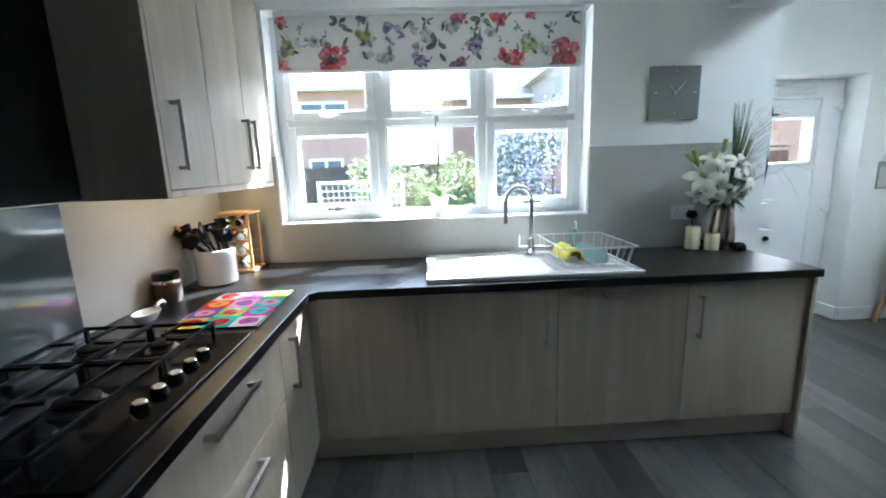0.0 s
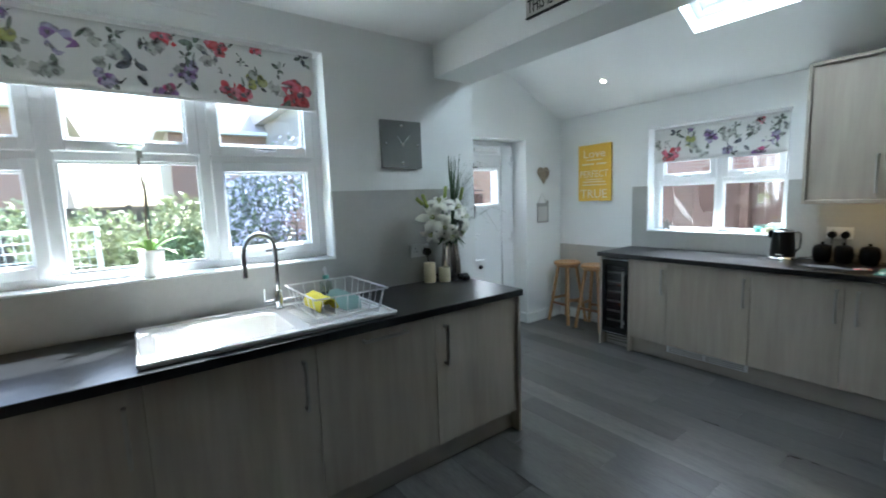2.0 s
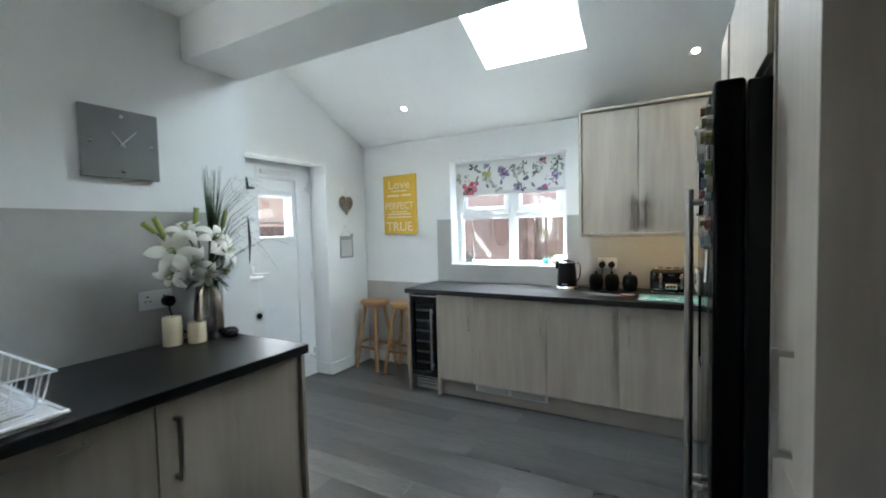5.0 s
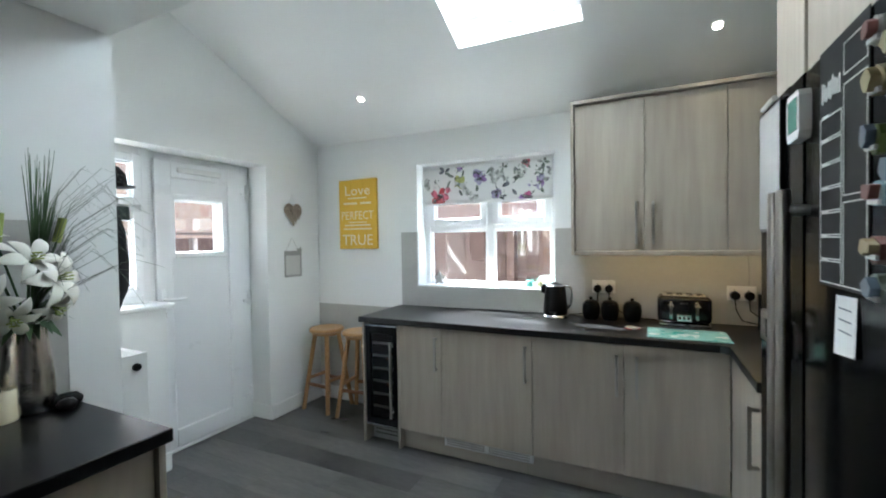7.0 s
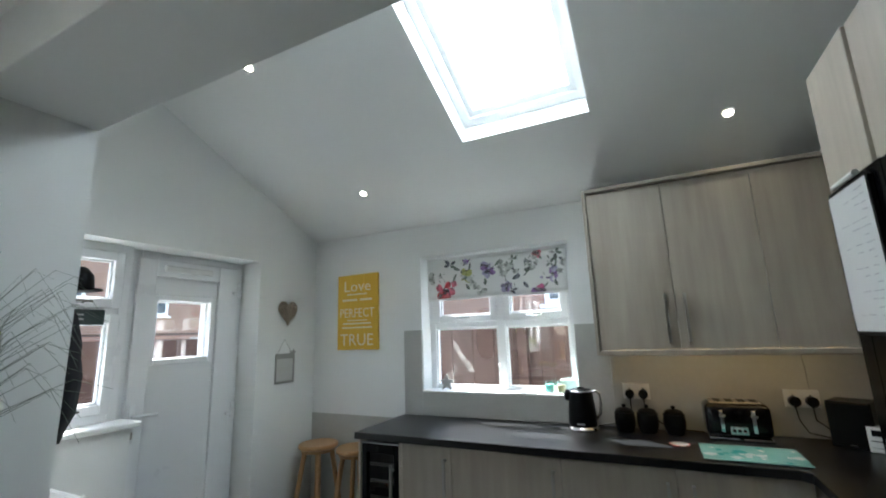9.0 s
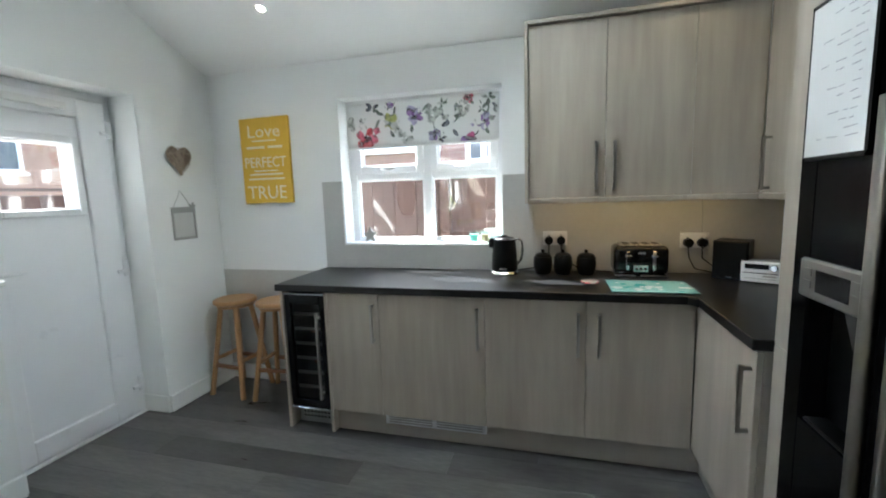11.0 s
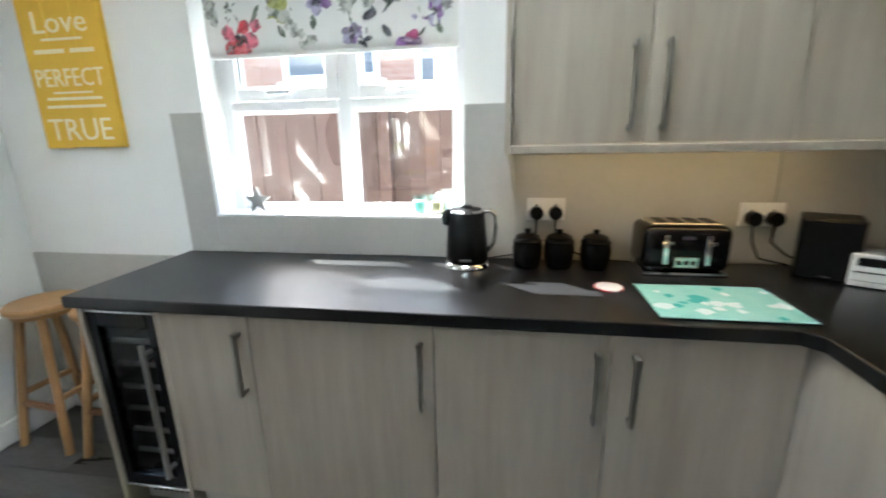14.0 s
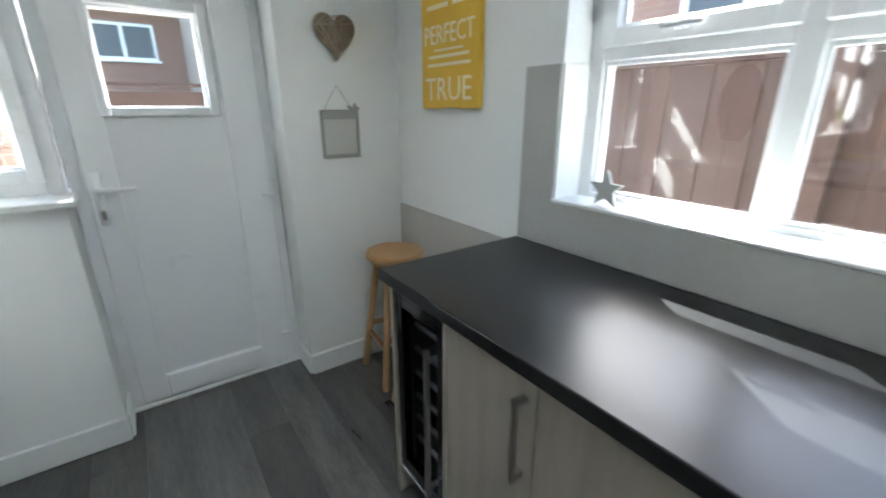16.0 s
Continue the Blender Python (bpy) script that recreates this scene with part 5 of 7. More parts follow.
for k, (z, yy) in enumerate(((0.27, 2.46), (0.36, 2.54), (0.46, 2.47), (0.555, 2.55), (0.645, 2.48), (0.74, 2.42))):
    b_ = thing("wine_bottle", (3.93, yy, z), "dark wine bottle lying in the cooler", "bottle", "wine bottles")
    bm = lathe([(0, 0), (0.035, 0), (0.037, 0.01), (0.037, 0.19), (0.014, 0.24), (0.014, 0.30), (0, 0.30)], (0, 0, 0), 14)
    bmesh.ops.transform(bm, matrix=Matrix.Translation((4.20, yy, z + 0.022)) @ Euler((0, radians(-90), 0)).to_matrix().to_4x4(), verts=bm.verts)
    part("bottle_body", bm, material("bottle_glass", (0.03, 0.035, 0.02), 0.1, scale=5), b_, smooth=40)
    bm = lathe([(0.0148, 0), (0.0148, 0.07), (0, 0.0702)], (0, 0, 0), 12)
    bmesh.ops.transform(bm, matrix=Matrix.Translation((3.97, yy, z + 0.022)) @ Euler((0, radians(-90), 0)).to_matrix().to_4x4(), verts=bm.verts)
    part("foil", bm, material("foil_cap", (0.30, 0.12, 0.06), 0.4, 0.6), b_, smooth=40)
part("foot_grille", box(CX + 0.075, CX + 0.09, CY0, CY1, 0.0, 0.10, 0.002), MESH_GREY, wc)
for k in range(9):
    for j in range(2):
        y = CY0 + 0.03 + k * 0.024
        part("slot", box(CX + 0.0738, CX + 0.0748, y, y + 0.014, 0.035 + j * 0.028, 0.047 + j * 0.028), BLACK, wc)

vent = thing("plinth_vent", (3.8, 1.73, 0.08), "silver ventilation grille set in the plinth", "vent")
ALU = material("pale_silver_aluminium", (0.74, 0.75, 0.76), 0.42, 0.35, scale=14)
part("frame", box(3.786, 3.8068, 1.437, 2.03, 0.082, 0.142, 0.001), ALU, vent)
for k in range(3):
    for j in range(2):
        y = 1.455 + j * 0.29
        part("slat", box(3.783, 3.786, y, y + 0.265, 0.092 + k * 0.015, 0.100 + k * 0.015, 0.0008), MESH_GREY, vent)


# ---- stools ----
def stool(at, label, turn, h=0.70):
    th = thing("bar_stool", at, label, "stool", "pine stools")
    base = Vector(at)
    r = 0.148
    part("seat", lathe([(0, h - 0.034), (r - 0.012, h - 0.034), (r, h - 0.026), (r, h - 0.008), (r - 0.008, h), (0.06, h - 0.004), (0, h - 0.005)], base, 32), STOOL, th, smooth=40)
    part("seat_rim", lathe([(r * 0.78, h - 0.055), (r * 0.86, h - 0.055), (r * 0.86, h - 0.035), (r * 0.78, h - 0.035)], base, 24), STOOL, th, smooth=40)
    feet = []
    for k in range(4):
        a = turn + k * math.pi / 2
        top = base + Vector((0.095 * math.cos(a), 0.095 * math.sin(a), h - 0.036))
        low = base + Vector((0.205 * math.cos(a), 0.205 * math.sin(a), 0.0))
        feet.append((top, low))
        part("leg", tube([low, low.lerp(top, 0.5), top], 0.0185, 10, square=False), STOOL, th, smooth=50)
    for k in range(4):
        s = 0.33 if k % 2 else 0.40
        a = feet[k][1].lerp(feet[k][0], s)
        b = feet[(k + 1) % 4][1].lerp(feet[(k + 1) % 4][0], s)
        part("stretcher", tube([a, b], 0.0155, 8, square=True), material("dark_pine", (0.30, 0.14, 0.06), 0.4, dark=(0.2, 0.09, 0.04), scale=8) if k % 2 else STOOL, th)
    return th


stool((4.155, 3.345, 0), "round honey pine bar stool in the corner", radians(40))
stool((4.155, 2.985, 0), "round honey pine bar stool tucked behind the worktop end", radians(50))

# ---- side worktop things ----
kt = thing("kettle", (4.21, 1.375, ZT), "black jug kettle with a chrome handle and base", "kettle")
kc = (4.21, 1.375, ZT)
part("base", lathe([(0, 0), (0.084, 0), (0.088, 0.004), (0.086, 0.012), (0.078, 0.02), (0, 0.02)], kc, 28), CHROME, kt, smooth=40)
part("jug", lathe([(0.076, 0.021), (0.080, 0.03), (0.080, 0.06), (0.074, 0.14), (0.067, 0.205), (0.066, 0.212), (0.058, 0.212), (0, 0.205)], kc, 32), BLACK, kt, smooth=40)
part("rim", lathe([(0.060, 0.2125), (0.067, 0.2125), (0.066, 0.220), (0.060, 0.222)], kc, 28), CHROME, kt, smooth=40)
part("lid", lathe([(0, 0.228), (0.02, 0.236), (0.022, 0.23), (0.055, 0.224), (0.0585, 0.2135), (0, 0.2135)], kc, 24), BLACK, kt, smooth=40)
bm = lathe([(0.0, 0.04), (0.014, 0.034), (0.024, 0.012), (0.02, -0.02), (0, -0.03)], (0, 0, 0), 12)
bmesh.ops.transform(bm, matrix=Matrix.Translation((kc[0] - 0.01, kc[1] + 0.072, ZT + 0.185)), verts=bm.verts)
part("spout", bm, BLACK, kt, smooth=50)
part("handle", tube([(kc[0], kc[1] - 0.062, ZT + 0.21), (kc[0], kc[1] - 0.088, ZT + 0.218), (kc[0], kc[1] - 0.106, ZT + 0.20), (kc[0], kc[1] - 0.110, ZT + 0.15),
                     (kc[0], kc[1] - 0.102, ZT + 0.09), (kc[0], kc[1] - 0.078, ZT + 0.06)], 0.0075, 10), CHROME, kt, "chrome curved handle", smooth=60)
part("badge", box(kc[0] - 0.0835, kc[0] - 0.079, kc[1] - 0.022, kc[1] + 0.022, ZT + 0.036, ZT + 0.046), CHROME, kt)
for y in (1.145, 1.028, 0.895):
    j = thing("storage_jar", (4.225, y, ZT), "round black ceramic storage jar with a knobbed lid", "jar", "storage jars")
    jc = (4.225, y, ZT)
    part("pot", lathe([(0, 0), (0.040, 0), (0.046, 0.008), (0.055, 0.04), (0.056, 0.075), (0.050, 0.105), (0.044, 0.112), (0, 0.112)], jc, 24), BLACK, j, smooth=40)
    part("lid", lathe([(0, 0.148), (0.010, 0.146), (0.012, 0.138), (0.007, 0.13), (0.03, 0.126), (0.046, 0.118), (0.046, 0.1125), (0, 0.1125)], jc, 22), BLACK, j, smooth=40)
    part("cord", lathe([(0.0455, 0.098), (0.0545, 0.098), (0.0545, 0.103), (0.0455, 0.103)], jc, 20), BLACK_IRON, j)

ts = thing("toaster", (4.225, 0.61, ZT), "black four-slice toaster with chrome levers", "toaster")
tx0, tx1, ty0, ty1 = 4.135, 4.318, 0.468, 0.752
part("body", box(tx0, tx1, ty0, ty1, ZT + 0.018, ZT + 0.178, 0.03, segments=4), BLACK_GLOSS, ts, smooth=40)
part("base", box(tx0 - 0.004, tx1, ty0 + 0.006, ty1 - 0.006, ZT, ZT + 0.018, 0.006, segments=2), CHROME, ts, smooth=40)
part("top_plate", box(tx0 + 0.03, tx1 - 0.03, ty0 + 0.03, ty1 - 0.03, ZT + 0.1765, ZT + 0.184, 0.002), STEEL, ts, "chrome top with four slots")
for k in range(4):
    y = ty0 + 0.042 + k * 0.053
    part("slot", box(tx0 + 0.045, tx1 - 0.045, y, y + 0.032, ZT + 0.1845, ZT + 0.186), BLACK, ts)
for y in (0.545, 0.68):
    part("lever_slot", box(tx0 - 0.003, tx0 + 0.001, y - 0.008, y + 0.008, ZT + 0.045, ZT + 0.148, 0.001), CHROME, ts)
    part("lever", box(tx0 - 0.022, tx0 - 0.003, y - 0.016, y + 0.016, ZT + 0.118, ZT + 0.13, 0.003), CHROME, ts)
part("control_panel", box(tx0 - 0.003, tx0 + 0.001, 0.575, 0.65, ZT + 0.035, ZT + 0.072, 0.001), CHROME, ts)
for y in (0.59, 0.6125, 0.635):
    part("button", box(tx0 - 0.006, tx0 - 0.003, y - 0.007, y + 0.007, ZT + 0.046, ZT + 0.06, 0.001), BLACK, ts)
part("badge", box(tx0 - 0.0012, tx0 + 0.001, 0.592, 0.632, ZT + 0.135, ZT + 0.145), CHROME, ts)

cb = thing("glass_chopping_board", (3.893, 0.615, ZT), "aqua and white patterned glass worktop saver", "chopping board")
part("board", box(3.760, 4.028, 0.425, 0.808, ZT + 0.004, ZT + 0.009, 0.002), AQUA, cb)
rng = random.Random(12)
WHITEPRINT = material("white_glass_print", (0.72, 0.80, 0.76), 0.15, scale=9)
for k in range(20):
    cx, cy = 3.775 + rng.random() * 0.24, 0.44 + rng.random() * 0.35
    part("printed_motif", slab(blob(rng, cx, cy, rng.uniform(0.010, 0.026), 9, 0.4), 0.0004, lambda u, v, w, k=k: Vector((u, v, ZT + 0.0091 + 0.00003 * k + w))),
         WHITEPRINT if k % 3 else material("teal_glass_print", (0.10, 0.45, 0.40), 0.15), cb)
for x, y in ((3.78, 0.445), (3.78, 0.79), (4.01, 0.445), (4.01, 0.79)):
    part("foot", lathe([(0, 0), (0.008, 0), (0.008, 0.004), (0, 0.004)], (x, y, ZT), 10), BLACK, cb)
co = thing("coaster", (4.0, 0.89, ZT), "round white coaster with a red rim", "coaster")
part("disc", lathe([(0, 0), (0.045, 0), (0.046, 0.004), (0.040, 0.005), (0, 0.005)], (4.0, 0.89, ZT), 28), CERAMIC, co, smooth=30)
part("rim", lathe([(0.0425, 0.0052), (0.0462, 0.0046), (0.0468, 0.0), (0.0464, 0.0)], (4.0, 0.89, ZT), 28), PRINT["red"], co)


def speaker(at, turn, size, label):
    th = thing("loudspeaker", at, label, "loudspeaker", "loudspeakers")
    w, d, h = size
    for nm, b, mm in (("cabinet", box(-w / 2, w / 2, 0, d, 0, h, 0.004), BLACK), ("grille", box(-w / 2 + 0.004, w / 2 - 0.004, -0.008, -0.0005, 0.004, h - 0.004, 0.003), BLACK),
                      ("badge", box(-0.014, 0.014, -0.0095, -0.0082, 0.012, 0.017), CHROME)):
        bmesh.ops.transform(b, matrix=Matrix.Translation(at) @ Matrix.Rotation(turn, 4, "Z"), verts=b.verts)
        part(nm, b, mm, th)


TURN_HIFI = radians(-120)
speaker((4.15, 0.178, ZT), TURN_HIFI, (0.16, 0.15, 0.205), "black bookshelf loudspeaker beside the micro system")
speaker((3.985, -0.06, ZT), TURN_HIFI, (0.13, 0.08, 0.205), "black bookshelf loudspeaker in the corner")
hf = thing("micro_hifi", (4.07, 0.085, ZT), "small silver micro hi-fi with a round dial", "hi-fi")
hm = Matrix.Translation((4.063, 0.07, ZT)) @ Matrix.Rotation(TURN_HIFI, 4, "Z")
for nm, b, mm in (("case", box(-0.078, 0.078, 0.0, 0.13, 0.006, 0.108, 0.004), MESH_GREY), ("fascia", box(-0.082, 0.080, -0.008, -0.0005, 0.004, 0.110, 0.003), PLASTIC_WHITE),
                  ("display", box(-0.066, 0.035, -0.0095, -0.0082, 0.072, 0.098), BLACK_GLOSS), ("disc_slot", box(-0.072, 0.072, -0.0095, -0.0082, 0.050, 0.054), BLACK),
                  ("button_row", box(0.01, 0.066, -0.0105, -0.0082, 0.034, 0.042, 0.001), STEEL), ("foot", box(-0.07, 0.07, 0.01, 0.12, 0, 0.0055), BLACK),
                  ("rack_line", box(-0.072, 0.072, -0.0095, -0.0082, 0.022, 0.025), MESH_GREY)):
    bmesh.ops.transform(b, matrix=hm, verts=b.verts)
    part(nm, b, mm, hf)
bm = lathe([(0, 0.016), (0.014, 0.016), (0.0165, 0.012), (0.017, 0)], (0, 0, 0), 20)
bmesh.ops.transform(bm, matrix=hm @ Matrix.Translation((0.055, -0.0085, 0.084)) @ Euler((radians(90), 0, 0)).to_matrix().to_4x4(), verts=bm.verts)
part("dial", bm, CHROME, hf, "chrome dial", smooth=40)
box3 = thing("black_box", (3.96, -0.12, ZT), "tall black box standing behind the loudspeaker", "box")
part("body", box(4.04, 4.16, -0.155, -0.115, ZT, ZT + 0.255, 0.004), BLACK, box3)

# window board things
st = thing("star_ornament", (4.385, 2.345, 1.083), "grey weathered wooden star standing on the sill", "ornament")
sp = []
for k in range(10):
    a = math.pi / 2 + k * math.pi / 5
    r = 0.062 if k % 2 == 0 else 0.026
    sp.append((r * math.cos(a), 0.051 + r * math.sin(a)))
part("star", slab(sp, 0.018, lambda u, v, w: Vector((4.378 + w, 2.345 - u, 1.083 + v))), MESH_GREY, st)
for k, (x, y, c, lab) in enumerate(((4.405, 1.60, (0.20, 0.62, 0.52), "aqua candle in a clear glass on the sill"), (4.40, 1.52, (0.66, 0.52, 0.30), "cream candle in a clear glass on the sill"))):
    g_ = thing("glass_candle", (x, y, 1.083), lab, "candle", "sill candles")
    part("glass", lathe([(0, 0), (0.030, 0), (0.031, 0.004), (0.031, 0.075), (0.029, 0.075), (0.029, 0.006), (0, 0.006)], (x, y, 1.082), 22), CLEAR, g_, smooth=40)
    part("wax", lathe([(0, 0), (0.0285, 0), (0.0285, 0.045), (0, 0.044)], (x, y, 1.0885), 20), colour_mat("sill_wax", c, 0.5), g_, smooth=40)
bx = thing("card_box", (4.43, 1.47, 1.083), "pale aqua card box on the sill", "box")
part("carton", box(4.41, 4.452, 1.425, 1.53, 1.0825, 1.165, 0.002), colour_mat("pale_aqua_card", (0.55, 0.74, 0.72)), bx)

# ---- sink ----
sk = thing("sink", (0.66, 2.38, ZT), "white ceramic inset sink with a ribbed drainer", "sink")
SX0, SX1, SY0_, SY1_ = 0.143, 1.182, 2.112, 2.655
BX0, BX1, BY0, BY1 = 0.195, 0.715, 2.165, 2.545
zt = ZT + 0.017
bm = box(SX0, BX0, SY0_, SY1_, ZT + 0.0005, zt, 0.0)
box(BX1, SX1, SY0_, SY1_, ZT + 0.0005, zt - 0.005, 0.0, bm)
box(BX0, BX1, SY0_, BY0, ZT + 0.0005, zt, 0.0, bm)
box(BX0, BX1, BY1, SY1_, ZT + 0.0005, zt, 0.0, bm)
part("rim", bm, CERAMIC, sk)
bm = tube([(SX0, SY0_, zt), (SX1, SY0_, zt), (SX1, SY1_, zt), (SX0, SY1_, zt), (SX0, SY0_, zt)], 0.008, 8)
part("rolled_edge", bm, CERAMIC, sk, smooth=60)
bm = bmesh.new()
rings_ = []
for ins, z in ((0.0, zt), (0.006, zt - 0.008), (0.012, ZT - 0.10), (0.024, ZT - 0.15), (0.05, ZT - 0.172)):
    loop = []
    for cx, cy, a0 in ((BX1 - ins, BY1 - ins, 0), (BX0 + ins, BY1 - ins, 90), (BX0 + ins, BY0 + ins, 180), (BX1 - ins, BY0 + ins, 270)):
        for k in range(6):
            a = radians(a0 + 18 * k)
            rr_ = 0.05 if ins else 0.0005
            loop.append(bm.verts.new((cx + (math.cos(a) - math.copysign(1, cx - 0.455)) * rr_, cy + (math.sin(a) - math.copysign(1, cy - 2.355)) * rr_, z)))
    rings_.append(loop)
for a, b in zip(rings_, rings_[1:]):
    for k in range(24):
        bm.faces.new((a[k], a[(k + 1) % 24], b[(k + 1) % 24], b[k]))
bm.faces.new(rings_[-1])
part("bowl", bm, CERAMIC, sk, smooth=40)
part("waste", lathe([(0, 0.003), (0.03, 0.003), (0.042, 0.001), (0.042, 0), (0, 0)], (0.455, 2.355, ZT - 0.1715), 20), CHROME, sk, smooth=40)
for k in range(11):
    y = 2.19 + k * 0.034
    bm = tube([(0.775, y, zt - 0.006), (1.13, y, zt - 0.004)], 0.006, 6)
    part("drainer_rib", bm, CERAMIC, sk, smooth=60)

tp = thing("tap", (0.757, 2.60, zt), "chrome swan-neck kitchen tap with two levers", "tap")
tc = Vector((0.757, 2.60, zt - 0.004))
part("base", lathe([(0, 0), (0.026, 0), (0.026, 0.006), (0.022, 0.01), (0.022, 0.095), (0.018, 0.102), (0, 0.102)], tc, 24), CHROME, tp, smooth=40)
d = Vector((-0.93, -0.37, 0)).normalized()
pts = [tc + Vector((0, 0, 0.1)), tc + Vector((0, 0, 0.2)), tc + Vector((0, 0, 0.3))]
for k in range(1, 13):
    a = math.pi * k / 12
    pts.append(tc + Vector((0, 0, 0.315)) + d * (0.088 * (1 - math.cos(a))) + Vector((0, 0, 0.088 * math.sin(a))))
pts += [pts[-1] - Vector((0, 0, 0.06)), pts[-1] - Vector((0, 0, 0.105))]
part("neck", tube(pts, 0.0125, 14), CHROME, tp, smooth=60)
part("nozzle", tube([pts[-1] + Vector((0, 0, 0.012)), pts[-1] - Vector((0, 0, 0.01))], 0.0145, 14), CHROME, tp, smooth=50)
for s in (-1, 1):
    bm = tube([tc + Vector((s * 0.018, 0, 0.045)), tc + Vector((s * 0.075, 0, 0.045))], 0.011, 10)
    tube([tc + Vector((s * 0.066, 0, 0.045)), tc + Vector((s * 0.068, 0.0, 0.12))] if s < 0 else [tc + Vector((0.066, 0, 0.045)), tc + Vector((0.115, -0.01, 0.052))], 0.0055, 8, bm)
    part("lever", bm, CHROME, tp, smooth=50)

# dish rack
dr = thing("dish_rack", (1.0, 2.42, zt), "white wire dish rack on the drainer", "dish rack")
RA = [(0.83, 2.215), (1.17, 2.215), (1.17, 2.635), (0.83, 2.635)]
WIRE = material("white_coated_wire", (0.75, 0.75, 0.73), 0.35, scale=20)
z0r, z1r = zt + 0.006, zt + 0.105


def ring(z, grow, r):
    c = Vector((1.0, 2.425, 0))
    p = [Vector((x, y, z)) + (Vector((x, y, 0)) - c).normalized() * grow for x, y in RA]
    return tube(p + [p[0]], r, 6)


part("top_rail", ring(z1r, 0.03, 0.0042), WIRE, dr, smooth=60)
part("bottom_rail", ring(z0r, 0.0, 0.003), WIRE, dr, smooth=60)
for (xa, ya), (xb, yb) in zip(RA, RA[1:] + RA[:1]):
    n = 6
    for k in range(n):
        s = (k + 0.5) / n
        lo = Vector((xa + (xb - xa) * s, ya + (yb - ya) * s, z0r))
        hi = Vector((1.0, 2.425, 0)) + (Vector((lo.x, lo.y, 0)) - Vector((1.0, 2.425, 0))) * 1.11
        part("wire", tube([lo, (hi.x, hi.y, z1r)], 0.0024, 5), WIRE, dr)
for k in range(10):
    x = 0.86 + k * 0.031
    part("wire", tube([(x, 2.217, z0r), (x, 2.633, z0r)], 0.0022, 5), WIRE, dr)
FIN = material("aqua_fin", (0.42, 0.60, 0.57), 0.4, dark=(0.36, 0.54, 0.51), scale=20)
for k in range(8):
    y = 2.28 + k * 0.032
    part("plate_fin", slab([(0.985, z0r), (1.075, z0r), (1.075, z0r + 0.045), (1.06, z0r + 0.066), (1.03, z0r + 0.072), (1.0, z0r + 0.066), (0.985, z0r + 0.045)], 0.004,
                           lambda u, v, w, y=y: Vector((u, y + w, v))), FIN, dr, "aqua plastic plate divider")
sg = thing("sponge_cloth", (0.90, 2.45, zt), "folded yellow cleaning cloth in the dish rack", "cloth")
bm = bmesh.new()
rng = random.Random(4)
gv = [[bm.verts.new((0.865 + 0.105 * i / 9, 2.31 + 0.24 * j / 9, zt + 0.014 + 0.062 * math.sin(math.pi * i / 9) ** 0.5 + 0.014 * noise.noise(Vector((i * 0.6, j * 0.7, 1)))))
       for i in range(10)] for j in range(10)]
for j in range(9):
    for i in range(9):
        bm.faces.new((gv[j][i], gv[j][i + 1], gv[j + 1][i + 1], gv[j + 1][i]))
o = part("cloth", bm, colour_mat("yellow_cloth", (0.72, 0.62, 0.05), 0.9), sg, smooth=70)
m_ = o.modifiers.new("thickness", "SOLIDIFY")
m_.thickness = 0.008
bt = thing("soap_bottle", (1.03, 2.62, ZT), "clear pump bottle of washing-up liquid", "bottle")
bc = (1.045, 2.672, ZT)
part("bottle_body", lathe([(0, 0), (0.03, 0), (0.034, 0.006), (0.034, 0.10), (0.026, 0.125), (0.014, 0.135), (0.014, 0.145), (0, 0.145)], bc, 22, squash=(1.1, 0.75)),
     CLEAR, bt, "clear plastic body", smooth=40)
part("liquid", lathe([(0, 0.003), (0.028, 0.003), (0.031, 0.008), (0.031, 0.045), (0, 0.045)], bc, 20, squash=(1.1, 0.75)), colour_mat("violet_soap", (0.10, 0.09, 0.22), 0.2), bt,
     "dark violet liquid", smooth=40)
part("collar", lathe([(0, 0.125), (0.017, 0.125), (0.017, 0.147), (0, 0.147)], bc, 18), colour_mat("mint_collar", (0.20, 0.58, 0.50), 0.35), bt, "mint green collar", smooth=40)
part("pump", tube([(bc[0], bc[1], ZT + 0.145), (bc[0], bc[1], ZT + 0.185), (bc[0] - 0.005, bc[1] - 0.01, ZT + 0.19), (bc[0] - 0.02, bc[1] - 0.035, ZT + 0.186)], 0.0075, 8),
     PLASTIC_WHITE, bt, "white plastic pump", smooth=50)

# ---- orchid on the sill ----
orc = thing("potted_orchid", (0.235, 2.80, WA[2] + 0.012), "orchid with a bare stem in a white pot on the sill", "plant")
oz = WA[2] + 0.0125
oc = Vector((0.235, 2.800, oz))
part("pot", lathe([(0, 0), (0.040, 0), (0.044, 0.004), (0.054, 0.115), (0.057, 0.118), (0.057, 0.130), (0.050, 0.130), (0.047, 0.112), (0, 0.112)], oc, 28), CERAMIC, orc, smooth=40)
part("soil", lathe([(0, 0.114), (0.046, 0.1135), (0.046, 0.1125), (0, 0.1125)], oc, 18), material("bark_soil", (0.06, 0.04, 0.025), 0.9, bump=0.5, scale=40), orc)
rng = random.Random(21)
BRIGHT_LEAF = material("bright_green_leaf", (0.20, 0.32, 0.06), 0.4, dark=(0.12, 0.22, 0.04), scale=12)


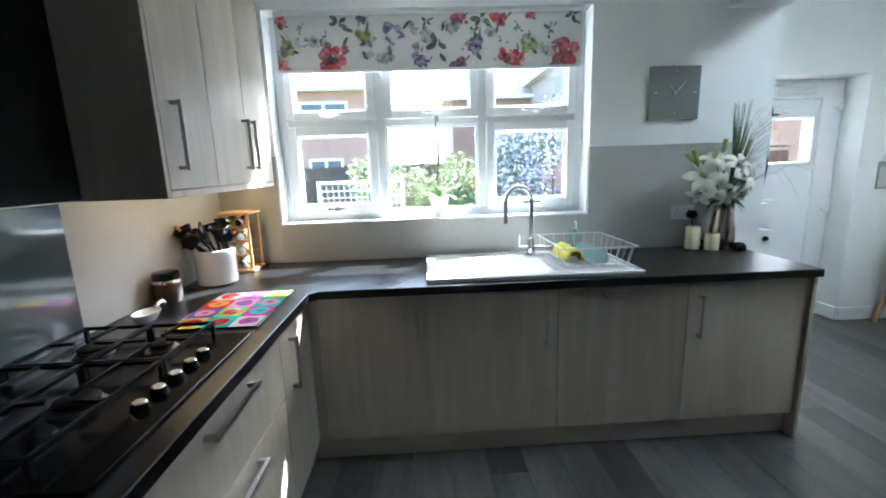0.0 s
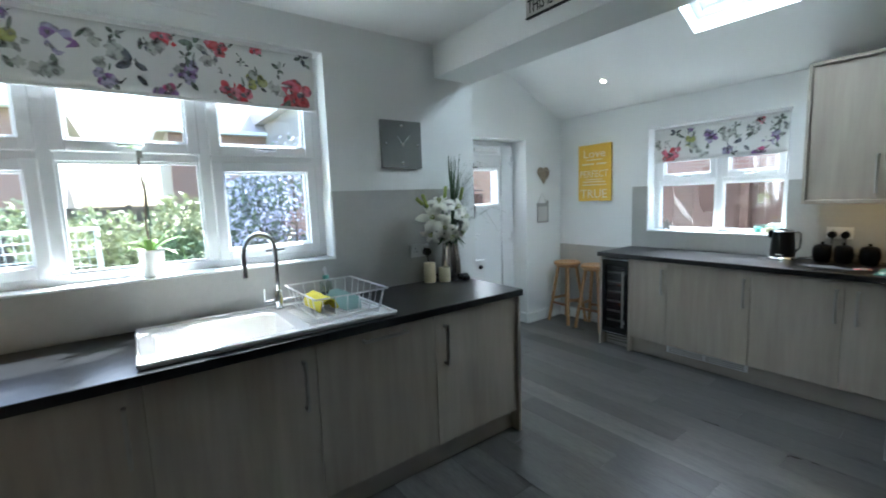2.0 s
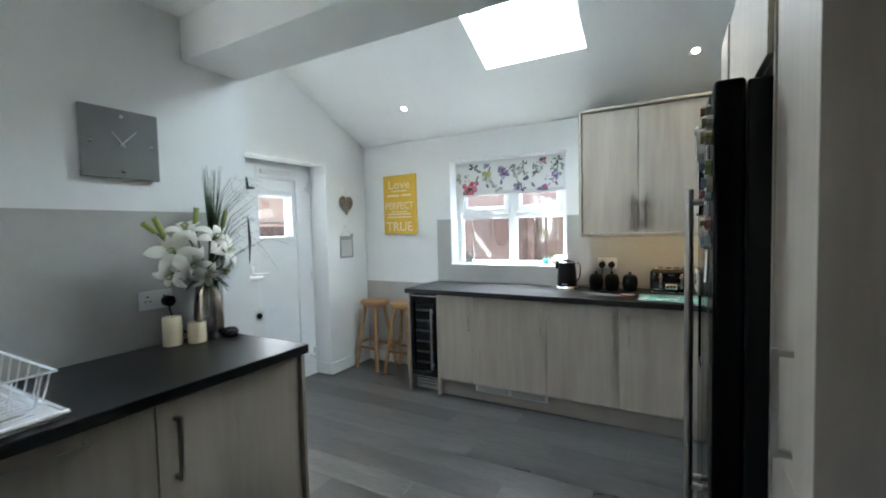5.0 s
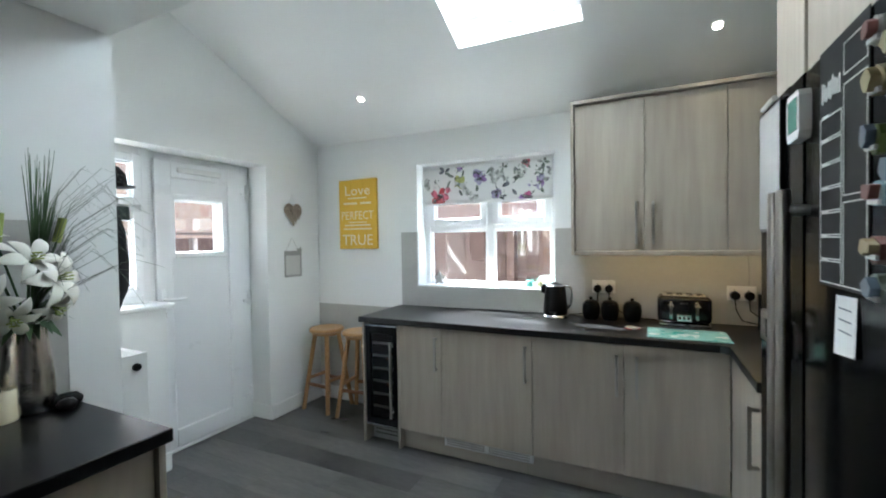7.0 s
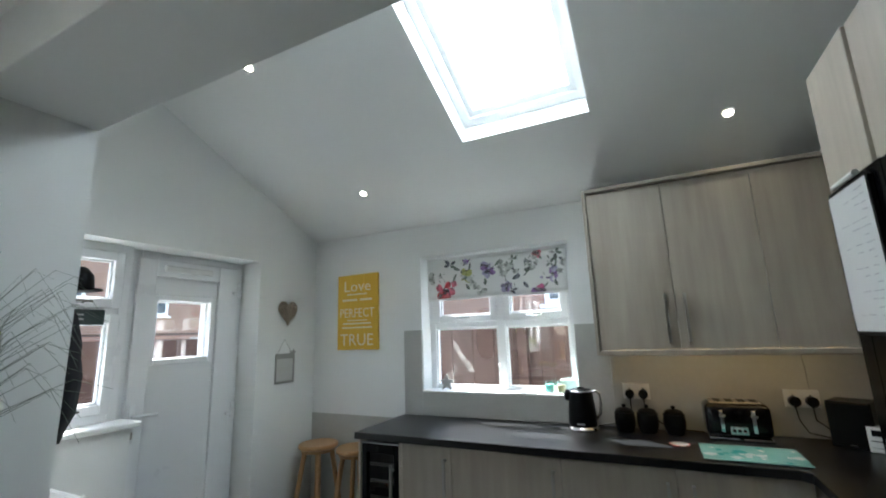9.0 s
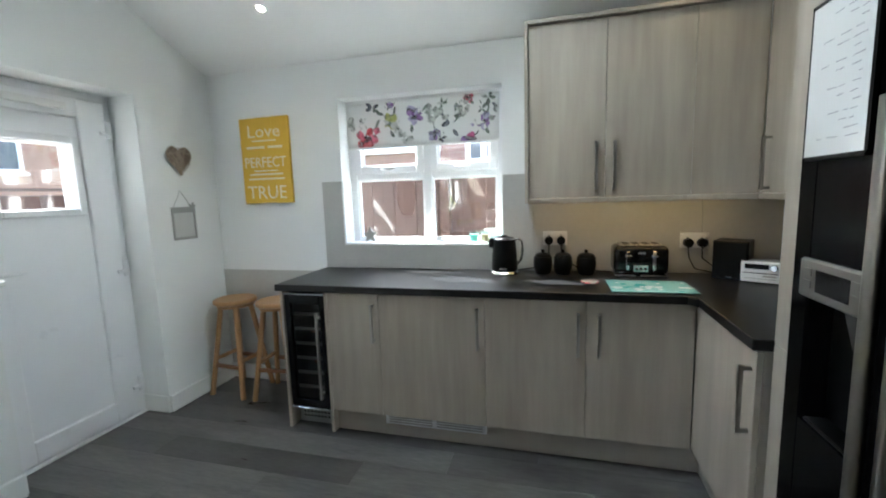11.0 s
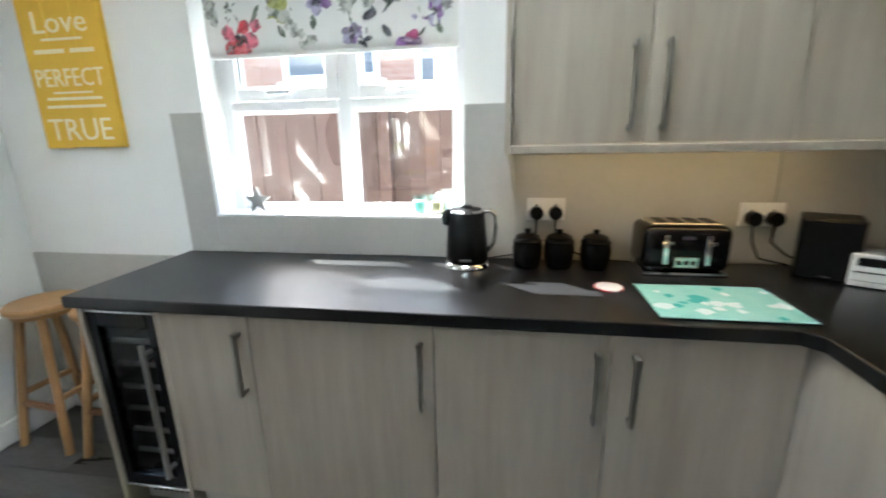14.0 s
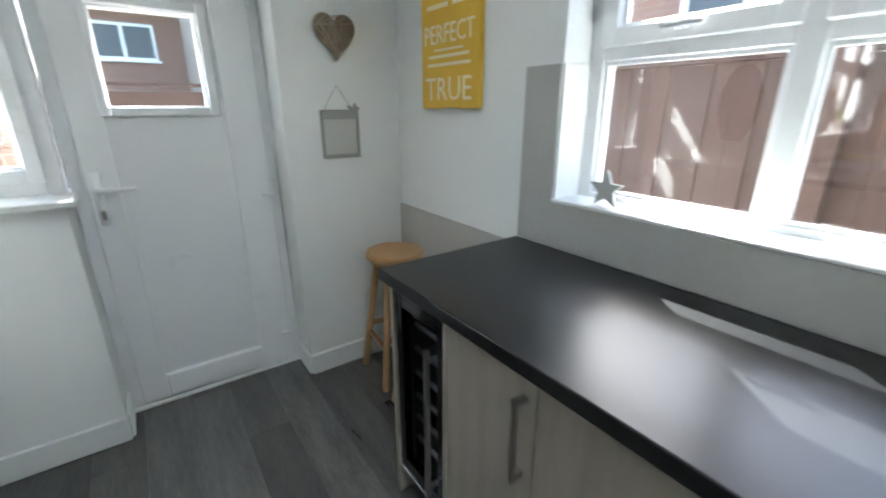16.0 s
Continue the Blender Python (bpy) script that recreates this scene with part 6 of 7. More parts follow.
def arching_leaf(base, ang, length, width, rise, droop, steps=8, fold=0.15):
    bm = bmesh.new()
    rows = []
    d = Vector((math.cos(ang), math.sin(ang), 0))
    side = Vector((-d.y, d.x, 0))
    for k in range(steps + 1):
        s = k / steps
        c = Vector(base) + d * (length * s) + Vector((0, 0, rise * s - droop * s * s))
        w = width * math.sin(math.pi * (0.08 + 0.92 * s)) ** 0.8 if s < 1 else 0.0005
        rows.append([bm.verts.new(c - side * w + Vector((0, 0, fold * w))), bm.verts.new(c), bm.verts.new(c + side * w + Vector((0, 0, fold * w)))])
    for a, b in zip(rows, rows[1:]):
        bm.faces.new((a[0], a[1], b[1], b[0]))
        bm.faces.new((a[1], a[2], b[2], b[1]))
    return bm


for a, ln, w, rise, dp in ((0.2, .17, .02, .16, .10), (2.9, .15, .019, .10, .12), (-0.5, .13, .022, .08, .10), (3.5, .12, .02, .14, .09), (1.2, .06, .02, .12, .06), (0.05, .11, .018, .17, .05),
                           (4.4, .05, .018, .12, .05)):
    o = part("leaf", arching_leaf(oc + Vector((0, 0, 0.115)), a, ln, w, rise, dp), BRIGHT_LEAF, orc, smooth=60)
    o.modifiers.new("thickness", "SOLIDIFY").thickness = 0.002
part("stem", tube([oc + Vector((0, 0, 0.11)), oc + Vector((-0.006, 0, 0.25)), oc + Vector((0.004, 0, 0.40)), oc + Vector((-0.008, 0.0, 0.52)), oc + Vector((-0.004, 0, 0.60))], 0.0045, 7),
     material("dry_brown_stem", (0.13, 0.085, 0.06), 0.7), orc, "dry brown flower stem", smooth=60)
part("stake", tube([oc + Vector((0.006, 0, 0.11)), oc + Vector((0.008, 0, 0.46))], 0.003, 6), material("green_stake", (0.08, 0.12, 0.07), 0.6), orc)
part("clip", box(oc.x - 0.012, oc.x + 0.012, oc.y - 0.008, oc.y + 0.008, oz + 0.565, oz + 0.60, 0.003), MESH_GREY, orc)

# ---- vase of lilies ----
vs = thing("vase", (1.925, 2.62, ZT), "tall hammered silver vase holding artificial lilies", "vase")
vc = Vector((1.925, 2.625, ZT))
part("vase_body", lathe([(0, 0), (0.056, 0), (0.064, 0.01), (0.069, 0.06), (0.066, 0.13), (0.057, 0.21), (0.049, 0.27), (0.048, 0.30), (0.053, 0.318), (0.049, 0.318), (0.043, 0.30), (0.04, 0.2), (0, 0.2)],
                        vc, 40), SILVER, vs, smooth=40)
bq = thing("lily_bouquet", (1.925, 2.62, ZT + 0.3), "white artificial lilies with buds and tall dark grass", "flowers")


def lily(centre, facing, size):
    facing = Vector(facing).normalized()
    rot = facing.to_track_quat("Z", "Y").to_matrix().to_4x4()
    bm = bmesh.new()
    for k in range(6):
        b = arching_leaf((0.006, 0, 0), 0, size * (1.0 if k % 2 else 0.92), size * (0.24 if k % 2 else 0.19), size * 0.75, size * 0.75, 8, 0.5)
        bmesh.ops.rotate(b, cent=(0, 0, 0), matrix=Matrix.Rotation(k * math.pi / 3, 3, "Z"), verts=b.verts)
        me = bpy.data.meshes.new("t")
        b.to_mesh(me)
        b.free()
        bm.from_mesh(me)
        bpy.data.meshes.remove(me)
    bmesh.ops.transform(bm, matrix=Matrix.Translation(centre) @ rot, verts=bm.verts)
    fl = part("lily", bm, PETAL, bq, "white lily flower", smooth=70)
    fl.modifiers.new("thickness", "SOLIDIFY").thickness = 0.0012
    bm = bmesh.new()
    for k in range(6):
        a = k * math.pi / 3
        tube([(0, 0, 0.0), (0.012 * math.cos(a), 0.012 * math.sin(a), size * 0.5)], 0.0014, 5, bm)
        tube([(0.012 * math.cos(a) - 0.006, 0.012 * math.sin(a), size * 0.5), (0.012 * math.cos(a) + 0.006, 0.012 * math.sin(a), size * 0.51)], 0.0028, 5, bm)
    bmesh.ops.transform(bm, matrix=Matrix.Translation(centre) @ rot, verts=bm.verts)
    part("stamens", bm, LIME, fl)
    part("stem", tube([vc + Vector((0, 0, 0.26)), vc + Vector((0, 0, 0.34)) + (Vector(centre) - vc - Vector((0, 0, 0.34))) * 0.5, Vector(centre)], 0.004, 6), LEAF, bq, smooth=60)


for p, f_, s in (((1.735, 2.545, 1.345), (-0.7, -0.8, 0.25), 0.115), ((1.80, 2.53, 1.29), (-0.4, -1, -0.1), 0.085), ((1.965, 2.55, 1.34), (0.5, -0.9, 0.2), 0.105), ((1.91, 2.54, 1.40), (0.1, -1, 0.5), 0.085),
                 ((1.985, 2.61, 1.31), (0.9, -0.3, -0.05), 0.08), ((1.73, 2.56, 1.255), (-0.8, -0.6, -0.4), 0.08), ((1.79, 2.55, 1.43), (-0.4, -0.5, 0.9), 0.095), ((1.86, 2.54, 1.235), (-0.1, -1, -0.5), 0.07),
                 ((1.965, 2.56, 1.25), (0.4, -0.9, -0.5), 0.065)):
    lily(p, f_, s)
for p, q in (((1.70, 2.56, 1.42), (1.66, 2.55, 1.50)), ((1.84, 2.56, 1.46), (1.845, 2.55, 1.55)), ((1.99, 2.58, 1.46), (2.01, 2.58, 1.54)), ((1.66, 2.55, 1.44), (1.61, 2.54, 1.475))):
    a, b = Vector(p), Vector(q)
    bm = tube([a, a.lerp(b, 0.25), a.lerp(b, 0.6), a.lerp(b, 0.9), b], 0.012, 8)
    part("bud", bm, LIME, bq, "lime green lily bud", smooth=60)
    part("stem", tube([vc + Vector((0, 0, 0.3)), a], 0.0035, 6), LEAF, bq)
rng = random.Random(17)
for k in range(22):
    a = rng.random() * 6.28
    b = arching_leaf(vc + Vector((0, 0, 0.30)), a, rng.uniform(0.07, 0.13), rng.uniform(0.010, 0.02), rng.uniform(0.0, 0.10), rng.uniform(0.03, 0.10))
    part("leaf", b, LEAF, bq, smooth=60)
bm = bmesh.new()
for k in range(60):
    a = rng.random() * 6.28
    tip = vc + Vector((0.045 + 0.05 * rng.random() * math.cos(a), 0.05 * math.sin(a) - 0.02, rng.uniform(0.62, 0.86)))
    tube([vc + Vector((0.01, 0, 0.31)), vc + Vector((0.03, -0.01, 0.5)) + Vector((0.012 * math.cos(a), 0.012 * math.sin(a), 0)), tip], 0.0032, 4, bm, taper=0.0006)
part("tall_grass", bm, LEAF, bq, "tuft of tall dark green grass")
bm = bmesh.new()
for k in range(46):
    a = rng.uniform(-1.1, 0.6)
    r = rng.uniform(0.08, 0.36)
    top = rng.uniform(0.45, 0.82)
    tube([vc + Vector((0.01, 0, 0.31)), vc + Vector((r * 0.35 * math.cos(a), r * 0.35 * math.sin(a) - 0.02, top * 0.85)), vc + Vector((r * 0.75 * math.cos(a), r * 0.75 * math.sin(a) - 0.03, top)),
          vc + Vector((r * math.cos(a), r * math.sin(a) - 0.04, top - rng.uniform(0.02, 0.16)))], 0.0011, 4, bm, taper=0.0005)
part("fine_sprays", bm, material("grey_green_spray", (0.16, 0.19, 0.15), 0.8), bq, "fine drooping grey-green sprays")

for x, y, r, h, lab in ((1.765, 2.655, 0.040, 0.135, "tall ivory pillar candle"), (1.848, 2.600, 0.039, 0.098, "short ivory pillar candle")):
    cd = thing("pillar_candle", (x, y, ZT), lab + " on the worktop", "candle", "pillar candles")
    part("wax", lathe([(0, 0), (r, 0), (r + 0.001, 0.004), (r, h - 0.004), (r - 0.003, h), (r - 0.006, h - 0.005), (0, h - 0.008)], (x, y, ZT), 26), WAX, cd, smooth=40)
    part("wick", tube([(x, y, ZT + h - 0.009), (x + 0.001, y, ZT + h + 0.004)], 0.0012, 5), BLACK, cd)
stn = thing("black_stones", (1.99, 2.60, ZT), "dark decorative stone heart beside the vase", "ornament")
part("stone", lathe([(0, 0.042), (0.028, 0.036), (0.042, 0.02), (0.040, 0.004), (0.03, 0), (0, 0)], (2.003, 2.585, ZT), 14, squash=(1.15, 0.8)), BLACK_IRON, stn, smooth=60)
part("stone", lathe([(0, 0.036), (0.02, 0.032), (0.03, 0.018), (0.028, 0.004), (0.02, 0), (0, 0)], (1.985, 2.535, ZT), 12, squash=(1, 0.8)), BLACK_IRON, stn, smooth=60)

# ---- hob ----
hb = thing("gas_hob", (-0.75, 1.2, ZT), "black glass five-burner gas hob with cast iron supports", "hob")
HX0, HX1, HY0, HY1 = -1.005, -0.462, 0.86, 1.578
part("glass_plate", box(HX0, HX1, HY0, HY1, ZT + 0.0005, ZT + 0.010, 0.003), material("black_hob_glass", (0.005, 0.005, 0.0055), 0.2, dark=(0.004, 0.004, 0.0045), scale=9, spec=0.08), hb)
zb = ZT + 0.010
BURN = [(-0.885, 1.452, .040), (-0.685, 1.458, .034), (-0.69, 1.14, .046), (-0.885, 1.10, .034), (-0.79, 0.98, .03)]
for x, y, r in BURN:
    b_ = part("burner", lathe([(0, 0), (r + 0.012, 0), (r + 0.012, 0.006), (r + 0.002, 0.010), (r + 0.002, 0.018), (0, 0.018)], (x, y, zb), 24), STEEL, hb, smooth=40)
    part("burner_cap", lathe([(0, 0.027), (r - 0.004, 0.027), (r, 0.024), (r, 0.0182), (0, 0.0182)], (x, y, zb), 24), BLACK_IRON, b_, smooth=40)
zg = zb + 0.040
for gx0, gx1, gy0, gy1 in ((-0.995, -0.795, 1.30, 1.572), (-0.785, -0.585, 1.30, 1.572), (-0.995, -0.795, 0.90, 1.285), (-0.785, -0.585, 0.90, 1.285)):
    bm = tube([(gx0, gy0, zg), (gx1, gy0, zg), (gx1, gy1, zg), (gx0, gy1, zg), (gx0, gy0, zg)], 0.0075, square=True)
    cx, cy = (gx0 + gx1) / 2, (gy0 + gy1) / 2
    for a, b in (((gx0, cy), (cx - 0.03, cy)), ((gx1, cy), (cx + 0.03, cy)), ((cx, gy0), (cx, cy - 0.03)), ((cx, gy1), (cx, cy + 0.03))):
        tube([(*a, zg + 0.001), (*b, zg + 0.004)], 0.0065, bm=bm, square=True)
    for x, y in ((gx0, gy0), (gx1, gy0), (gx1, gy1), (gx0, gy1)):
        tube([(x, y, zb), (x, y, zg + 0.003)], 0.008, bm=bm, square=True)
    part("pan_support", bm, BLACK_IRON, hb, "cast iron pan support")
for y in (1.19, 1.262, 1.334, 1.402, 1.118):
    kb = part("knob", lathe([(0, 0.018), (0.0165, 0.018), (0.018, 0.016), (0.019, 0.004), (0.022, 0), (0, 0)], (-0.535, y, zb), 22), BLACK, hb, smooth=40)
    part("knob_cap", lathe([(0, 0.021), (0.014, 0.021), (0.0165, 0.0182), (0, 0.0182)], (-0.535, y, zb), 20), CHROME, kb, smooth=40)

# ---- corner things ----
sr = thing("spoon_rest", (-0.95, 1.79, ZT), "small white ceramic spoon rest", "spoon rest")
part("dish", lathe([(0, 0.006), (0.030, 0.008), (0.045, 0.03), (0.052, 0.036), (0.054, 0.034), (0.046, 0.02), (0.032, 0), (0, 0)], (-0.93, 1.775, ZT), 26, squash=(0.8, 1.15)), CERAMIC, sr, smooth=50)
part("handle", tube([(-0.93, 1.83, ZT + 0.032), (-0.93, 1.855, ZT + 0.045), (-0.93, 1.875, ZT + 0.046), (-0.925, 1.885, ZT + 0.034)], 0.008, 8), CERAMIC, sr, smooth=60)
cn = thing("storage_canister", (-0.995, 2.03, ZT), "glass and black storage canister with a chrome band", "canister")
cc = (-0.995, 2.03, ZT)
part("jar", lathe([(0, 0), (0.052, 0), (0.055, 0.004), (0.055, 0.085), (0, 0.085)], cc, 24), material("smoky_jar", (0.16, 0.13, 0.11), 0.12, dark=(0.07, 0.05, 0.045), scale=25, amount=1), cn, smooth=40)
part("lid", lathe([(0, 0.132), (0.047, 0.132), (0.053, 0.128), (0.055, 0.0855), (0, 0.0855)], cc, 24), BLACK_GLOSS, cn, smooth=40)
part("band", lathe([(0.0552, 0.084), (0.0565, 0.085), (0.0565, 0.098), (0.0552, 0.099)], cc, 24), CHROME, cn, smooth=40)
ut = thing("utensil_pot", (-0.93, 2.31, ZT), "white ribbed ceramic utensil pot", "utensil pot")
uc = Vector((-0.915, 2.315, ZT))
part("pot", lathe([(0, 0), (0.084, 0), (0.092, 0.006), (0.093, 0.14), (0.096, 0.145), (0.096, 0.172), (0.090, 0.176), (0.084, 0.17), (0.083, 0.01), (0, 0.01)], uc, 36), CERAMIC, ut, smooth=40)
rng = random.Random(30)
for k in range(9):
    a = k * 0.72 + 0.2
    low = uc + Vector((0.03 * math.cos(a), 0.03 * math.sin(a), 0.012))
    mid = uc + Vector((0.062 * math.cos(a), 0.062 * math.sin(a), 0.17))
    tip = uc + Vector((0.085 * math.cos(a) - 0.02, 0.085 * math.sin(a) - 0.02, 0.215 + 0.022 * (k % 3)))
    u_ = thing("cooking_utensil", low, "black nylon cooking utensil standing in the pot" if k != 4 else "wooden spoon standing in the pot", "utensil", "cooking utensils")
    part("handle", tube([low, mid, tip], 0.0075, 8), STOOL if k == 4 else BLACK, u_, smooth=60)
    kind = k % 3
    dirn = (tip - mid).normalized()
    if kind == 0:
        bm = lathe([(0, 0.07), (0.028, 0.062), (0.040, 0.03), (0.030, -0.005), (0, -0.012)], (0, 0, 0), 14, squash=(1, 0.4))
    elif kind == 1:
        bm = box(-0.038, 0.038, -0.005, 0.005, -0.005, 0.085, 0.004)
    else:
        bm = lathe([(0, -0.01), (0.034, 0.0), (0.046, 0.034), (0.044, 0.036), (0.03, 0.008), (0, 0.0)], (0, 0, 0), 14)
    bmesh.ops.transform(bm, matrix=Matrix.Translation(tip) @ dirn.to_track_quat("Z", "Y").to_matrix().to_4x4() @ Matrix.Rotation(a, 4, "Z"), verts=bm.verts)
    part("head", bm, STOOL if k == 4 else BLACK, u_, smooth=50)
gl = thing("glass_bottle", (-1.02, 2.2, ZT), "clear glass oil bottle with a steel pourer", "bottle")
part("glass", lathe([(0, 0), (0.026, 0), (0.028, 0.004), (0.028, 0.13), (0.011, 0.17), (0.011, 0.20), (0, 0.20)], (-1.0, 2.195, ZT), 18), CLEAR, gl, smooth=40)
part("pourer", tube([(-1.0, 2.195, ZT + 0.2), (-1.0, 2.195, ZT + 0.225), (-0.99, 2.19, ZT + 0.24)], 0.006, 8), CHROME, gl, smooth=50)

rk = thing("spice_rack", (-0.87, 2.58, ZT), "tall pale wooden spice rack filled with jars", "spice rack")
kx, ky = -0.89, 2.585
PALEWOOD = material("pale_beech", (0.56, 0.36, 0.17), 0.45, dark=(0.46, 0.27, 0.11), scale=6, stretch=(5, 5, 1), amount=0.9)
part("base", box(kx - 0.085, kx + 0.085, ky - 0.085, ky + 0.085, ZT, ZT + 0.018, 0.004), PALEWOOD, rk)
part("top", box(kx - 0.085, kx + 0.085, ky - 0.085, ky + 0.085, ZT + 0.318, ZT + 0.334, 0.004), PALEWOOD, rk)
for dx in (-0.076, 0.062):
    for dy in (-0.076, 0.062):
        part("post", box(kx + dx, kx + dx + 0.014, ky + dy, ky + dy + 0.014, ZT + 0.018, ZT + 0.318, 0.002), PALEWOOD, rk)
for lvl in range(4):
    z = ZT + 0.055 + lvl * 0.075
    for s in (-1, 1):
        part("rail", box(kx - 0.062, kx + 0.062, ky + s * 0.069 - 0.005, ky + s * 0.069 + 0.005, z - 0.034, z - 0.022, 0.001), PALEWOOD, rk)
    for dx in (-0.033, 0.033):
        j = thing("spice_jar", (kx + dx, ky - 0.07, z), "small glass spice jar with a chrome lid", "jar", "spice jars")
        for nm, prof, mm in (("glass", [(0, 0), (0.021, 0), (0.021, 0.075), (0.016, 0.08), (0, 0.08)], colour_mat("spice", [(0.30, 0.16, 0.05), (0.14, 0.16, 0.06), (0.36, 0.10, 0.04), (0.42, 0.33, 0.16)][(lvl + (dx > 0)) % 4], 0.2)),
                             ("lid", [(0, -0.016), (0.020, -0.016), (0.0225, -0.012), (0.0225, -0.0005), (0, -0.0005)], CHROME)):
            bm = lathe(prof, (0, 0, 0), 16)
            bmesh.ops.transform(bm, matrix=Matrix.Translation((kx + dx, ky - 0.075, z)) @ Euler((radians(-78), 0, 0)).to_matrix().to_4x4(), verts=bm.verts)
            part(nm, bm, mm, j, smooth=40)

mt = thing("worktop_saver", (-0.62, 1.85, ZT), "glass worktop saver printed with bright poppy squares", "chopping board")
MX0, MX1, MY0, MY1 = -0.785, -0.462, 1.632, 2.085
part("board", box(MX0, MX1, MY0, MY1, ZT + 0.004, ZT + 0.009, 0.002), BLACK_GLOSS, mt)
PAL = [(0.62, 0.02, 0.02), (0.72, 0.60, 0.05), (0.55, 0.08, 0.42), (0.20, 0.10, 0.40), (0.25, 0.55, 0.12), (0.05, 0.55, 0.55), (0.75, 0.25, 0.45), (0.70, 0.74, 0.72), (0.75, 0.30, 0.05)]
PM = [colour_mat("bright_glass_print", c, 0.12) for c in PAL]
rng = random.Random(2)
ORDER = [(1, 0), (5, 0), (7, 2), (3, 6), (4, 0), (2, 5), (0, 8), (6, 3), (5, 6), (7, 0), (2, 3), (4, 8)]
for j in range(4):
    for i in range(3):
        a, b = ORDER[j * 3 + i]
        cw, ch = (MX1 - MX0 - 0.012) / 3, (MY1 - MY0 - 0.012) / 4
        x0_, y0_ = MX0 + 0.006 + i * cw, MY0 + 0.006 + j * ch
        sq = part("printed_square", slab([(x0_, y0_), (x0_ + cw - 0.003, y0_), (x0_ + cw - 0.003, y0_ + ch - 0.003), (x0_, y0_ + ch - 0.003)], 0.0003, lambda u, v, w: Vector((u, v, ZT + 0.0092 + w))), PM[a], mt)
        part("printed_poppy", slab(blob(rng, x0_ + cw / 2, y0_ + ch / 2, min(cw, ch) * 0.36, 14, 0.16), 0.0003, lambda u, v, w: Vector((u, v, ZT + 0.0097 + w))), PM[b], sq)
        part("poppy_centre", slab(blob(rng, x0_ + cw / 2, y0_ + ch / 2, min(cw, ch) * 0.12, 10, 0.2), 0.0003, lambda u, v, w: Vector((u, v, ZT + 0.0102 + w))), BLACK, sq)
for x, y in ((MX0 + 0.02, MY0 + 0.02), (MX1 - 0.02, MY0 + 0.02), (MX0 + 0.02, MY1 - 0.02), (MX1 - 0.02, MY1 - 0.02)):
    part("foot", lathe([(0, 0), (0.008, 0), (0.008, 0.004), (0, 0.004)], (x, y, ZT), 10), BLACK, mt)
# vent slot over the sink window
tagged(part("trickle_vent", box(-0.15, 0.62, YA - 0.012, YA, 2.40, 2.425, 0.003), TRIM, None), "white slotted trickle vent above the window", "vent", kind="structure")

# ---- outside ----
structure("ground", box(-120, 120, -60, 200, -0.45, -0.3), GRASS, "garden lawn reaching the far houses", "ground")
# patio made wide to keep the lawn's green bounce off the kitchen ceiling
structure("patio", box(-6, 4.7, 3.9, 6.0, -0.3, -0.2), PAVING, "pale patio behind the house, widened against green bounce", "paving")
structure("side_path", box(4.62, 5.9, -3, 12, -0.3, -0.2), PAVING, "pale paved path beside the house", "paving")


def bricks_bm(along, at, u0, u1, z0, z1, holes=(), face=-1, bw=0.225, bh=0.075):
    """Running-bond bricks on a wall plane, as one mesh. along: 'x' or 'y'."""
    verts, faces = [], []
    rows_ = int((z1 - z0) / bh)
    for r in range(rows_):
        z = z0 + r * bh
        n = int((u1 - u0) / bw) + 1
        for k in range(n):
            a = u0 + k * bw - (bw / 2 if r % 2 else 0)
            b = a + bw - 0.011
            a, b = max(a, u0), min(b, u1)
            for hu0, hu1, hz0, hz1 in holes:
                if z + bh > hz0 and z < hz1 and a < hu1 and b > hu0:
                    if a < hu0:
                        b = hu0
                    elif b > hu1:
                        a = hu1
            if b - a < 0.03 or any(a < hu1 and b > hu0 and z + bh > hz0 and z < hz1 for hu0, hu1, hz0, hz1 in holes):
                continue
            q = 0.006 + 0.003 * ((k * 7 + r * 13) % 5) / 5
            base = len(verts)
            for w in (0, face * q):
                for u, v in ((a, z), (b, z), (b, z + bh - 0.011), (a, z + bh - 0.011)):
                    verts.append((u, at + w, v) if along == "x" else (at + w, u, v))
            faces += [tuple(base + i for i in f_) for f_ in ((4, 5, 6, 7), (0, 1, 5, 4), (1, 2, 6, 5), (2, 3, 7, 6), (3, 0, 4, 7))]
    me = bpy.data.meshes.new("bricks")
    me.from_pydata(verts, [], faces)
    return me


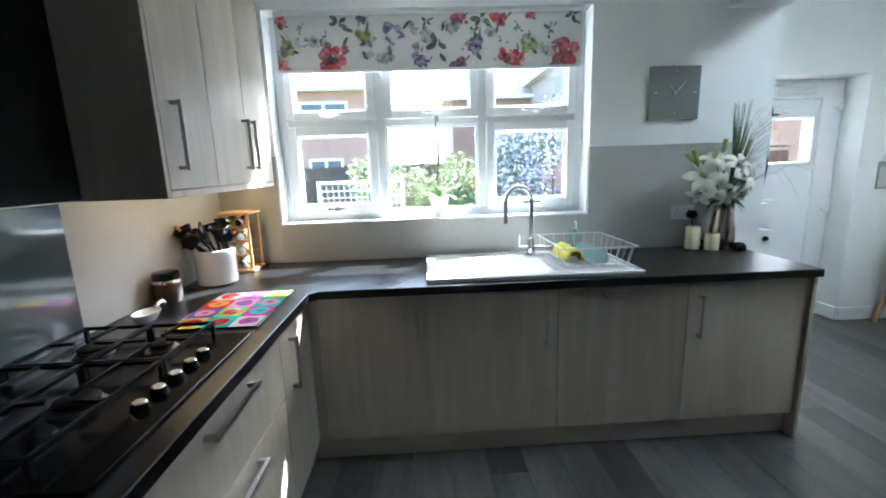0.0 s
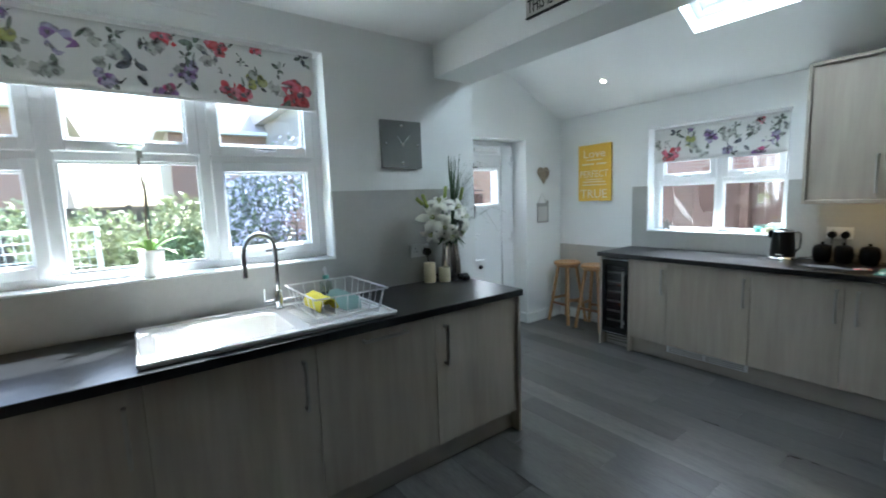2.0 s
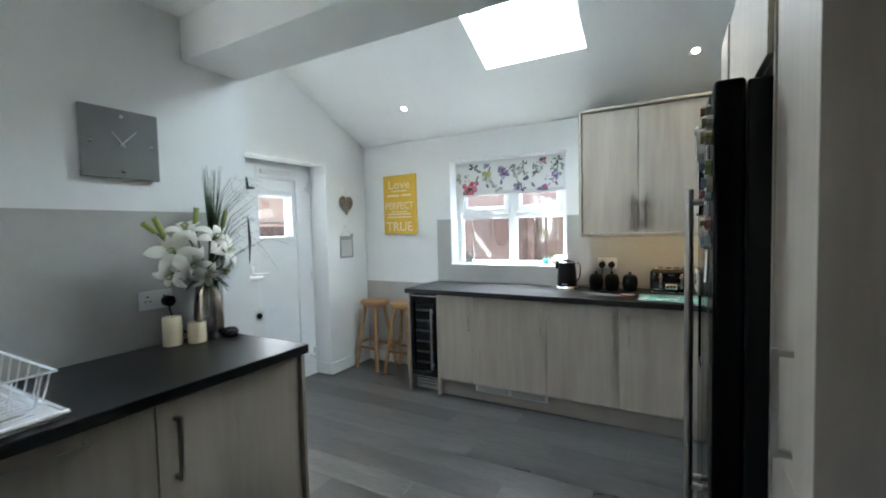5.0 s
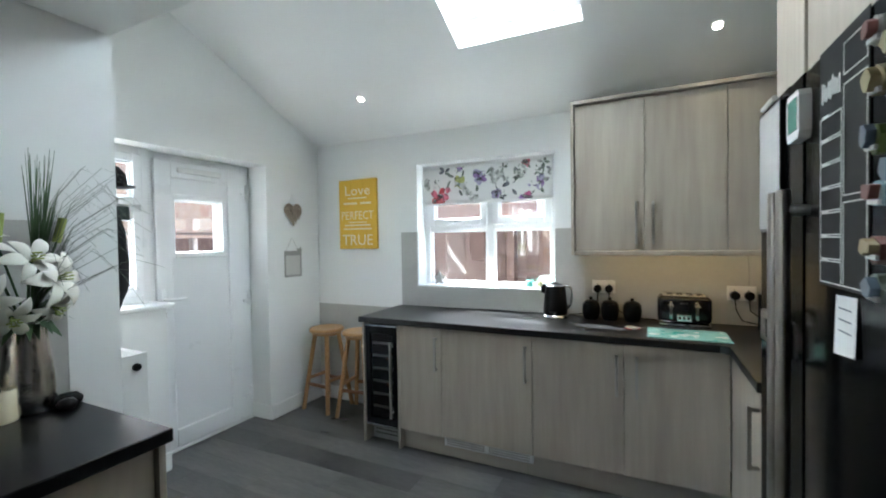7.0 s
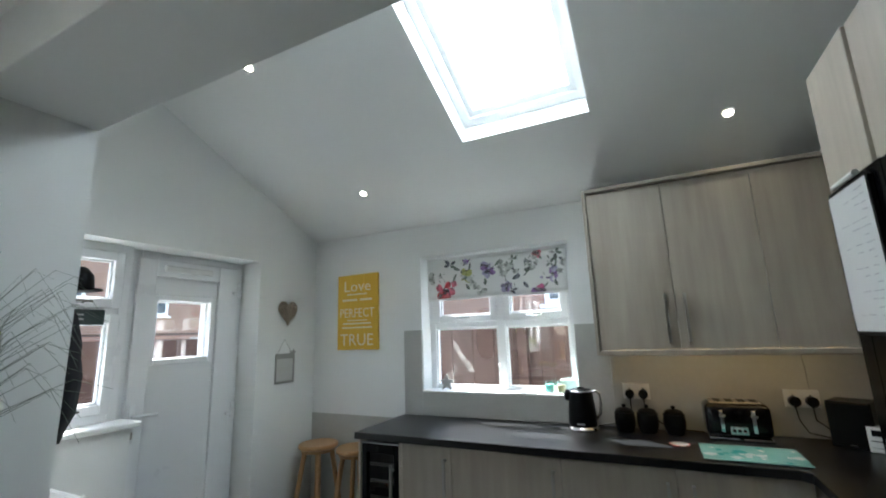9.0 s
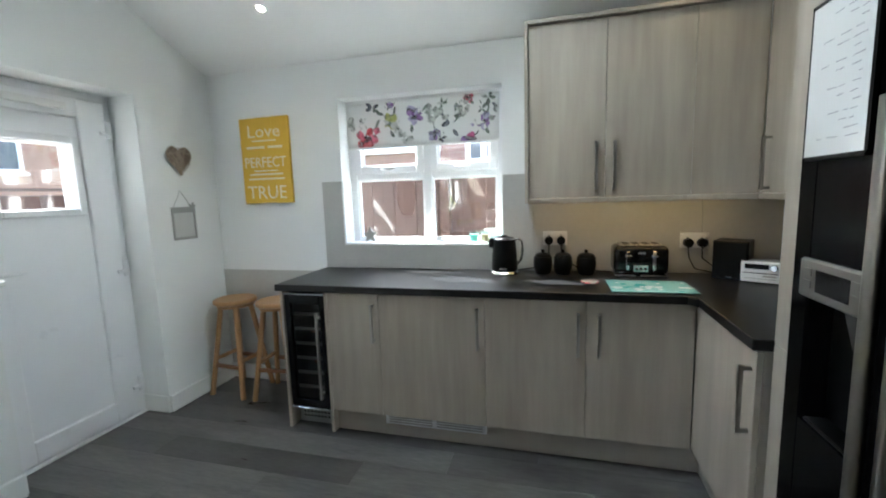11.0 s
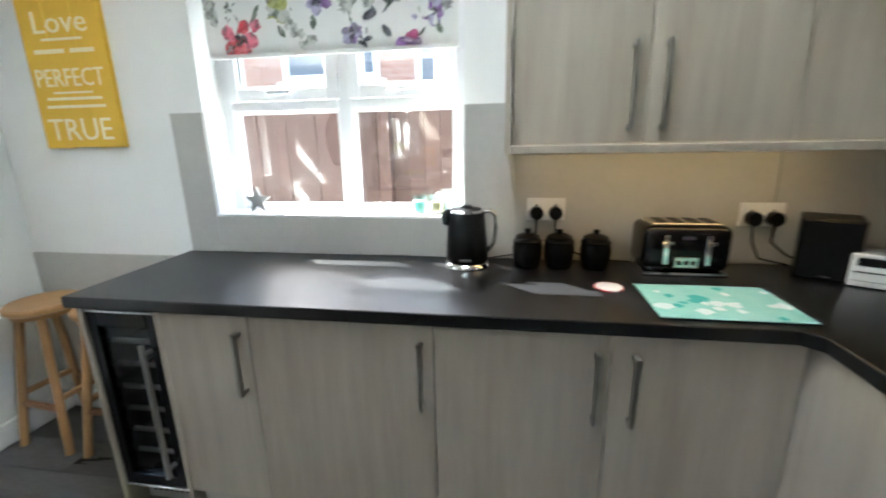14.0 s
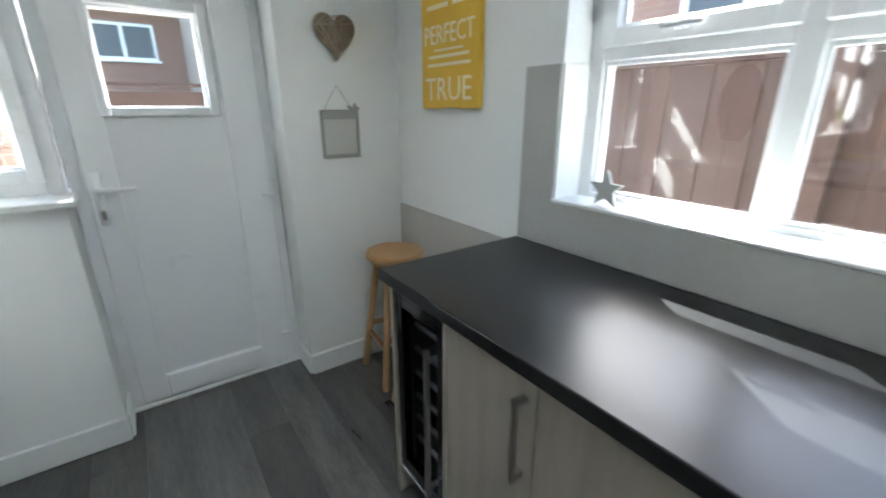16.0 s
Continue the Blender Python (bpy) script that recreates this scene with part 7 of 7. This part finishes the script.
def house(name, label, along, at, u0, u1, z1, face, windows, depth=7.0, roof_rise=2.6, gable=False):
    """A brick house; its front lies in the plane at, across the other axis."""
    c = (u0 + u1) / 2
    th = thing(name, (c, at, -0.3) if along == "x" else (at, c, -0.3), label, "house", "neighbouring houses")
    back = at - face * depth
    lo, hi = min(at, back), max(at, back)
    part("wall", box(u0, u1, lo, hi, -0.3, z1) if along == "x" else box(lo, hi, u0, u1, -0.3, z1), MORTAR, th, "brick wall")
    holes = [(a, b, c_, d) for a, b, c_, d in windows]
    ob = new("bricks", bricks_bm(along, at + face * 0.001, u0, u1, -0.3, z1, holes, face))
    ob.data.materials.append(BRICK)
    ob.parent = th
    ob.location = -ORIGIN[th]
    tagged(ob, "red bricks in running bond", kind="stuff")
    for a, b, c_, d in windows:
        def bar(x0, x1, z0, z1_, w0, w1):
            p, q = sorted((at + face * w0, at + face * w1))
            return box(x0, x1, p, q, z0, z1_) if along == "x" else box(p, q, x0, x1, z0, z1_)
        wn_ = part("window", bar(a, b, c_, d, 0.002, 0.02), DARK_PANE, th, "dark window panes")
        m_ = (a + b) / 2
        for x0_, x1_, z0_, z1_ in ((a, a + 0.08, c_, d), (b - 0.08, b, c_, d), (m_ - 0.05, m_ + 0.05, c_, d), (a + 0.08, m_ - 0.05, d - 0.08, d), (m_ + 0.05, b - 0.08, d - 0.08, d),
                                   (a + 0.08, m_ - 0.05, c_, c_ + 0.08), (m_ + 0.05, b - 0.08, c_, c_ + 0.08)):
            part("frame", bar(x0_, x1_, z0_, z1_, 0.02, 0.06), UPVC, wn_)
        part("sill", bar(a - 0.08, b + 0.08, c_ - 0.07, c_, 0.0, 0.1), UPVC, wn_)
    bm = bmesh.new()
    over = 0.35
    if along == "x":
        prof = [(lo - over, z1 - 0.1), ((lo + hi) / 2, z1 + roof_rise), (hi + over, z1 - 0.1)]
        a = [bm.verts.new((u0 - over, y, z)) for y, z in prof]
        b = [bm.verts.new((u1 + over, y, z)) for y, z in prof]
    else:
        prof = [(lo - over, z1 - 0.1), ((lo + hi) / 2, z1 + roof_rise), (hi + over, z1 - 0.1)]
        a = [bm.verts.new((x, u0 - over, z)) for x, z in prof]
        b = [bm.verts.new((x, u1 + over, z)) for x, z in prof]
    bm.faces.new(a)
    bm.faces.new(b)
    for i in range(3):
        j = (i + 1) % 3
        bm.faces.new((a[i], a[j], b[j], b[i]))
    part("roof", bm, TILE, th, "brown tiled roof")
    p, q = sorted((at + face * 0.02, at + face * 0.40))
    part("fascia", box(u0 - over, u1 + over, p, q, z1 - 0.22, z1 - 0.08) if along == "x" else box(p, q, u0 - over, u1 + over, z1 - 0.22, z1 - 0.08), UPVC, th, "white fascia and gutter")
    return th


house("house", "red brick house with white windows behind the garden", "x", 17.0, -9.5, -1.5, 4.6, -1, [(-7.6, -6.0, 0.7, 1.9), (-4.2, -2.9, 0.7, 1.9), (-7.6, -6.0, 2.9, 4.0), (-4.4, -2.6, 2.9, 4.0)])
house("house", "red brick house with a low white extension", "x", 20.0, 1.6, 12.0, 4.6, -1, [(2.6, 4.2, 0.7, 1.9), (6.0, 7.6, 0.7, 1.9), (2.6, 4.4, 2.9, 4.0), (5.6, 6.8, 2.9, 4.0), (8.4, 10.2, 2.9, 4.0)])
house("house", "red brick neighbouring house past the fence", "y", 8.6, -2.5, 7.0, 3.5, -1, [(0.4, 1.7, 2.2, 3.1), (3.0, 4.4, 2.2, 3.1), (1.9, 2.5, 1.9, 2.8)], roof_rise=1.5)
house("house", "red brick house behind the back door", "x", 14.5, 5.2, 15.0, 5.0, -1, [(5.9, 7.4, 0.4, 1.6), (5.9, 7.4, 2.3, 3.5), (8.4, 9.6, 2.3, 3.5), (10.4, 11.8, 0.4, 1.6)])


def fence(name, label, along, at, u0, u1, z0, z1, mat, face=-1, board=0.125, horizontal=False):
    th = thing(name, ((u0 + u1) / 2, at, z0) if along == "x" else (at, (u0 + u1) / 2, z0), label, "fence")
    n = int(((z1 - z0) if horizontal else (u1 - u0)) / board)
    for k in range(n):
        if horizontal:
            a, b, c_, d = u0, u1, z0 + k * board, z0 + (k + 1) * board + 0.012
        else:
            a, b, c_, d = u0 + k * board, u0 + (k + 1) * board - 0.004, z0, z1 - 0.012 * ((k * 5) % 3) / 3
        w = 0.006 * (k % 2)
        part("board", box(a, b, at + w, at + w + 0.018, c_, d) if along == "x" else box(at + w, at + w + 0.018, a, b, c_, d), mat, th)
    k = u0
    while k <= u1 + 0.01:
        part("post", box(k - 0.045, k + 0.045, at - face * 0.03, at - face * 0.12, z0, z1 + 0.06) if along == "x" else box(at - face * 0.12, at - face * 0.03, k - 0.045, k + 0.045, z0, z1 + 0.06), mat, th)
        k += 1.83
    part("capping", box(u0, u1, at - 0.02, at + 0.045, z1, z1 + 0.03) if along == "x" else box(at - 0.02, at + 0.045, u0, u1, z1, z1 + 0.03), mat, th)
    return th


fence("garden_fence", "red-brown stained close-boarded fence beside the path", "y", 5.9, -1.5, 6.5, -0.3, 1.62, FENCE, 1)
fence("garden_fence", "dark brown back garden fence", "x", 10.5, -9.0, 2.2, -0.3, 1.50, DARK_FENCE)
fence("garden_fence", "red-brown lapped fence panel behind the back door", "x", 6.6, 2.6, 5.8, -0.3, 1.58, FENCE, -1, 0.14, True)

bw_ = thing("garden_wall", (3.4, 8.6, -0.3), "red brick outbuilding at the end of the garden", "outbuilding")
part("wall", box(2.3, 2.58, 5.2, 9.4, -0.3, 1.95), MORTAR, bw_)
for nm, al, at_, a, b, fc in (("bricks", "y", 2.299, 5.2, 9.4, -1), ("bricks", "x", 5.199, 2.3, 2.58, -1)):
    ob = new(nm, bricks_bm(al, at_, a, b, -0.3, 1.95, face=fc))
    ob.data.materials.append(BRICK)
    ob.parent = bw_
    ob.location = -ORIGIN[bw_]
    tagged(ob, "red bricks in running bond", kind="stuff")
part("coping", box(2.26, 2.62, 5.16, 9.44, 1.95, 2.02), PAVING, bw_)


def leaf_mesh(rng, count, centres, spread, size):
    """Many small leaves scattered round clump centres, as one mesh."""
    verts, faces = [], []
    for k in range(count):
        c, r = centres[rng.randrange(len(centres))]
        d = Vector((rng.gauss(0, 1), rng.gauss(0, 1), rng.gauss(0, 1))).normalized() * r * rng.uniform(0.55, 1.05)
        p = Vector(c) + d * spread
        n = Vector((rng.gauss(0, 1), rng.gauss(0, 1), rng.gauss(0, 1) + 0.6)).normalized()
        t1 = n.orthogonal().normalized()
        t2 = n.cross(t1)
        a = rng.random() * 6.28
        u, v = t1 * math.cos(a) + t2 * math.sin(a), t2 * math.cos(a) - t1 * math.sin(a)
        s = size * rng.uniform(0.6, 1.4)
        b = len(verts)
        verts += [tuple(p - u * s), tuple(p + v * s * 0.42 + n * s * 0.12), tuple(p + u * s), tuple(p - v * s * 0.42 + n * s * 0.12)]
        faces.append((b, b + 1, b + 2, b + 3))
    me = bpy.data.meshes.new("leaves")
    me.from_pydata(verts, [], faces)
    return me


def shrub(at, label, clumps, leaves, size, mat, seed, blossom=0):
    rng = random.Random(seed)
    th = thing("shrub", at, label, "shrub", "garden shrubs")
    base = Vector(at)
    for k, (c, r) in enumerate(clumps):
        part("stem", tube([base + Vector((0.05 * math.cos(k), 0.05 * math.sin(k), 0)), base.lerp(Vector(c), 0.6) + Vector((0.04, 0.02, 0)), Vector(c)], 0.025, 6, taper=0.008), DARK_FENCE, th)
    for nm, me, mm in [("foliage", leaf_mesh(rng, leaves, clumps, 1.0, size), mat)] + ([("blossom", leaf_mesh(rng, blossom, clumps, 1.12, size * 0.75), BLOSSOM)] if blossom else []):
        ob = new(nm, me)
        me.materials.append(mm)
        ob.parent = th
        ob.location = -base
        tagged(ob, kind="stuff")


def clumps(rng, c, rad, n, r):
    return [((c[0] + rng.uniform(-1, 1) * rad[0], c[1] + rng.uniform(-1, 1) * rad[1], c[2] + rng.uniform(-1, 1) * rad[2]), r * rng.uniform(0.6, 1.2)) for _ in range(n)]


rng = random.Random(40)
shrub((1.75, 5.6, -0.3), "large rounded shrub covered in blue blossom", clumps(rng, (1.72, 5.6, 0.95), (0.55, 0.5, 0.85), 26, 0.36), 15000, 0.032, material("deep_green_foliage", (0.085, 0.12, 0.07), 0.6, dark=(0.03, 0.055, 0.025), scale=5), 1, 15000)
YELLOW_GREEN = material("yellow_green_foliage", (0.33, 0.34, 0.17), 0.6, dark=(0.20, 0.22, 0.10), scale=5)
shrub((0.1, 8.0, -0.3), "yellow-green variegated garden shrub", clumps(rng, (0.0, 8.0, 0.75), (0.9, 0.5, 0.7), 22, 0.36), 7000, 0.05, YELLOW_GREEN, 2)
shrub((1.0, 7.0, -0.3), "leafy green garden shrub", clumps(rng, (0.95, 7.0, 0.4), (0.5, 0.5, 0.55), 14, 0.32), 4500, 0.05, FOLIAGE, 3)
shrub((-1.7, 6.2, -0.3), "bright green low garden shrub", clumps(rng, (-1.9, 6.2, 0.35), (0.7, 0.5, 0.5), 16, 0.3), 5000, 0.045, material("bright_foliage", (0.20, 0.26, 0.10), 0.6, dark=(0.10, 0.15, 0.05), scale=5), 4)
shrub((-0.6, 8.8, -0.3), "small yellow-flowered garden shrub", clumps(rng, (-0.7, 8.8, 0.75), (0.35, 0.4, 0.55), 12, 0.26), 3200, 0.045, FOLIAGE, 5)
shrub((-4.2, 7.8, -0.3), "leafy green shrub beside the fence", clumps(rng, (-4.2, 7.8, 0.5), (1.2, 0.5, 0.7), 18, 0.36), 5200, 0.05, FOLIAGE, 6)
rng = random.Random(9)
sp_ = thing("strap_leaf_plant", (0.72, 5.6, -0.3), "clump of long strap-shaped green leaves", "plant")
for k in range(34):
    o = part("leaf", arching_leaf((0.72, 5.6, -0.3), rng.random() * 6.28, rng.uniform(0.3, 0.7), 0.028, rng.uniform(1.0, 1.6), rng.uniform(0.3, 0.6), 7), BRIGHT_LEAF, sp_, smooth=60)

gn = thing("goal_net", (-0.88, 7.2, -0.3), "white framed garden football goal with a net", "goal")
GX0, GX1, GZ = -1.56, -0.20, 1.25
part("goal_frame", tube([(GX0, 7.2, -0.3), (GX0, 7.2, GZ), (GX1, 7.2, GZ), (GX1, 7.2, -0.3)], 0.04, 8), PLASTIC_WHITE, gn, smooth=60)
bm = bmesh.new()
for k in range(15):
    x = GX0 + 0.02 + k * (GX1 - GX0 - 0.04) / 14
    tube([(x, 7.22, GZ - 0.02), (x, 7.75, -0.28)], 0.006, 4, bm)
for k in range(14):
    s_ = k / 13
    tube([(GX0, 7.22 + 0.53 * s_, GZ - 0.02 - 1.5 * s_), (GX1, 7.22 + 0.53 * s_, GZ - 0.02 - 1.5 * s_)], 0.006, 4, bm)
part("net", bm, PLASTIC_WHITE, gn, "white net")

# ---- floor planks ----
def planks():
    w, ln, k = 0.184, 1.22, 0
    meshes = {}
    floor = bpy.data.objects["floor"]
    x = XW
    while x < XE:
        xe = min(x + w, XE + 0.2)
        y = YM - ln * ((k * 0.37) % 1.0)
        ymax = YD - 0.02 if x + w > OPEN_B[1] and x < OPEN_B[2] else YB
        while y < ymax:
            ya, yb = max(y, YM), min(y + ln, ymax)
            if yb - ya > 0.02 and not (ya > YA + 0.1 and xe < XP):
                key = (round(xe - x, 3), round(yb - ya, 3))
                if key not in meshes:
                    b = box(0.0003, xe - x - 0.0003, 0.0003, yb - ya - 0.0003, -0.005, 0.0)
                    top = [e for e in b.edges if all(v.co.z > -0.001 for v in e.verts)]
                    bmesh.ops.bevel(b, geom=top, offset=0.0007, segments=1, affect="EDGES")
                    me = bpy.data.meshes.new("plank")
                    b.to_mesh(me)
                    b.free()
                    me.materials.append(FLOOR)
                    meshes[key] = me
                ob = new("plank", meshes[key])
                ob.parent = floor
                ob.location = (x, ya, 0)
            y += ln
        x += w
        k += 1


planks()
